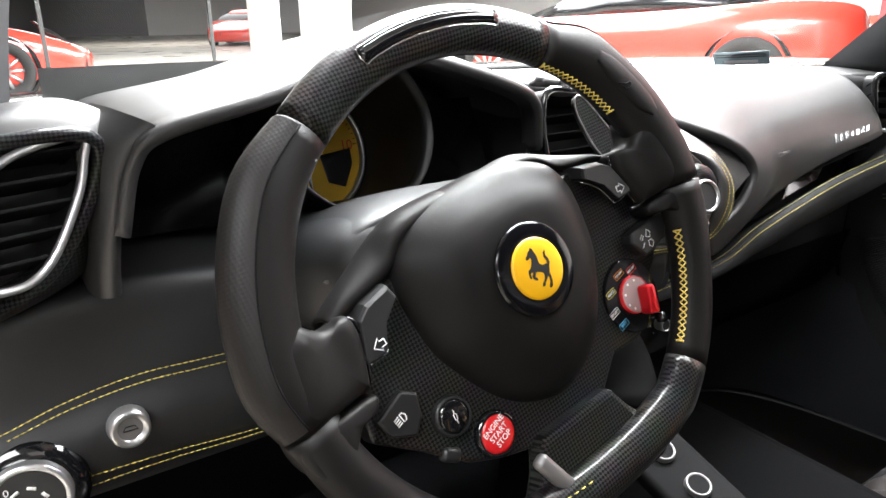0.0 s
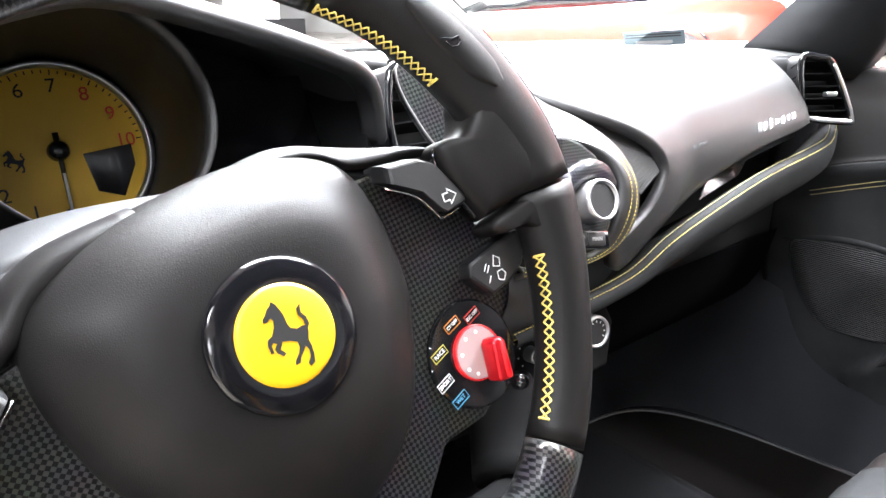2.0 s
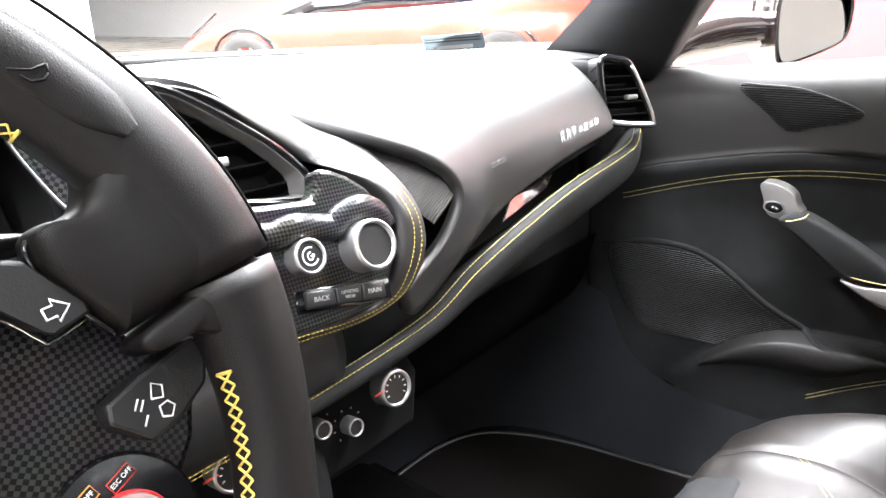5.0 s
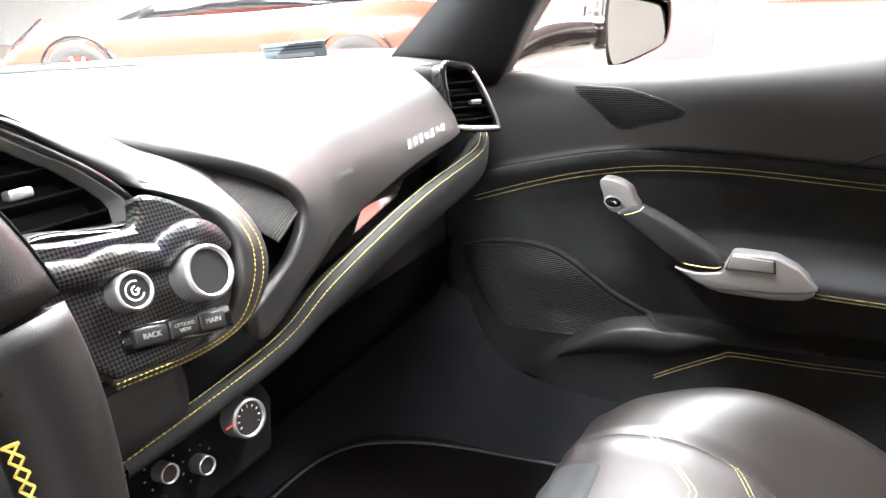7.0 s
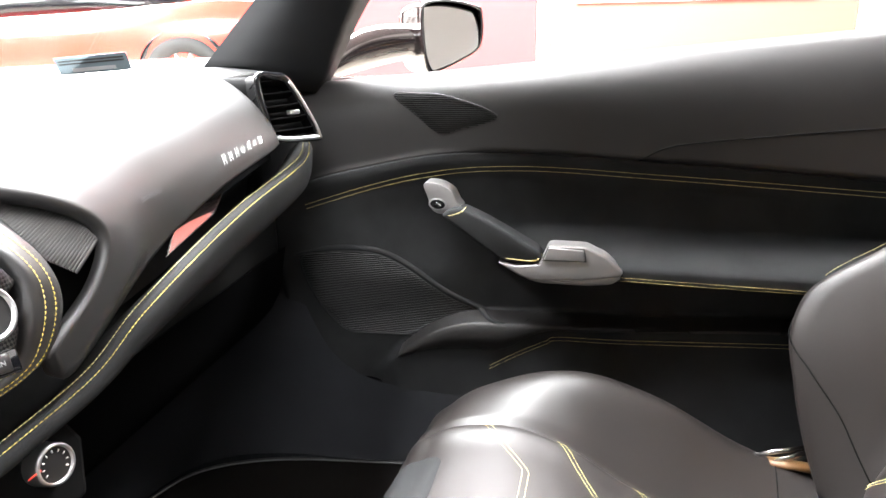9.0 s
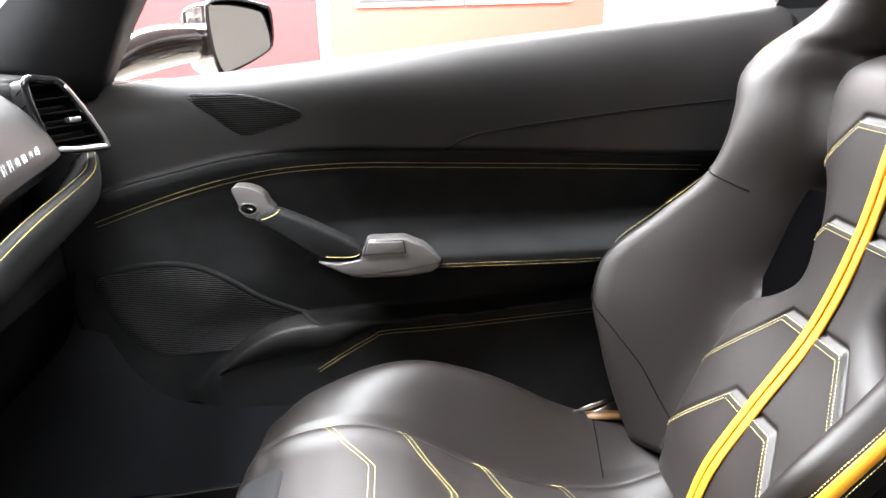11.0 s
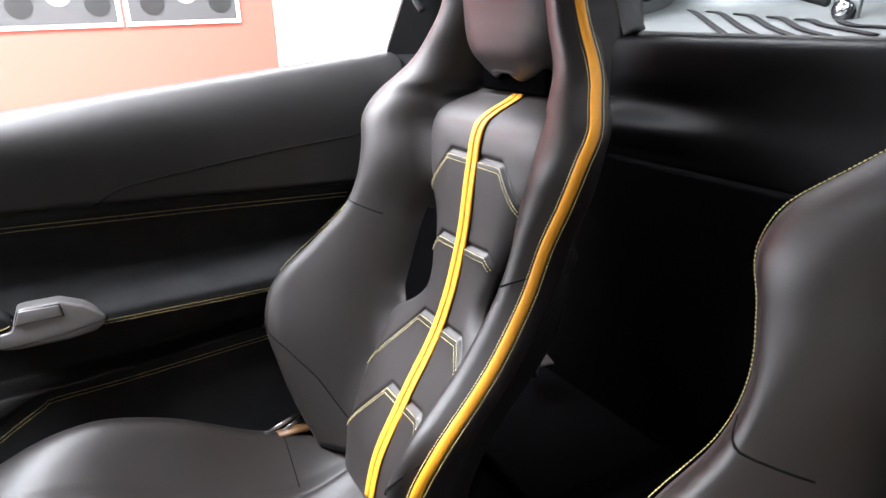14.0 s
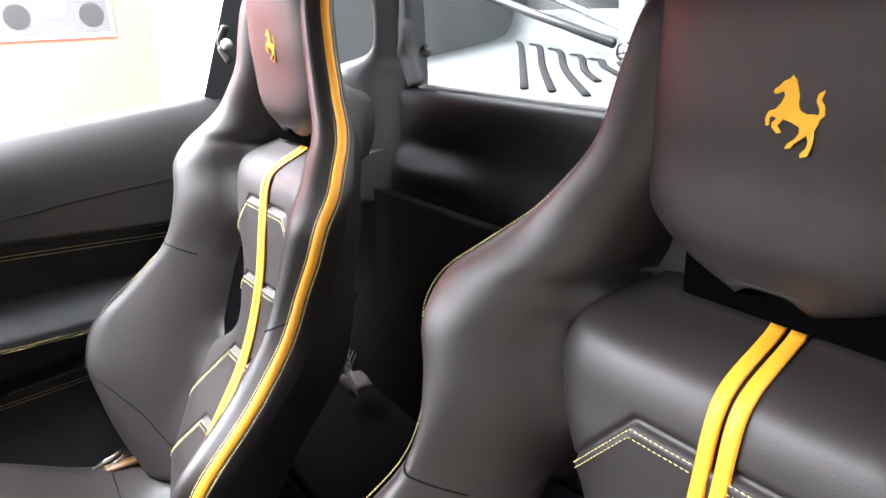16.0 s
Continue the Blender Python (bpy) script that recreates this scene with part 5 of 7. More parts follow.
def cushioned(s, outline, levels, lift=0.0):
    """A rounded pad: the outline drawn in towards its middle level by level, rising into the rim and diving under it at the top."""
    o = crom(outline, 5, True)
    mid = np.array((0.155, o[:, 1].mean()))
    rings = []
    for k, z in levels:
        q = mid + (o - mid) * k
        up = lift * smooth01(0.136, 0.170, q[:, 0]) * smooth01(-0.040, -0.020, z) - 0.006 * smooth01(0.038, 0.058, q[:, 1])
        rings.append(on_side(s, np.column_stack([q, z + up])))
    R = np.array(rings)
    return loft(np.stack([crom(R[:, j], 3) for j in range(R.shape[1])], 1))


PAD_LEVELS = ((0.93, -0.040), (0.985, -0.036), (1.012, -0.029), (0.965, -0.0212), (0.87, -0.0172), (0.7, -0.0152), (0.4, -0.0145), (0.1, -0.0144))
PAD_EDGE = [(0.188, -0.0105), (0.186, 0.030), (0.180, 0.050), (0.170, 0.058), (0.1600, 0.0530), (0.1530, 0.0440), (0.1455, 0.0375), (0.1370, 0.0365), (0.1300, 0.0378), (0.1245, 0.0345), (0.1235, 0.0230), (0.1275, 0.0070), (0.1325, -0.0080), (0.1370, -0.0105), (0.165, -0.0105)]
PAD_LOW = [(0.1345, -0.0135), (0.160, -0.0118), (0.190, -0.0118), (0.186, -0.040), (0.168, -0.038), (0.1575, -0.0300), (0.1500, -0.0235), (0.1360, -0.0215)]
WING_X = [0.018, 0.050, 0.068, 0.0826, 0.098, 0.115, 0.1255, 0.134]
WING_IN = [0.068, 0.066, 0.0610, 0.0500, 0.0455, 0.0420, 0.0385, 0.034]
WING_OUT = [0.0735, 0.0740, 0.0695, 0.0630, 0.0555, 0.0475, 0.0420, 0.037]
LOW_LEVELS = ((1.0, -0.050), (1.0, -0.032), (0.99, -0.0235), (0.95, -0.0188), (0.82, -0.0164), (0.4, -0.0155))
for s in (1, -1):
    part("spoke_pad", cushioned(s, PAD_EDGE, PAD_LEVELS, 0.008), WHEEL_LEATHER, wheel, "moulded leather spoke pad")
    part("lower_spoke_pad", cushioned(s, PAD_LOW, LOW_LEVELS, 0.006), WHEEL_LEATHER, wheel, "leather pad under the seam")
    cols = [on_side(s, [(x, a - 0.004, -0.036), (x, a, -0.0335), (x, 0.55 * a + 0.45 * b + 0.0015, -0.0395), (x, b, -0.051), (x, b - 0.002, -0.060), (x, b - 0.010, -0.068)]) for x, a, b in zip(WING_X, WING_IN, WING_OUT)]
    thick(part("spoke_wing", grid_bm(skin(cols, 5, 5)), WHEEL_LEATHER, wheel, "smooth back shell sweeping into the spoke"), 0.003)
    part("pad_edge_trim", sweep(crom(on_side(s, [(0.1310, 0.0365, -0.026), (0.1235, 0.0325, -0.024), (0.1222, 0.022, -0.024), (0.1262, 0.006, -0.024), (0.1310, -0.008, -0.025)]), 6), 0.0013, 0.002, 6), GLOSS, wheel, "glossy black edge beside the pad")
# thumb rest on the grip, with its pressed mark
rest = []
for d, half in zip((19, 23, 29, 35, 40), (0.004, 0.0105, 0.012, 0.0105, 0.005)):
    a, w = radians(d), float(swell_at(d))
    c = rim_point(d) + np.array((math.cos(a), math.sin(a), 0)) * (0.0085 * w - 0.002)
    top = RIM_Z + (0.0145 + 0.004 * w)
    rest.append([(c[0] + math.cos(a) * k * half, c[1] + math.sin(a) * k * half, top - 0.5 * (k * half) ** 2 / 0.02 + (0.0008 if abs(k) < 0.9 else -0.0012)) for k in (-1, -0.8, -0.3, 0.3, 0.8, 1)])
part("thumb_rest", grid_bm(skin(rest, 4, 4)), WHEEL_LEATHER, wheel, "raised leather thumb rest")
c = rim_point(30) * np.array((0.985, 0.985, 1)) + np.array((0, 0, 0.0192))
part("pressed_mark", move(lines_bm([[(-0.006, 0.003), (0.001, 0.0025), (0.006, 0.0045)], [(-0.003, 0.001), (0.0, -0.0015), (0.004, -0.001), (0.006, 0.0015)], [(0.006, 0.0045), (0.006, 0.0015)]], 0.0005, 0.0004), Matrix.Translation(c) @ Matrix.Rotation(radians(-16), 4, "Z")), BLACK_MATT, wheel, "pressed horn mark")
# woven base plate and lower spoke
base = [(-0.127, 0.026), (-0.10, 0.034), (0.0, 0.050), (0.10, 0.044), (0.129, 0.038), (0.138, -0.004), (0.152, -0.024), (0.150, -0.036), (0.138, -0.054), (0.122, -0.066), (0.112, -0.090), (0.090, -0.100), (0.062, -0.098), (0.036, -0.120), (-0.036, -0.120), (-0.062, -0.112), (-0.088, -0.100), (-0.118, -0.072), (-0.142, -0.052), (-0.140, -0.034), (-0.134, -0.010)]
part("spoke_plate", slab(base, -0.058, -0.036, 0.003), CARBON, wheel, "woven carbon spoke plate", smooth=False)
low = [(-0.036, -0.112), (0.036, -0.112), (0.048, -0.136), (0.062, -0.152), (0.084, -0.166), (0.06, -0.184), (-0.06, -0.184), (-0.084, -0.166), (-0.062, -0.152), (-0.048, -0.136)]
part("lower_spoke", slab(low, -0.046, -0.024, 0.005), CARBON, wheel, "woven carbon lower spoke", smooth=False)
part("spoke_insert", move(box_bm(0.012, 0.05, 0.01, 0.004), Matrix.Translation((-0.040, -0.140, -0.018)) @ Matrix.Rotation(radians(24), 4, "Z")), BEZEL, wheel, "grey lacquered insert")


HUB = [(0.0, 0.0750), (0.030, 0.0738), (0.056, 0.0675), (0.0755, 0.0560), (0.0845, 0.0400), (0.0868, 0.0200), (0.0850, 0.0), (0.0815, -0.0200), (0.0740, -0.0370), (0.0615, -0.0600), (0.0450, -0.0800), (0.0240, -0.0935), (0.0, -0.1000)]
HUB_LINE = crom(HUB + [(-x, y) for x, y in HUB[-2:0:-1]], 4, True)
rings = []
for k, z in ((1.0, -0.062), (1.0, -0.047), (0.985, -0.0385), (0.95, -0.0315), (0.88, -0.0235), (0.77, -0.0150), (0.66, -0.0085), (0.55, -0.0048), (0.45, -0.0034), (0.36, -0.003)):
    rings.append([(k * x, k * y + 0.004 * (1 - k), z) for x, y in on_side(1, HUB_LINE)])
R = np.array(rings)
part("airbag_cover", loft(np.stack([crom(R[:, j], 3) for j in range(R.shape[1])], 1)), WHEEL_LEATHER, wheel, "smooth black leather airbag cover")
part("emblem_ring", ring_bm([(0.0, 0.0002), (0.0205, 0.0004), (0.0225, 0.0006), (0.0305, 0.0002), (0.0325, -0.0008), (0.0330, -0.006)], 64), SCREEN, wheel, "plain black emblem ring")
part("emblem", ring_bm([(0.0, 0.0022), (0.010, 0.0021), (0.0195, 0.0019), (0.0212, 0.0012), (0.0214, 0.0)], 64), EMBLEM, wheel, "round yellow emblem")
part("emblem_shape", move(slab([(x * 0.0238 + y * 0.005, y * 0.0295 - x * 0.003) for x, y in horse_outline()], 0, 0.0006), Matrix.Translation((0, 0, 0.0019))), BLACK_INK, wheel, "plain dark emblem shape", smooth=False)
# indicator keys
KEY = [(0.0930, 0.0390), (0.0905, 0.0310), (0.1050, 0.0195), (0.1115, 0.0060), (0.1140, 0.0030), (0.1280, 0.0030), (0.1292, 0.0065), (0.1205, 0.0290), (0.1120, 0.0350)]
arrow = [(-0.0040, 0.0020), (-0.0004, 0.0020), (-0.0004, 0.0042), (0.0046, 0.0), (-0.0004, -0.0042), (-0.0004, -0.0020), (-0.0040, -0.0020), (-0.0040, 0.0020)]
for s in (1, -1):
    key = np.array(on_side(s, KEY))
    mid = key.mean(0)
    back = key + np.array(on_side(s, [(0.0, 0.0035)]))
    rings = [np.column_stack([q, np.full(len(q), z)]) for q, z in ((back, -0.042), (back, -0.034), (key + (back - key) * 0.25, -0.0235), (mid + (key - mid) * 0.965, -0.0212), (mid + (key - mid) * 0.90, -0.0203))]
    part("indicator_key", loft(rings), PLASTIC, wheel, "matt black indicator key", smooth=False)
    edge = on_side(s, [(x, y, -0.0262) for x, y in (KEY[1], KEY[2], KEY[3], KEY[4], KEY[5])])
    edge = [(x - s * 0.0009, y - 0.0012, z) for x, y, z in edge]
    part("key_edge", sweep(crom(edge, 4), 0.0007, 0.0012, 6), CHROME, wheel, "bright key edge")
    part("arrow_symbol", move(lines_bm([[(s * x, y) for x, y in arrow]], 0.00042), Matrix.Translation(((0.1180, 0.0165, -0.0201) if s > 0 else (-0.1165, 0.0045, -0.0201))) @ Matrix.Rotation(radians(-s * 6), 4, "Z")), WHITE_INK, wheel, "white arrow outline")
# thumb keys and buttons
hl = [(-0.136, -0.040), (-0.113, -0.030), (-0.103, -0.037), (-0.106, -0.052), (-0.115, -0.062), (-0.131, -0.054)]
part("headlamp_key", slab(hl, -0.040, -0.031, 0.002), PLASTIC, wheel, "matt black headlamp key", smooth=False)
part("lamp_symbol", move(lines_bm([[(0.0008, 0.003), (0.003, 0.0026), (0.0042, 0.0), (0.003, -0.0026), (0.0008, -0.003), (0.0008, 0.003)]] + [[(-0.0045, d), (-0.0004, d + 0.0004)] for d in (-0.0026, -0.001, 0.0006, 0.0022)], 0.0004), Matrix.Translation((-0.121, -0.046, -0.0307)) @ Matrix.Rotation(radians(16), 4, "Z")), WHITE_INK, wheel)
wk = [(0.112, -0.028), (0.115, -0.021), (0.130, -0.019), (0.155, -0.018), (0.158, -0.026), (0.150, -0.037), (0.136, -0.042), (0.122, -0.043)]
part("wiper_key", slab(wk, -0.042, -0.026, 0.002), PLASTIC, wheel, "matt black wiper key", smooth=False)
bm = lines_bm([[(-0.006, 0.001), (-0.003, 0.004)], [(-0.0045, -0.0005), (-0.0015, 0.0025)], [(-0.006, -0.006), (-0.003, -0.003)], [(0.001, 0.001), (0.004, 0.006), (0.007, 0.003), (0.005, -0.001), (0.001, 0.001)], [(0.001, -0.007), (0.002, -0.003), (0.0055, -0.003), (0.007, -0.006), (0.004, -0.009), (0.001, -0.007)]], 0.0004)
part("wiper_symbol", move(bm, Matrix.Translation((0.128, -0.030, -0.0257))), WHITE_INK, wheel)
part("key_end", move(box_bm(0.006, 0.018, 0.008, 0.002), Matrix.Translation((0.156, -0.020, -0.031)) @ Matrix.Rotation(radians(34), 4, "Z")), BEZEL, wheel, "satin grey key end")
for (bx, by), r, mat, lab in (((-0.087, -0.064), 0.0115, GLOSS, "round black damper button"), ((-0.063, -0.092), 0.0135, RED, "round red engine start button")):
    part("button_ring", move(ring_bm([(r, 0.004), (r * 1.12, 0.0045), (r * 1.2, 0.0), (r * 1.2, -0.006)], 40), Matrix.Translation((bx, by, -0.034))), PLASTIC if mat is GLOSS else GLOSS, wheel)
    part("round_button", move(ring_bm([(0.0, 0.0052), (r * 0.8, 0.005), (r * 0.97, 0.004), (r, 0.002), (r, -0.006)], 40), Matrix.Translation((bx, by, -0.034))), mat, wheel, lab)
part("damper_symbol", move(lines_bm([[(0, -0.005), (0, -0.002)], [(-0.001, -0.002), (0.001, -0.002), (0.001, 0.002), (-0.001, 0.002), (-0.001, -0.002)], [(0, 0.002), (0, 0.005)]], 0.0004), Matrix.Translation((-0.087, -0.064, -0.0284))), WHITE_INK, wheel)
lettering("ENGINE\nSTART\nSTOP", 0.0058, WHITE_INK, wheel, Matrix.Translation((-0.063, -0.0905, -0.0284)) @ Matrix.Rotation(radians(18), 4, "Z"), "lettering")
part("thumb_wheel", move(box_bm(0.014, 0.010, 0.010, 0.003), Matrix.Translation((-0.098, -0.087, -0.038)) @ Matrix.Rotation(radians(-35), 4, "Z")), PLASTIC, wheel)
# drive mode switch
MM = Matrix.Translation((0.100, -0.066, -0.032))
part("mode_plate", move(slab([(0.030 * math.cos(a) * (0.9 if math.cos(a) > 0 else 1), 0.030 * math.sin(a)) for a in np.linspace(0, 2 * math.pi, 32, endpoint=False)], -0.010, -0.0015, 0.0015), MM), GLOSS, wheel, "glossy black mode switch plate", smooth=False)
part("mode_disc", move(disc(0.0142, -0.003, 0.0012, 0.0006, 40), MM), PINK, wheel, "pale grey mode disc", smooth=False)
part("mode_ring", move(ring_bm([(0.0142, 0.0014), (0.0147, 0.0016), (0.0152, 0.0), (0.0152, -0.003)], 40), MM), RED, wheel, "red ring")
part("mode_lever", move(slab([(-0.0048, -0.017), (0.0048, -0.017), (0.0044, 0.003), (0.0026, 0.006), (-0.0026, 0.006), (-0.0044, 0.003)], 0.001, 0.013, 0.002), MM @ Matrix.Translation((0.006, -0.001, 0)) @ Matrix.Rotation(radians(-14), 4, "Z")), REDMETAL, wheel, "red anodised mode lever")
part("lever_groove", move(box_bm(0.0016, 0.020, 0.0012, 0.0004), MM @ Matrix.Rotation(radians(-14), 4, "Z") @ Matrix.Translation((0.0066, -0.005, 0.0131))), RED, wheel)
MODE_AT = ((0.0075, 0.0186), (-0.0064, 0.0204), (-0.0210, 0.0109), (-0.0253, -0.0040), (-0.0211, -0.0158))
for k, (words, deg, mat) in enumerate((("ESC OFF", 72, RED_INK), ("CT OFF", 112, ORANGE_INK), ("RACE", 158, YELLOW_INK), ("SPORT", 204, WHITE_INK), ("WET", 236, BLUE_INK))):
    m = MM @ Matrix.Translation((*MODE_AT[k], -0.0011)) @ Matrix.Rotation(radians(12), 4, "Z")
    w, h = 0.0050, 0.0024
    part("mode_frame", move(lines_bm([[(-w, -h), (w, -h), (w, h), (-w, h), (-w, -h)]], 0.00028), m), mat, wheel, "small coloured frame")
    lettering(words, 0.0025 if len(words) > 5 else 0.0031, mat if k > 2 else WHITE_INK, wheel, m, "lettering")
    a2 = radians(deg)
    part("mode_dot", move(disc(0.0011, 0.001, 0.0016, n=10), MM @ Matrix.Translation((0.0112 * math.cos(a2), 0.0112 * math.sin(a2), 0))), WHITE_INK, wheel, smooth=False)
part("mode_knob", move(ring_bm([(0.0, 0.008), (0.003, 0.0075), (0.0042, 0.005), (0.0042, 0.0)], 20), MM @ Matrix.Translation((0.016, -0.028, -0.002))), GLOSS, wheel)


# cross stitching on the grips
def cross_stitch(name, d0, d1, step, tilt, thread):
    bm = bmesh.new()
    ds = np.arange(d0, d1, -step)
    for i in range(len(ds) - 1):
        for off0, off1, dd in ((0.0, 0.008, 0), (0.008, 0.0, 0)):
            def pt(deg, w):
                a = radians(deg)
                c = rim_point(deg)
                n_in = -np.array((math.cos(a), math.sin(a), 0))
                th = radians(tilt - w * 2600)
                w = float(swell_at(deg))
                return c - n_in * 0.0085 * w + n_in * (0.0178 + 0.0075 * w) * math.cos(th) + np.array((0, 0, 1)) * (0.0149 + 0.004 * w) * math.sin(th)
            sweep(np.array([pt(ds[i], off0), (pt(ds[i], off0) + pt(ds[i + 1], off1)) / 2 * 1.0 + np.array((0, 0, 0.0003)), pt(ds[i + 1], off1)]), thread, None, 5, bm=bm)
    for d in (d0, d1 + step):
        sweep(np.array([pt(d, -0.0005), pt(d, 0.0085)]), 0.0008, None, 5, bm=bm)
    part(name, bm, THREAD, wheel, "yellow cross stitching")


cross_stitch("stitching", 53, 26, 1.6, 20, 0.00045)
cross_stitch("stitching", -13, -47, 1.9, 34, 0.00055)
bm = stitches(np.array([rim_point(d) + np.array((0.010 * -math.cos(radians(d)), 0.010 * -math.sin(radians(d)), 0.0135)) for d in np.linspace(232, 262, 30)]), 0.004, 0.002, 0.0006)
part("stitching", bm, THREAD, wheel, "yellow stitching")
o = crom([(0.1630, 0.0962), (0.1570, 0.0935), (0.1540, 0.0840), (0.1545, 0.0700), (0.1585, 0.0480), (0.1660, 0.0350), (0.1800, 0.0300), (0.1880, 0.0420), (0.1790, 0.0660), (0.1690, 0.0900)], 4, True)
part("shift_paddle", slab([(x, y) for x, y in o], -0.074, -0.069, 0.0016), CARBON, wheel, "woven carbon shift paddle", smooth=False)
part("paddle_edge", sweep(np.array([(x, y, -0.0692) for x, y in o]), 0.0008, None, 6, True), BEZEL, wheel, "thin bright paddle edge")

# ---- passenger door ----
YS_LEDGE, ZS_LEDGE = [-0.55, -0.365, 0.02, 0.188, 0.312, 0.437, 0.522, 0.60], [0.612, 0.620, 0.643, 0.650, 0.650, 0.627, 0.606, 0.575]
YS_SILL, ZS_SILL = [-0.55, -0.449, -0.245, 0.012, 0.2655, 0.5065, 0.62], [0.842, 0.830, 0.811, 0.789, 0.765, 0.745, 0.737]
YS_PK, ZS_PK = [-0.55, -0.207, 0.027, 0.207, 0.297, 0.344, 0.40, 0.45], [0.415, 0.399, 0.383, 0.377, 0.369, 0.348, 0.305, 0.25]


def door_x(y, z, pocketed=True):
    """Depth of the door trim at a place along the car and a height."""
    zl, zs, zp = interp(y, YS_LEDGE, ZS_LEDGE), interp(y, YS_SILL, ZS_SILL), interp(y, YS_PK, ZS_PK)
    s = np.clip((z - zl) / (zs - zl), 0, 1.3)
    up = 1.349 + 0.010 * s + 0.034 * s ** 5
    rec = 1.385 - 0.020 * smooth01(zl - 0.05, zl - 0.01, z)
    arm = smooth01(0.26, 0.10, y)
    nose = smooth01(0.465, 0.478, z) * (1 - smooth01(0.494, 0.535, z))
    rec = rec - arm * nose * 0.085
    flow = smooth01(0.16, 0.34, y)
    rec = rec - flow * 0.020 * smooth01(0.34, 0.46, z)
    pocket = (1 - smooth01(zp - 0.006, zp + 0.010, z)) * smooth01(0.47, 0.40, y)
    rec = rec - (pocket * 0.036 if pocketed else 0.0)
    k = smooth01(zl - 0.006, zl + 0.008, z)
    return rec * (1 - k) + up * k


door = thing("door_1", "closed black leather and suede car door panel", "car door", kind="structure")
yy = np.linspace(0.62, -0.50, 120)
P = []
for y in yy:
    zs = interp(y, YS_SILL, ZS_SILL)
    zl = interp(y, YS_LEDGE, ZS_LEDGE)
    z = np.concatenate([np.linspace(0.14, zl - 0.02, 120), np.linspace(zl - 0.017, zl + 0.012, 10), np.linspace(zl + 0.016, zs, 28)])
    col = [(float(door_x(y, q)), y, q) for q in z]
    x_top = col[-1][0]
    col += [(x_top + 0.008, y, zs + 0.004), (x_top + 0.025, y, zs + 0.006), (x_top + 0.055, y, zs + 0.002), (x_top + 0.07, y, zs - 0.05)]
    P.append(col)
P = np.array(P)
nz = 120
DOOR_SIDE = -1
thick(part("lower_trim", grid_bm(P[:, :nz + 6]), SUEDE, door, "black suede lower trim"), 0.006, DOOR_SIDE)
thick(part("upper_trim", grid_bm(P[:, nz + 5:]), DOOR_LEATHER, door, "black leather upper trim"), 0.006, DOOR_SIDE)
part("outer_skin", box_bm(0.03, 1.16, 0.62, 0.01, (1.50, 0.06, 0.44)), CAR_BLACK, door, smooth=False)


def on_door(pts, lift=0.0015, n=10):
    c = crom([(0, y, z) for y, z in pts], n)
    return np.array([(float(door_x(p[1], p[2])) - lift, p[1], p[2]) for p in c])


def door_seam(pts, mat, r, d=0.008):
    for k in (0, d):
        part("stitching", stitches(on_door([(y, z - k) for y, z in pts]), 0.0050, -0.0008, r, up=(-1, 0, 0.2)), mat, door, "pale yellow double stitching")


door_seam([(0.555, 0.556), (0.442, 0.593), (0.357, 0.615), (0.273, 0.627), (0.156, 0.628), (0.02, 0.622), (-0.153, 0.614), (-0.366, 0.603)], CREAM, 0.00040)
door_seam([(0.245, 0.297), (0.20, 0.325), (0.155, 0.350), (0.135, 0.358), (0.028, 0.362), (-0.207, 0.377), (-0.40, 0.386)], CREAM, 0.00032, 0.006)
door_seam([(0.045, 0.485), (-0.058, 0.4835), (-0.206, 0.4815), (-0.40, 0.479)], CREAM, 0.00022, 0.0050)
strip = []
for y in np.linspace(0.405, -0.47, 90):
    zp = float(interp(y, YS_PK, ZS_PK))
    w = float(interp(y, [-0.47, 0.10, 0.16, 0.225, 0.30, 0.35, 0.405], [0.007, 0.010, 0.014, 0.050, 0.046, 0.030, 0.006]))
    strip.append([(float(door_x(y, zp + dz)) - lift, y, zp + dz) for dz, lift in ((0.008, -0.004), (0.006, 0.002), (0.003, 0.0058), (-0.001, 0.0068), (-0.004, 0.0066), (-0.5 * w, 0.0062), (-0.9 * w, 0.0055), (-w, -0.002))])
part("pocket_lip", grid_bm(np.array(strip)), DOOR_LEATHER, door, "leather covered lip of the door pocket")
# a thin black rod draws the shade of a fold in the trim
crease = [(0.030, 0.645), (-0.006, 0.664), (-0.065, 0.674), (-0.236, 0.692), (-0.40, 0.704)]
part("crease_shade_line", sweep(on_door(crease, -0.0004), 0.0012, n=8), BLACK_MATT, door)


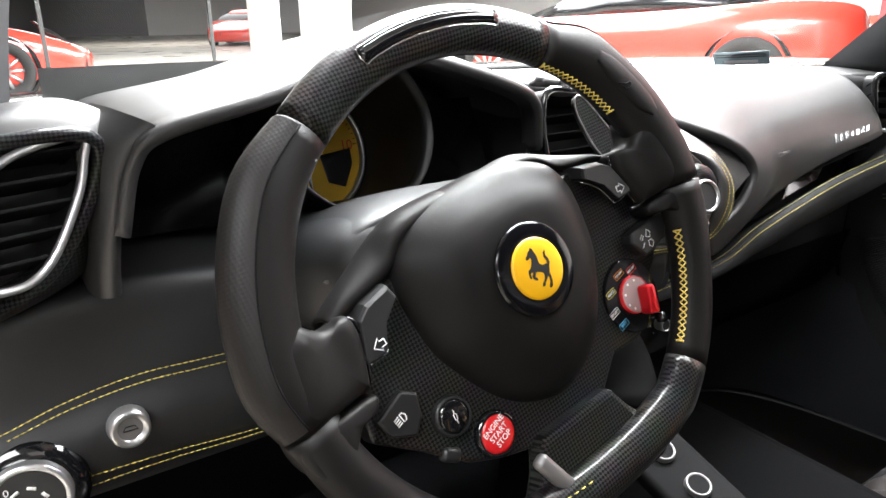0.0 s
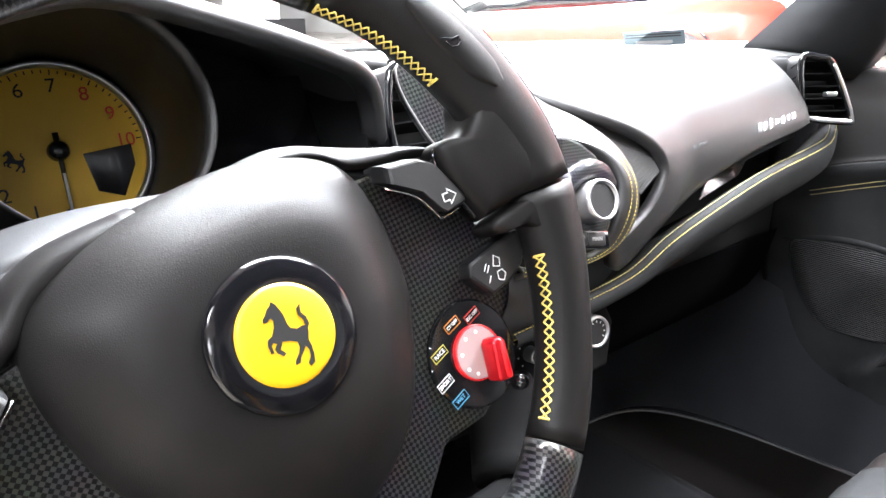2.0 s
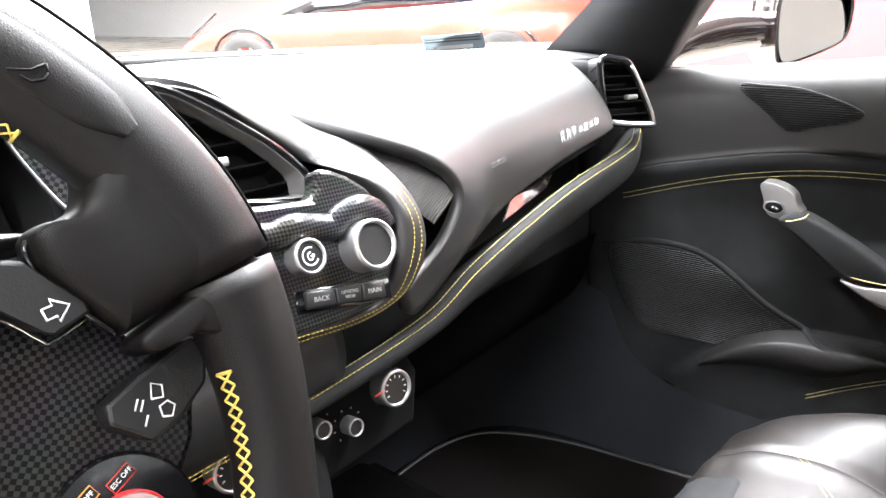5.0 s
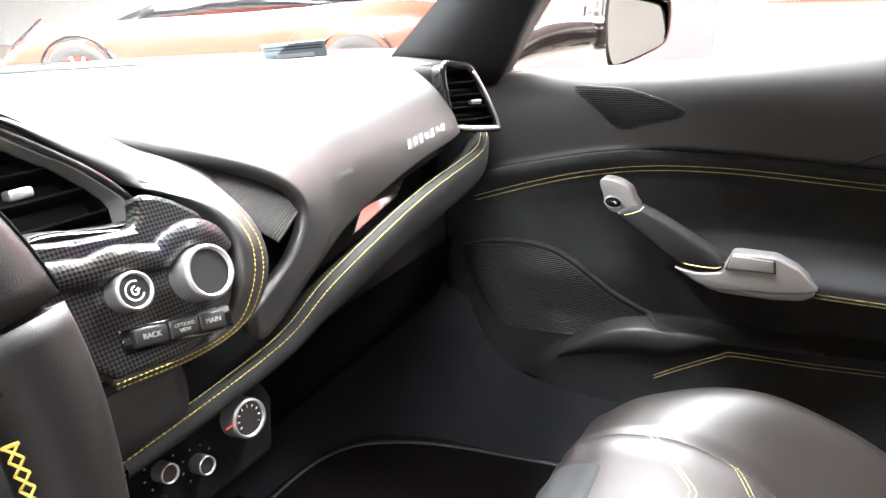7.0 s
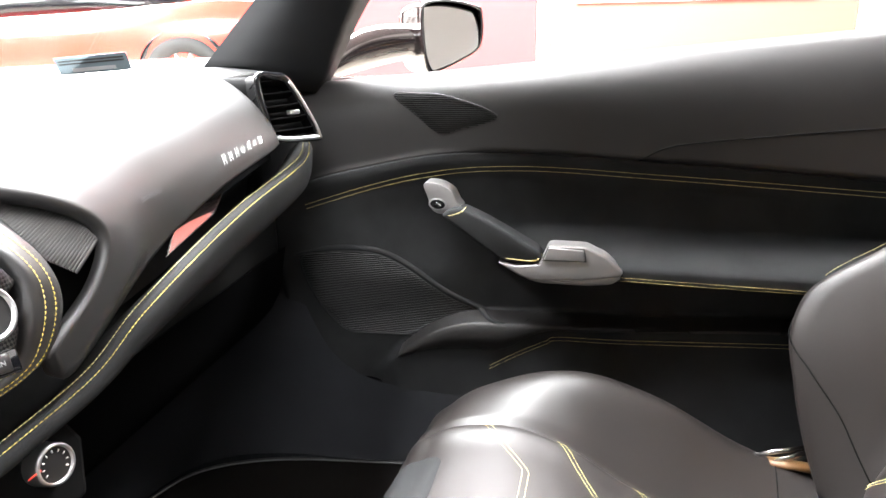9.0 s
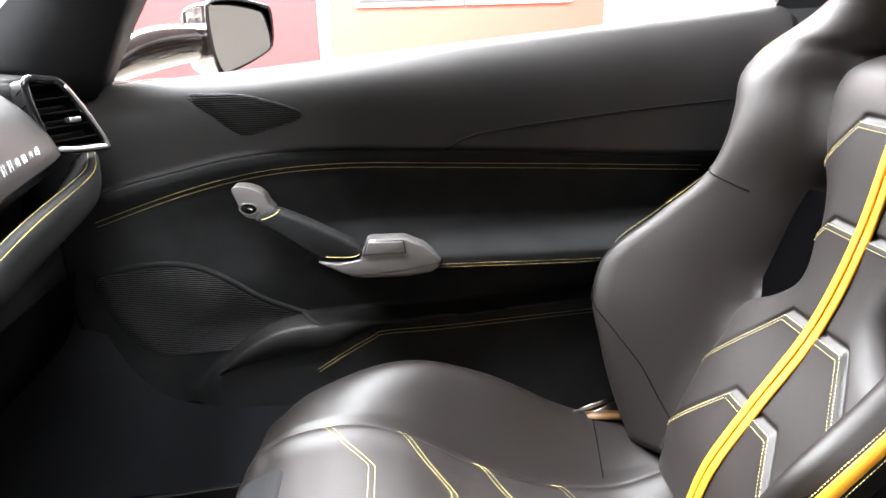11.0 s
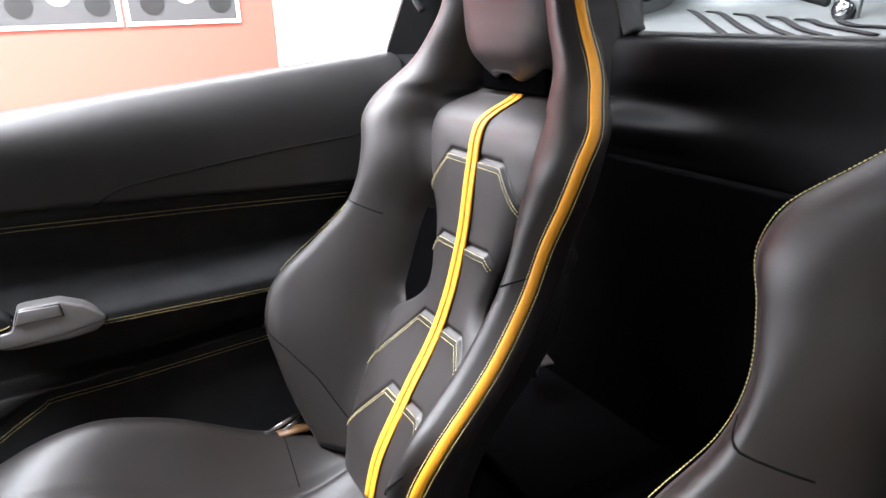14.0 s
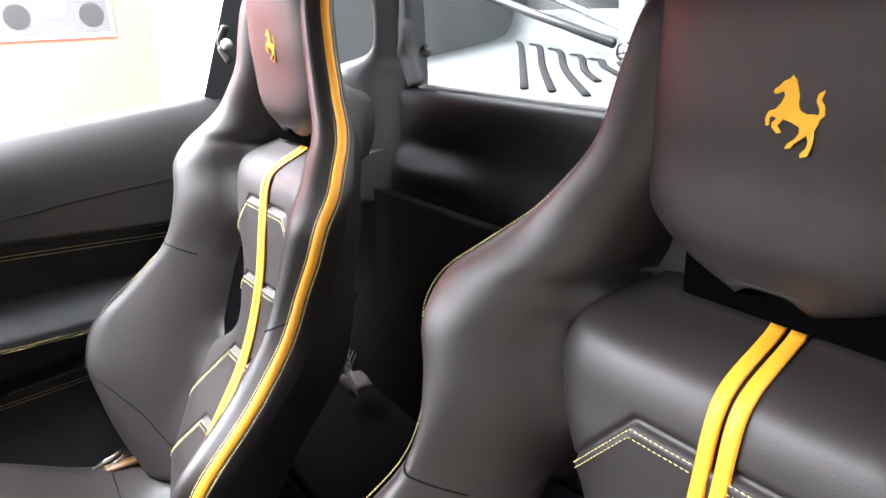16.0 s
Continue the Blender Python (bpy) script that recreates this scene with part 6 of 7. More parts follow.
def ribbed_patch(name, outline, pitch, mat, back, lift, label):
    """A ribbed grille cut to an outline of (y, z) on the door."""
    ring = crom([(0, y, z) for y, z in outline], 8, True)[:, 1:]
    pad = part(name, grid_bm(np.array([[(float(door_x(y, z, False)) - lift, y, z), (float(door_x((y + cy) / 2, (z + cz) / 2, False)) - lift - 0.002, (y + cy) / 2, (z + cz) / 2), (float(door_x(cy, cz, False)) - lift - 0.002, cy, cz)]
                                       for (y, z), cy, cz in ((q, ring[:, 0].mean(), ring[:, 1].mean()) for q in ring)]), True), back, door, label)
    bm = bmesh.new()
    z = ring[:, 1].min() + pitch * 0.7
    while z < ring[:, 1].max() - pitch * 0.3:
        ys = []
        for a, b in zip(ring, np.roll(ring, -1, 0)):
            if (a[1] - z) * (b[1] - z) < 0:
                ys.append(a[0] + (b[0] - a[0]) * (z - a[1]) / (b[1] - a[1]))
        if len(ys) >= 2:
            line = np.array([(float(door_x(y, z, False)) - lift - 0.0028, y, z) for y in np.linspace(min(ys), max(ys), 12)])
            sweep(line, 0.0009, pitch * 0.26, 5, up=(0, 0, 1), bm=bm)
        z += pitch
    tagged(part("ribs", bm, mat, pad), kind="stuff")
    rim = np.array([(float(door_x(y, z, False)) - lift, y, z) for y, z in ring])
    part("rim", sweep(rim, 0.0015, None, 6, True), PLASTIC, pad)
    return pad


ribbed_patch("speaker_grille", [(0.572, 0.462), (0.523, 0.473), (0.470, 0.477), (0.425, 0.471), (0.383, 0.450), (0.3265, 0.4085), (0.285, 0.386), (0.252, 0.3725), (0.298, 0.3620), (0.340, 0.334), (0.385, 0.324), (0.450, 0.320), (0.507, 0.321), (0.545, 0.356), (0.568, 0.410)], 0.0034, RIB, BLACK_MATT, 0.001, "black ribbed door speaker grille")
brow = [(0.590, 0.463), (0.523, 0.479), (0.470, 0.483), (0.425, 0.477), (0.380, 0.455), (0.3235, 0.4135), (0.282, 0.391), (0.245, 0.374), (0.205, 0.3715), (0.165, 0.386)]
part("grille_brow", sweep(on_door(brow, -0.001), np.interp(np.linspace(0, 1, 91), [0, 0.1, 0.8, 1], [0.002, 0.0055, 0.0055, 0.001]), n=12), SUEDE, door, "rolled suede edge above the speaker")
ribbed_patch("tweeter_grille", [(0.398, 0.7335), (0.360, 0.7350), (0.320, 0.7335), (0.275, 0.7225), (0.2430, 0.7105), (0.2370, 0.7030), (0.2550, 0.6945), (0.290, 0.6860), (0.3225, 0.6785), (0.360, 0.7050)], 0.0030, BLACK_MATT, BLACK_INK, -0.001, "small black ribbed tweeter grille")


def door_piece(name, outline, x, depth, proud, bevel, mat, parent, label="", round_corners=True, segments=3):
    """A flat moulding on the door: outline of (y, z), front face at a given depth."""
    o = [(-y, z) for y, z in (crom([(0, a, b) for a, b in outline], 5, True)[:, 1:] if round_corners else outline)]
    return part(name, move(slab(o, -depth, proud, bevel, segments), axes_at((x, 0, 0), (0, -1, 0), (-1, 0, 0))), mat, parent, label)


CUP = [(0.3395, 0.6078), (0.3318, 0.6125), (0.3125, 0.6092), (0.2968, 0.5995), (0.2895, 0.5850), (0.2830, 0.5750), (0.2960, 0.5690), (0.3110, 0.5645), (0.3270, 0.5705), (0.3335, 0.5900)]
handle = door_piece("pull_handle", CUP, 1.320, 0.02, 0.010, 0.005, SILVER, door, "satin silver release cup")
hole = [(0.3185 + 0.0105 * math.cos(a) + 0.004 * math.sin(a), 0.5795 + 0.0068 * math.sin(a) - 0.002 * math.cos(a)) for a in np.linspace(0, 2 * math.pi, 24, endpoint=False)]
door_piece("release_hole", hole, 1.3103, 0.004, 0.0006, 0.0, BLACK_MATT, handle, round_corners=False)
door_piece("release_pin", [(y * 0.42 + 0.58 * 0.3165, z * 0.42 + 0.58 * 0.578) for y, z in hole], 1.3095, 0.002, 0.0014, 0.0006, CHROME, handle, "small bright pin", False)
part("cup_lip", sweep(np.array([(1.3100, y + 0.15 * (y - 0.3185), z + 0.15 * (z - 0.5795)) for y, z in hole]), 0.0011, None, 6, True), SILVER, handle)
GRIP = [(0.3110, 0.5665), (0.2960, 0.5765), (0.2780, 0.5785), (0.2500, 0.5660), (0.2240, 0.5525), (0.1660, 0.5195), (0.1580, 0.5060), (0.1720, 0.4970), (0.2190, 0.5010), (0.2590, 0.5290)]
door_piece("grip", GRIP, 1.300, 0.03, 0.006, 0.006, SUEDE, handle, "black suede covered pull grip", False, 4)
part("stitching", sweep(crom([(1.3040, 0.2740, 0.5790), (1.2930, 0.2790, 0.5745), (1.2930, 0.2960, 0.5680), (1.3050, 0.3090, 0.5655)], 5), 0.0006, n=5), CREAM, handle, "pale stitched seam")
part("stitching", sweep(crom([(1.3040, 0.1610, 0.5120), (1.2930, 0.1660, 0.5070), (1.2930, 0.1800, 0.5045), (1.2935, 0.2100, 0.5060), (1.3020, 0.2240, 0.5060)], 5), 0.0006, n=5), CREAM, handle, "pale stitched seam")
BEZ = [(0.2260, 0.5025), (0.1950, 0.4985), (0.1640, 0.5030), (0.1560, 0.5200), (0.1515, 0.5320), (0.1420, 0.5335), (0.0980, 0.5330), (0.0690, 0.5200), (0.0437, 0.4965), (0.0500, 0.4895), (0.0990, 0.4820), (0.1680, 0.4772), (0.1900, 0.4825)]
BEZ = [(y, z - 0.003) for y, z in BEZ]
b = door_piece("switch_bezel", BEZ, 1.291, 0.03, 0.0, 0.0035, SILVER, door, "satin silver window switch bezel", False, 4)
door_piece("bezel_chin", [(0.190, 0.4815), (0.168, 0.4770), (0.099, 0.4815), (0.050, 0.4890), (0.0465, 0.4830), (0.060, 0.4735), (0.095, 0.4690), (0.160, 0.4690), (0.180, 0.4730)], 1.2955, 0.028, 0.0, 0.006, BEZEL, b, "shaded lower side of the bezel", False, 3)
door_piece("switch_gap", [(0.1590, 0.5070), (0.1515, 0.5285), (0.0990, 0.5275), (0.0960, 0.5085)], 1.291, 0.002, 0.0006, 0.0, BLACK_INK, b, round_corners=False)
door_piece("window_switch", [(0.1570, 0.5082), (0.1504, 0.5273), (0.1002, 0.5263), (0.0976, 0.5098)], 1.2905, 0.002, 0.0026, 0.0016, SILVER, b, round_corners=False)

# ---- outside mirror ----
mir = thing("door_mirror", "glossy black outside mirror on a curved arm", "mirror")
MG = axes_at((1.665, 0.372, 0.798), (0.44, -0.90, 0), (-0.81, -0.57, 0.02))
go = crom([(-0.056, 0.040), (-0.048, 0.060), (-0.005, 0.064), (0.048, 0.054), (0.060, 0.042), (0.058, -0.004), (0.040, -0.026), (-0.032, -0.054), (-0.050, -0.050), (-0.056, -0.004)], 6, True)
part("mirror_pane", move(slab([(x * 1.02, y) for x, y in go], 0.0, 0.002), axes_at((1.667, 0.374, 0.803), (0.6, -0.80, 0), (-0.74, -0.62, 0.24))), MIRROR, mir, "clear mirror pane", smooth=False)
MG = axes_at((1.667, 0.374, 0.803), (0.6, -0.80, 0), (-0.77, -0.62, 0.06))
rings = [[(x * k + dx, y * k + dy, z) for x, y in go] for k, z, dx, dy in ((1.02, 0.003, 0, 0), (1.07, 0.007, 0, 0), (1.11, 0.002, 0, 0), (1.12, -0.016, 0, 0.001), (1.08, -0.045, -0.006, 0.002), (0.94, -0.080, -0.016, 0.002), (0.62, -0.112, -0.024, 0.0), (0.18, -0.126, -0.026, 0.0))]
R = np.array(rings)
part("housing", move(loft(np.stack([crom(R[:, q], 4) for q in range(R.shape[1])], 1), False), MG), CAR_BLACK, mir, "glossy black housing")
part("pane_rim", move(sweep(np.array([(x * 1.05, y * 1.05, 0.006) for x, y in go]), 0.0022, None, 6, True), MG), PLASTIC, mir)
# the foot sweeps up from the door into the housing
stations = [((1.515, 0.598, 0.742), 0.030, 0.010), ((1.545, 0.580, 0.762), 0.034, 0.024), ((1.585, 0.545, 0.783), 0.034, 0.034), ((1.620, 0.500, 0.796), 0.032, 0.036), ((1.650, 0.455, 0.800), 0.028, 0.032), ((1.675, 0.420, 0.798), 0.024, 0.028)]
arm = crom([q[0] for q in stations], 6)
rx = crom([(q[1], 0, 0) for q in stations], 6)[:, 0]
ry = crom([(q[2], 0, 0) for q in stations], 6)[:, 0]
part("arm", sweep(arm, rx, ry, 18, up=(0, 0, 1)), CAR_BLACK, mir, "glossy black sculpted foot")
part("arm_seam", sweep(arm[2:24] + np.array((-0.024, -0.016, -0.014)), 0.0016, n=6), PLASTIC, mir)


# ---- seats ----
BZ = [0.22, 0.30, 0.375, 0.48, 0.595, 0.70, 0.75, 0.785, 0.82, 0.88, 0.95, 1.01, 1.05]
BY = [-0.245, -0.268, -0.310, -0.374, -0.414, -0.434, -0.446, -0.468, -0.490, -0.494, -0.490, -0.494, -0.515]
WZ = [0.22, 0.30, 0.372, 0.446, 0.485, 0.559, 0.61, 0.66, 0.706, 0.75, 0.78, 0.81, 0.85, 0.90, 0.96, 1.01, 1.05]
WX = [0.196, 0.216, 0.234, 0.265, 0.277, 0.263, 0.245, 0.242, 0.254, 0.266, 0.259, 0.228, 0.189, 0.150, 0.130, 0.112, 0.074]
CZ = [0.22, 0.30, 0.37, 0.446, 0.485, 0.559, 0.61, 0.66, 0.706, 0.755, 0.80, 0.85, 0.90, 1.0, 1.05]
CB = [0.030, 0.080, 0.135, 0.188, 0.194, 0.142, 0.106, 0.090, 0.084, 0.084, 0.078, 0.060, 0.044, 0.026, 0.010]
IZ = [0.225, 0.30, 0.40, 0.455, 0.476, 0.50, 0.56, 0.62, 0.69, 0.745, 0.770, 0.787]
IX = [0.128, 0.138, 0.150, 0.146, 0.112, 0.086, 0.084, 0.106, 0.145, 0.153, 0.143, 0.118]
CHEV = (0.380, 0.482, 0.595, 0.713)
CHEV_X = -0.006


def back_y(z):
    return interp(z, BZ, BY)


def shell_y(x, z):
    """Front of the seat shell across its width."""
    hw = interp(z, WZ, WX)
    s = np.clip(np.abs(x) / hw, 0, 1)
    inner = np.where(z < 0.79, interp(np.minimum(z, 0.78), [0.22, 0.30, 0.40, 0.50, 0.60, 0.69, 0.745, 0.78], [0.130, 0.140, 0.152, 0.155, 0.150, 0.147, 0.154, 0.135]) / hw, 0.5)
    inner = np.minimum(inner, 0.72)
    gap = smooth01(0.462, 0.492, z) * (1 - smooth01(0.59, 0.66, z))
    hole = gap * smooth01(inner + 0.008, inner - 0.012, s) * smooth01(0.2, 0.3, s)
    slot = 0.05 * smooth01(0.772, 0.784, z) * (1 - smooth01(0.86, 0.89, z)) * (1 - smooth01(0.46, 0.60, s))
    t = np.clip((s - inner) / (0.90 - inner), 0, 1)
    soft = smooth01(0.60, 0.72, z)
    rise = soft * (1 - (1 - t) ** 2.4) + (1 - soft) * (0.75 * t + 0.25 * (1 - (1 - t) ** 2))
    return back_y(z) - 0.020 - 0.010 * smooth01(inner + 0.03, inner - 0.01, s) - slot - 0.055 * hole + (interp(z, CZ, CB) + 0.008) * rise - (0.012 + 0.08 * interp(z, CZ, CB)) * smooth01(0.90, 1.0, s) ** 1.6


def chevron(x, z0):
    a = np.abs(x - CHEV_X)
    half = 0.048 + 0.054 * (z0 - 0.375)
    return z0 - np.clip(a - half, 0, 1) * 1.12


def pad_y(x, z):
    """Front of the padded insert."""
    hw = interp(z, IZ, IX)
    s = np.clip(np.abs(x) / hw, 0, 1)
    y = back_y(z) + 0.006 - 0.020 * s ** 7
    for z0 in CHEV:
        d = z - chevron(x, z0)
        low = np.clip(-d, 0, 1)
        y = y - 0.0045 * np.exp(-(d / 0.0035) ** 2) + 0.0045 * (1 - np.exp(-low / 0.003)) * np.exp(-low / 0.028)
    return y - 0.040 * smooth01(0.742, 0.790, z) ** 2.4


def seat_edge(z, side, out=0.0):
    hw = interp(z, WZ, WX)
    s = 0.985
    return np.array((side * (hw + out), float(shell_y(np.array(hw * 0.92), z)) - 0.022, z))


def make_seat(at, label):
    seat = thing("bucket_seat", label, "seat", at, group="seats")
    zs = np.concatenate([np.linspace(0.22, 0.76, 44), np.linspace(0.77, 1.05, 36)])
    rings = []
    for z in zs:
        hw = float(interp(z, WZ, WX))
        sx = np.sin(np.linspace(-math.pi / 2, math.pi / 2, 41))
        front = [(hw * q, float(shell_y(np.array(hw * q), z)), z) for q in sx]
        deep = 1.0 - 0.55 * float(smooth01(0.68, 0.88, z))
        yb = float(back_y(z)) - 0.10 * deep
        edge = front[0][1]
        y7 = float(shell_y(np.array(hw * 0.8), z)) - 0.075 * deep
        half = [(hw * 1.0, edge - 0.020 * deep, z), (hw * 0.985, edge - 0.042 * deep, z), (hw * 0.95, edge - 0.054 * deep, z), (hw * 0.8, min(y7, edge - 0.05 * deep), z), (hw * 0.5, min(yb + 0.01, y7), z)]
        back = half + [(0, yb - 0.006, z)] + [(-x, y, h) for x, y, h in half[::-1]]
        rings.append(front + back)
    part("backrest", loft(rings), SEAT_LEATHER, seat)
    # padded insert with quilted chevrons
    P = []
    for z in np.linspace(0.225, 0.787, 260):
        hw = float(interp(z, IZ, IX))
        P.append([(hw * q, float(pad_y(np.array(hw * q), z)) - (0.02 if abs(q) == 1 else 0), z) for q in np.linspace(-1, 1, 113)])
    P.append([(x, y - 0.03, z + 0.004) for x, y, z in P[-1]])
    part("insert", grid_bm(np.array(P)), SEAT_LEATHER, seat, "quilted black leather insert")
    bm = bmesh.new()
    for z0 in CHEV:
        for d, half in ((-0.005, -1), (-0.005, 1), (-0.011, -1), (-0.011, 1)):
            pts = []
            for x in (np.linspace(-0.15, -0.020, 44) if half < 0 else np.linspace(0.010, 0.15, 46)):
                z = float(chevron(x, z0)) + d
                if abs(x) < float(interp(z, IZ, IX)) - 0.010:
                    pts.append((x, float(pad_y(np.array(x), z)) + 0.0010, z))
            if len(pts) > 4:
                stitches(np.array(pts), 0.0032, 0.0010, 0.00055, up=(0, 1, 0.2), bm=bm)
    part("stitching", bm, CREAM, seat, "cream chevron stitching")
    for off in (-0.0072, 0.0072):
        zz = np.concatenate([np.linspace(0.235, 0.735, 56), np.linspace(0.74, 0.789, 16)])
        G = np.array([[(off + CHEV_X + w, float(back_y(z)) + 0.0095 - 0.040 * float(smooth01(0.742, 0.790, z)) ** 2.4 - 0.002 * (abs(w) > 0.004), z) for w in (-0.0047, -0.0039, 0.0, 0.0039, 0.0047)] for z in zz])
        thick(part("stripe", grid_bm(G), YELLOW, seat, "yellow leather stripe"), 0.003, 0)
    # headrest pad
    hz = np.concatenate([np.linspace(0.817, 0.86, 14), np.linspace(0.866, 1.035, 22)])
    hw_h = interp(hz, [0.817, 0.823, 0.838, 0.858, 0.88, 0.92, 0.98, 1.02, 1.035], [0.034, 0.056, 0.082, 0.103, 0.110, 0.1115, 0.106, 0.092, 0.062])
    G = np.array([[(w * q, float(back_y(z)) + 0.016 - 0.026 * abs(q) ** 5 - 0.016 * float(smooth01(0.86, 0.817, z)) ** 2, z) for q in np.linspace(-1, 1, 31)] for z, w in zip(hz, hw_h)])
    thick(part("headrest", grid_bm(G), SEAT_LEATHER, seat, "black leather headrest pad"), 0.02, 0)
    hm = axes_at((-0.009, float(back_y(0.936)) + 0.0255, 0.936), (-1, 0, 0), (0, 1, 0.0))
    part("headrest_emblem", move(slab([(x * 0.041 + y * 0.004, y * 0.045) for x, y in horse_outline()], 0, 0.0016, 0.0004), hm), EMBROIDERY, seat, "plain yellow embroidered shape", smooth=False)
    # black slabs stand in for the shade inside the seat openings
    for side in (-1, 1):
        o = [(0.070, 0.462), (0.140, 0.458), (0.156, 0.48), (0.156, 0.57), (0.150, 0.605), (0.10, 0.61), (0.075, 0.58)]
        part("opening_shade", move(slab([(side * x, z * 1.06) for x, z in o], -0.004, 0.004), axes_at((0, float(back_y(0.55)) - 0.018 + 0.35 * 0.55, 0), (1, 0, 0), (0, -1, -0.35))), SHADE_BLACK, seat, "black slab for the shade inside the backrest opening", smooth=False)
    part("opening_shade", move(box_bm(0.150, 0.02, 0.050, 0.004), pose(0, float(back_y(0.8165)) - 0.016, 0.8165)), SHADE_BLACK, seat, "black block for the shade below the headrest", smooth=False)
    # side strips with their stitching, edge stitching and bolster seams
    for side in (-1, 1):
        zz = np.linspace(0.30, 1.02, 90)
        mid = np.array([seat_edge(z, side, 0.0008) for z in zz])
        t = np.gradient(mid, axis=0)
        t /= np.linalg.norm(t, axis=1)[:, None]
        across = np.cross(t, np.array((side * 0.85, 0.55, 0.0)))
        across /= np.linalg.norm(across, axis=1)[:, None]
        nrm = np.cross(across, t)
        nrm *= np.sign(nrm[:, :1] * side + 1e-9)
        G = np.stack([mid + across * w + nrm * h for w, h in ((-0.0041, 0.0002), (-0.0036, 0.0011), (0, 0.0014), (0.0036, 0.0011), (0.0041, 0.0002))], 1)
        if side < 0:
            thick(part("side_stripe", grid_bm(G), YELLOW, seat, "yellow leather side stripe"), 0.004, 0)
        for w in ((-0.0082, 0.0082) if side < 0 else (0.008,)):
            part("stitching", stitches(mid + across * w + nrm * 0.0015, 0.0026, 0.0009, 0.0005, up=(side, 0.4, 0)), CREAM, seat, "cream edge stitching")
        sm = np.array([(side * q * float(interp(z, WZ, WX)), float(shell_y(np.array(q * float(interp(z, WZ, WX))), z)) + 0.0003, z) for z, q in zip(np.linspace(0.598, 0.630, 14), np.linspace(0.74, 0.985, 14))])
        part("seam", sweep(sm, 0.0010, n=6), BLACK_MATT, seat)
        sm = np.array([(side * q * float(interp(z, WZ, WX)), float(shell_y(np.array(q * float(interp(z, WZ, WX))), z)) + 0.0004, z) for z, q in zip(np.linspace(0.26, 0.475, 16), np.linspace(0.66, 0.975, 16))])
        sm = crom(sm[::3], 5)
        part("seam", sweep(sm, 0.0011, n=6), BLACK_MATT, seat)
    # cushion
    RY = [-0.27, -0.135, -0.005, 0.095, 0.203, 0.285, 0.330, 0.350, 0.356]
    RZ = [0.215, 0.262, 0.330, 0.356, 0.332, 0.282, 0.225, 0.160, 0.130]
    SY = [-0.27, -0.185, -0.097, 0.014, 0.119, 0.169, 0.222, 0.29, 0.333, 0.351, 0.356]
    SZ = [0.205, 0.180, 0.190, 0.235, 0.296, 0.311, 0.310, 0.286, 0.240, 0.18, 0.13]
    ys = np.concatenate([np.linspace(-0.27, 0.28, 76), np.linspace(0.285, 0.356, 40)])
    xs = np.linspace(-1, 1, 81)

    def cushion_z(x, y):
        a = np.abs(x)
        zr, zc = interp(y, RY, RZ), interp(y, SY, SZ)
        z = zc - 0.006 * (1 - (a / 0.125) ** 2) * (a < 0.125) + (zr - zc) * smooth01(0.115, 0.205, a)
        z = z - 0.011 * np.exp(-((a - 0.127) / 0.006) ** 2) + 0.006 * np.exp(-((a - 0.108) / 0.016) ** 2)
        return z - 0.11 * smooth01(0.205, 0.272, a) ** 1.7

    P = [[(0.262 * q, y, float(cushion_z(np.array(0.262 * q), y))) for q in xs] for y in ys]
    P = [[(r[0][0], r[0][1], 0.13)] + r + [(r[-1][0], r[-1][1], 0.13)] for r in P]
    P.append([(x, 0.357, 0.12) for x, y, z in P[-1]])
    part("cushion", grid_bm(np.array(P)), SEAT_LEATHER, seat, "black leather seat cushion with raised bolsters")
    bm = bmesh.new()
    for y0 in (0.225, 0.122, 0.016, -0.095):
        for d in (0.0, -0.008):
            pts = [(x, y0 + d - np.clip(0.122 - abs(x), 0, 0.080) * 0.85) for x in np.linspace(-0.122, 0.122, 40)]
            stitches(np.array([(x, y, float(cushion_z(np.array(x), y)) + 0.0006) for x, y in pts]), 0.0032, 0.0010, 0.00055, bm=bm)
    part("stitching", bm, CREAM, seat, "cream cushion stitching")
    for side in (-1, 1):
        e = np.array([(side * 0.228, y, float(cushion_z(np.array(0.228), y)) + 0.0006) for y in np.linspace(-0.26, 0.34, 56)])
        part("stitching", stitches(e, 0.0030, 0.0014, 0.0005), CREAM, seat, "cream edge stitching")
    for side in (-1, 1):
        e = np.array([(side * x, -0.175 + 0.02 * (x - 0.2), float(cushion_z(np.array(x), -0.175)) + 0.0003) for x in np.linspace(0.135, 0.25, 14)])
        part("seam", sweep(e, 0.0009, n=6), BLACK_MATT, seat)
    fp = []
    for s in np.linspace(0, 1, 36):
        y = 0.262 + 0.094 * s
        w = 0.074 * (1 - 0.30 * (1 - s) ** 5)
        row = []
        for q in np.linspace(-1, 1, 41):
            edge = smooth01(0, 0.12, 1 - abs(q)) * smooth01(0, 0.10, s)
            lift = -0.0015 + 0.0065 * edge
            row.append((w * q, y + lift * smooth01(0.3, 1.0, s) * 1.6, float(cushion_z(np.array(w * q), y)) + lift * (1 - 0.4 * s)))
        fp.append(row)
    part("front_panel", grid_bm(np.array(fp)), SUEDE, seat, "dark suede front panel")
    part("base", box_bm(0.40, 0.50, 0.05, 0.01, (0, 0.0, 0.137)), PLASTIC, seat, smooth=False)
    for a, b in (((-0.138, 0.2500), (-0.2110, 0.2750)), ((-0.156, 0.2375), (-0.2140, 0.2675))):
        part("tilt_lever", sweep(np.array([(0.207, *a), (0.207, *b)]), 0.0042, 0.0016, 8, up=(1, 0, 0)), CHROME, seat, "bright flat tilt lever")
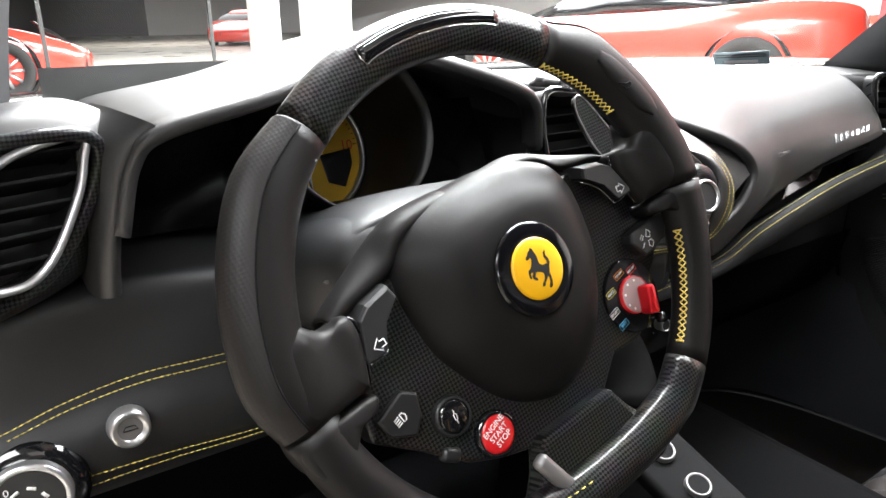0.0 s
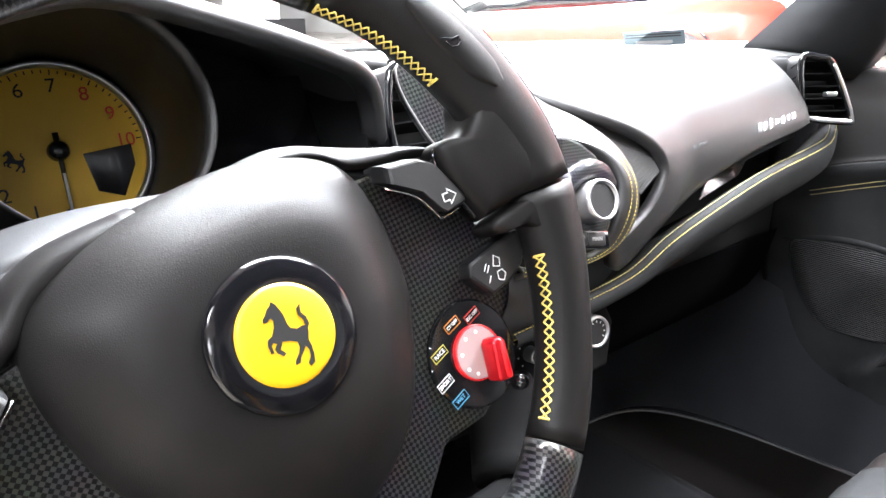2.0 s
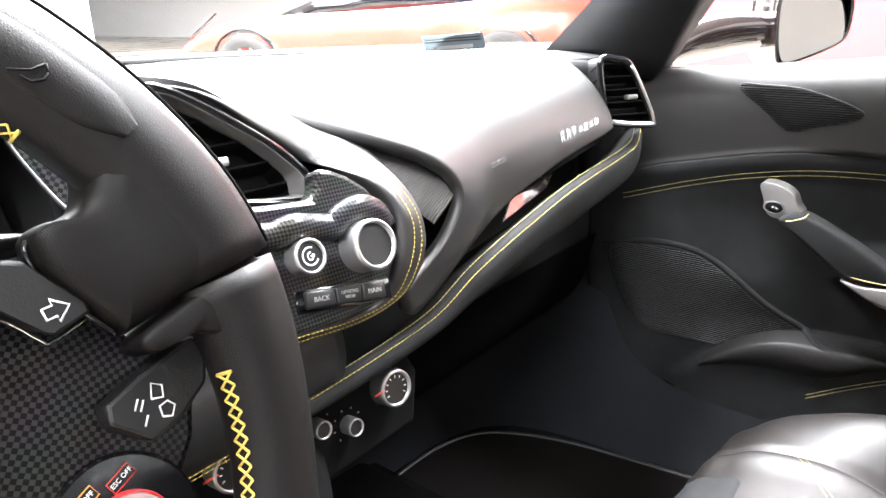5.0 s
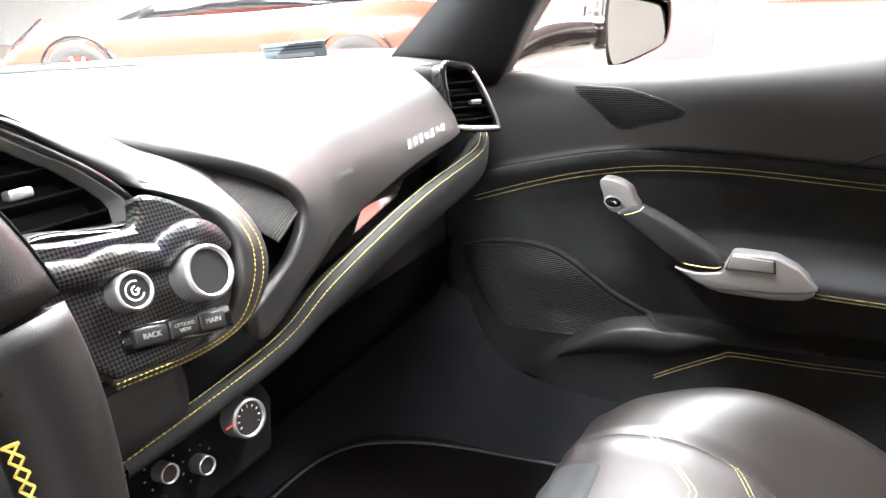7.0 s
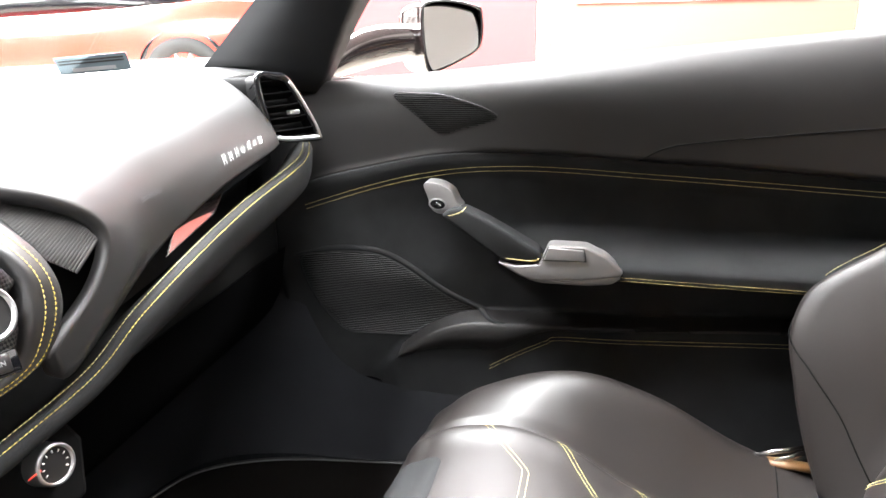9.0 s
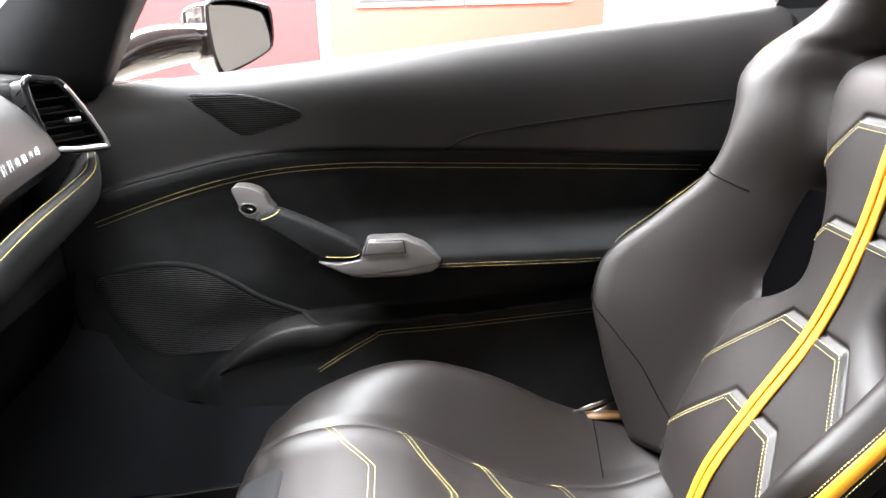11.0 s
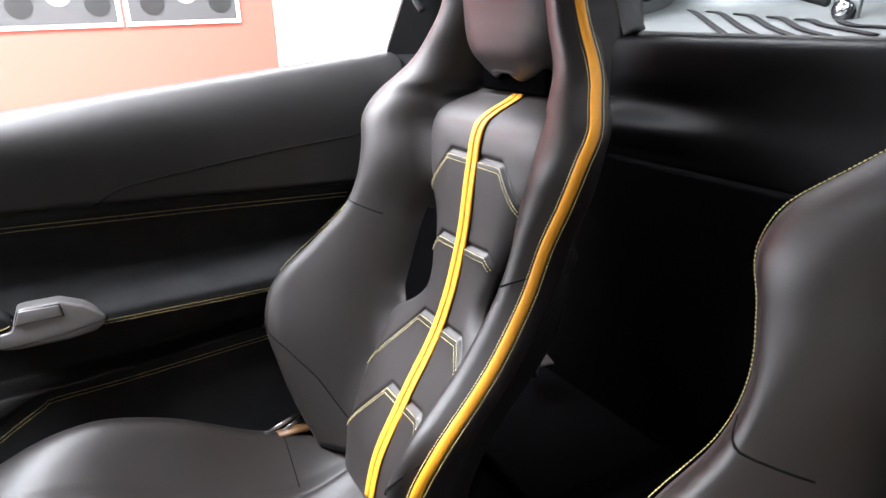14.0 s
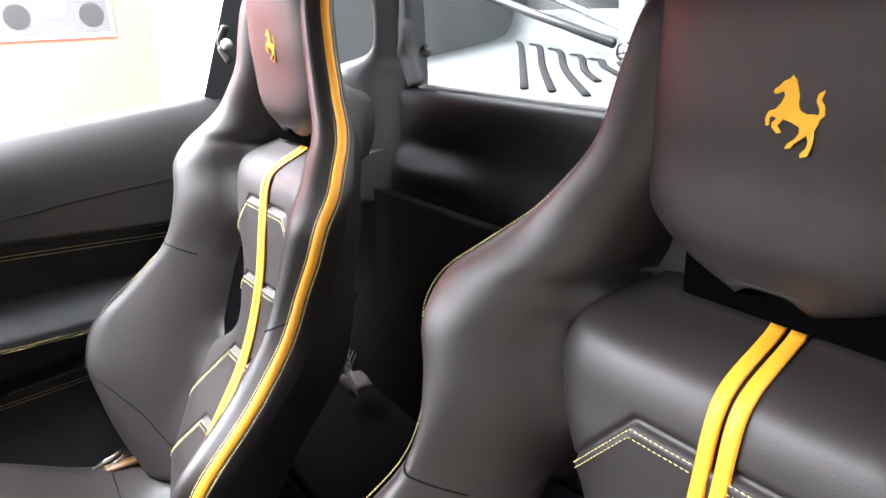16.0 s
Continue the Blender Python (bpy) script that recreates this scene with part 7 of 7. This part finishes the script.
    part("lever_cover", sweep(np.array([(0.207, -0.168, 0.2455), (0.209, -0.200, 0.2440), (0.209, -0.235, 0.2400)]), 0.010, 0.006, 8), STRAP_BROWN, seat, "brown leather lever cover")
    part("side_cover", move(slab([(-0.12, -0.06), (0.06, -0.06), (0.10, 0.02), (0.05, 0.12), (0.0, 0.12)], -0.01, 0.012, 0.006), axes_at((-0.222, -0.23, 0.26), (0, 1, 0), (-1, 0, 0))), PLASTIC, seat, "black plastic hinge cover")
    return seat


passenger = make_seat(pose(1.033, 0, 0), "black leather bucket seat with twin yellow stripes")
copy_thing(passenger, pose(0.293, -0.004, -0.024))

# ---- behind the seats ----
NET_AT = (1.095, -0.575, 0.370)
POUCH_AT = (1.10, -0.575, 0.322)
net = thing("storage_net", "small elastic storage net on the rear lining", "net")
bm = bmesh.new()
for k in range(4):
    for lean in (-0.030, 0.030):
        a = NET_AT[0] + 0.011 * (k - 1.5)
        sweep(crom([(a - lean * 0.5, NET_AT[1], NET_AT[2] + 0.035), (a, NET_AT[1] + 0.006, NET_AT[2]), (a + lean * 0.5, NET_AT[1], NET_AT[2] - 0.035)], 4), 0.0009, n=4, bm=bm)
part("mesh", bm, NET_CORD, net)
px, py, pz = POUCH_AT
pouch = [[(px + dx, py - 0.03, pz + 0.016 * k), (px + dx, py, pz + 0.018 * k), (px + dx, py + 0.006, pz - 0.002), (px + dx, py, pz - 0.020 * k)] for dx, k in ((-0.030, 0.5), (-0.010, 1.0), (0.012, 1.0), (0.030, 0.5))]
thick(part("pouch", grid_bm(skin(pouch, 4, 4)), POUCH_GREY, net, "grey-brown padded pouch"), 0.004)
belt = thing("belt_anchor", "dark seat belt guide on the door pillar", "belt guide")
part("loop", sweep(crom([(1.30, -0.50, 0.90), (1.31, -0.49, 0.93), (1.30, -0.50, 0.96)], 6), 0.010, 0.006, 8), PLASTIC, belt)
part("bolt", move(ring_bm([(0.0, 0.008), (0.008, 0.007), (0.010, 0.0)], 16), axes_at((1.29, -0.495, 0.93), (0, 1, 0), (-1, 0.2, 0))), SATIN, belt)
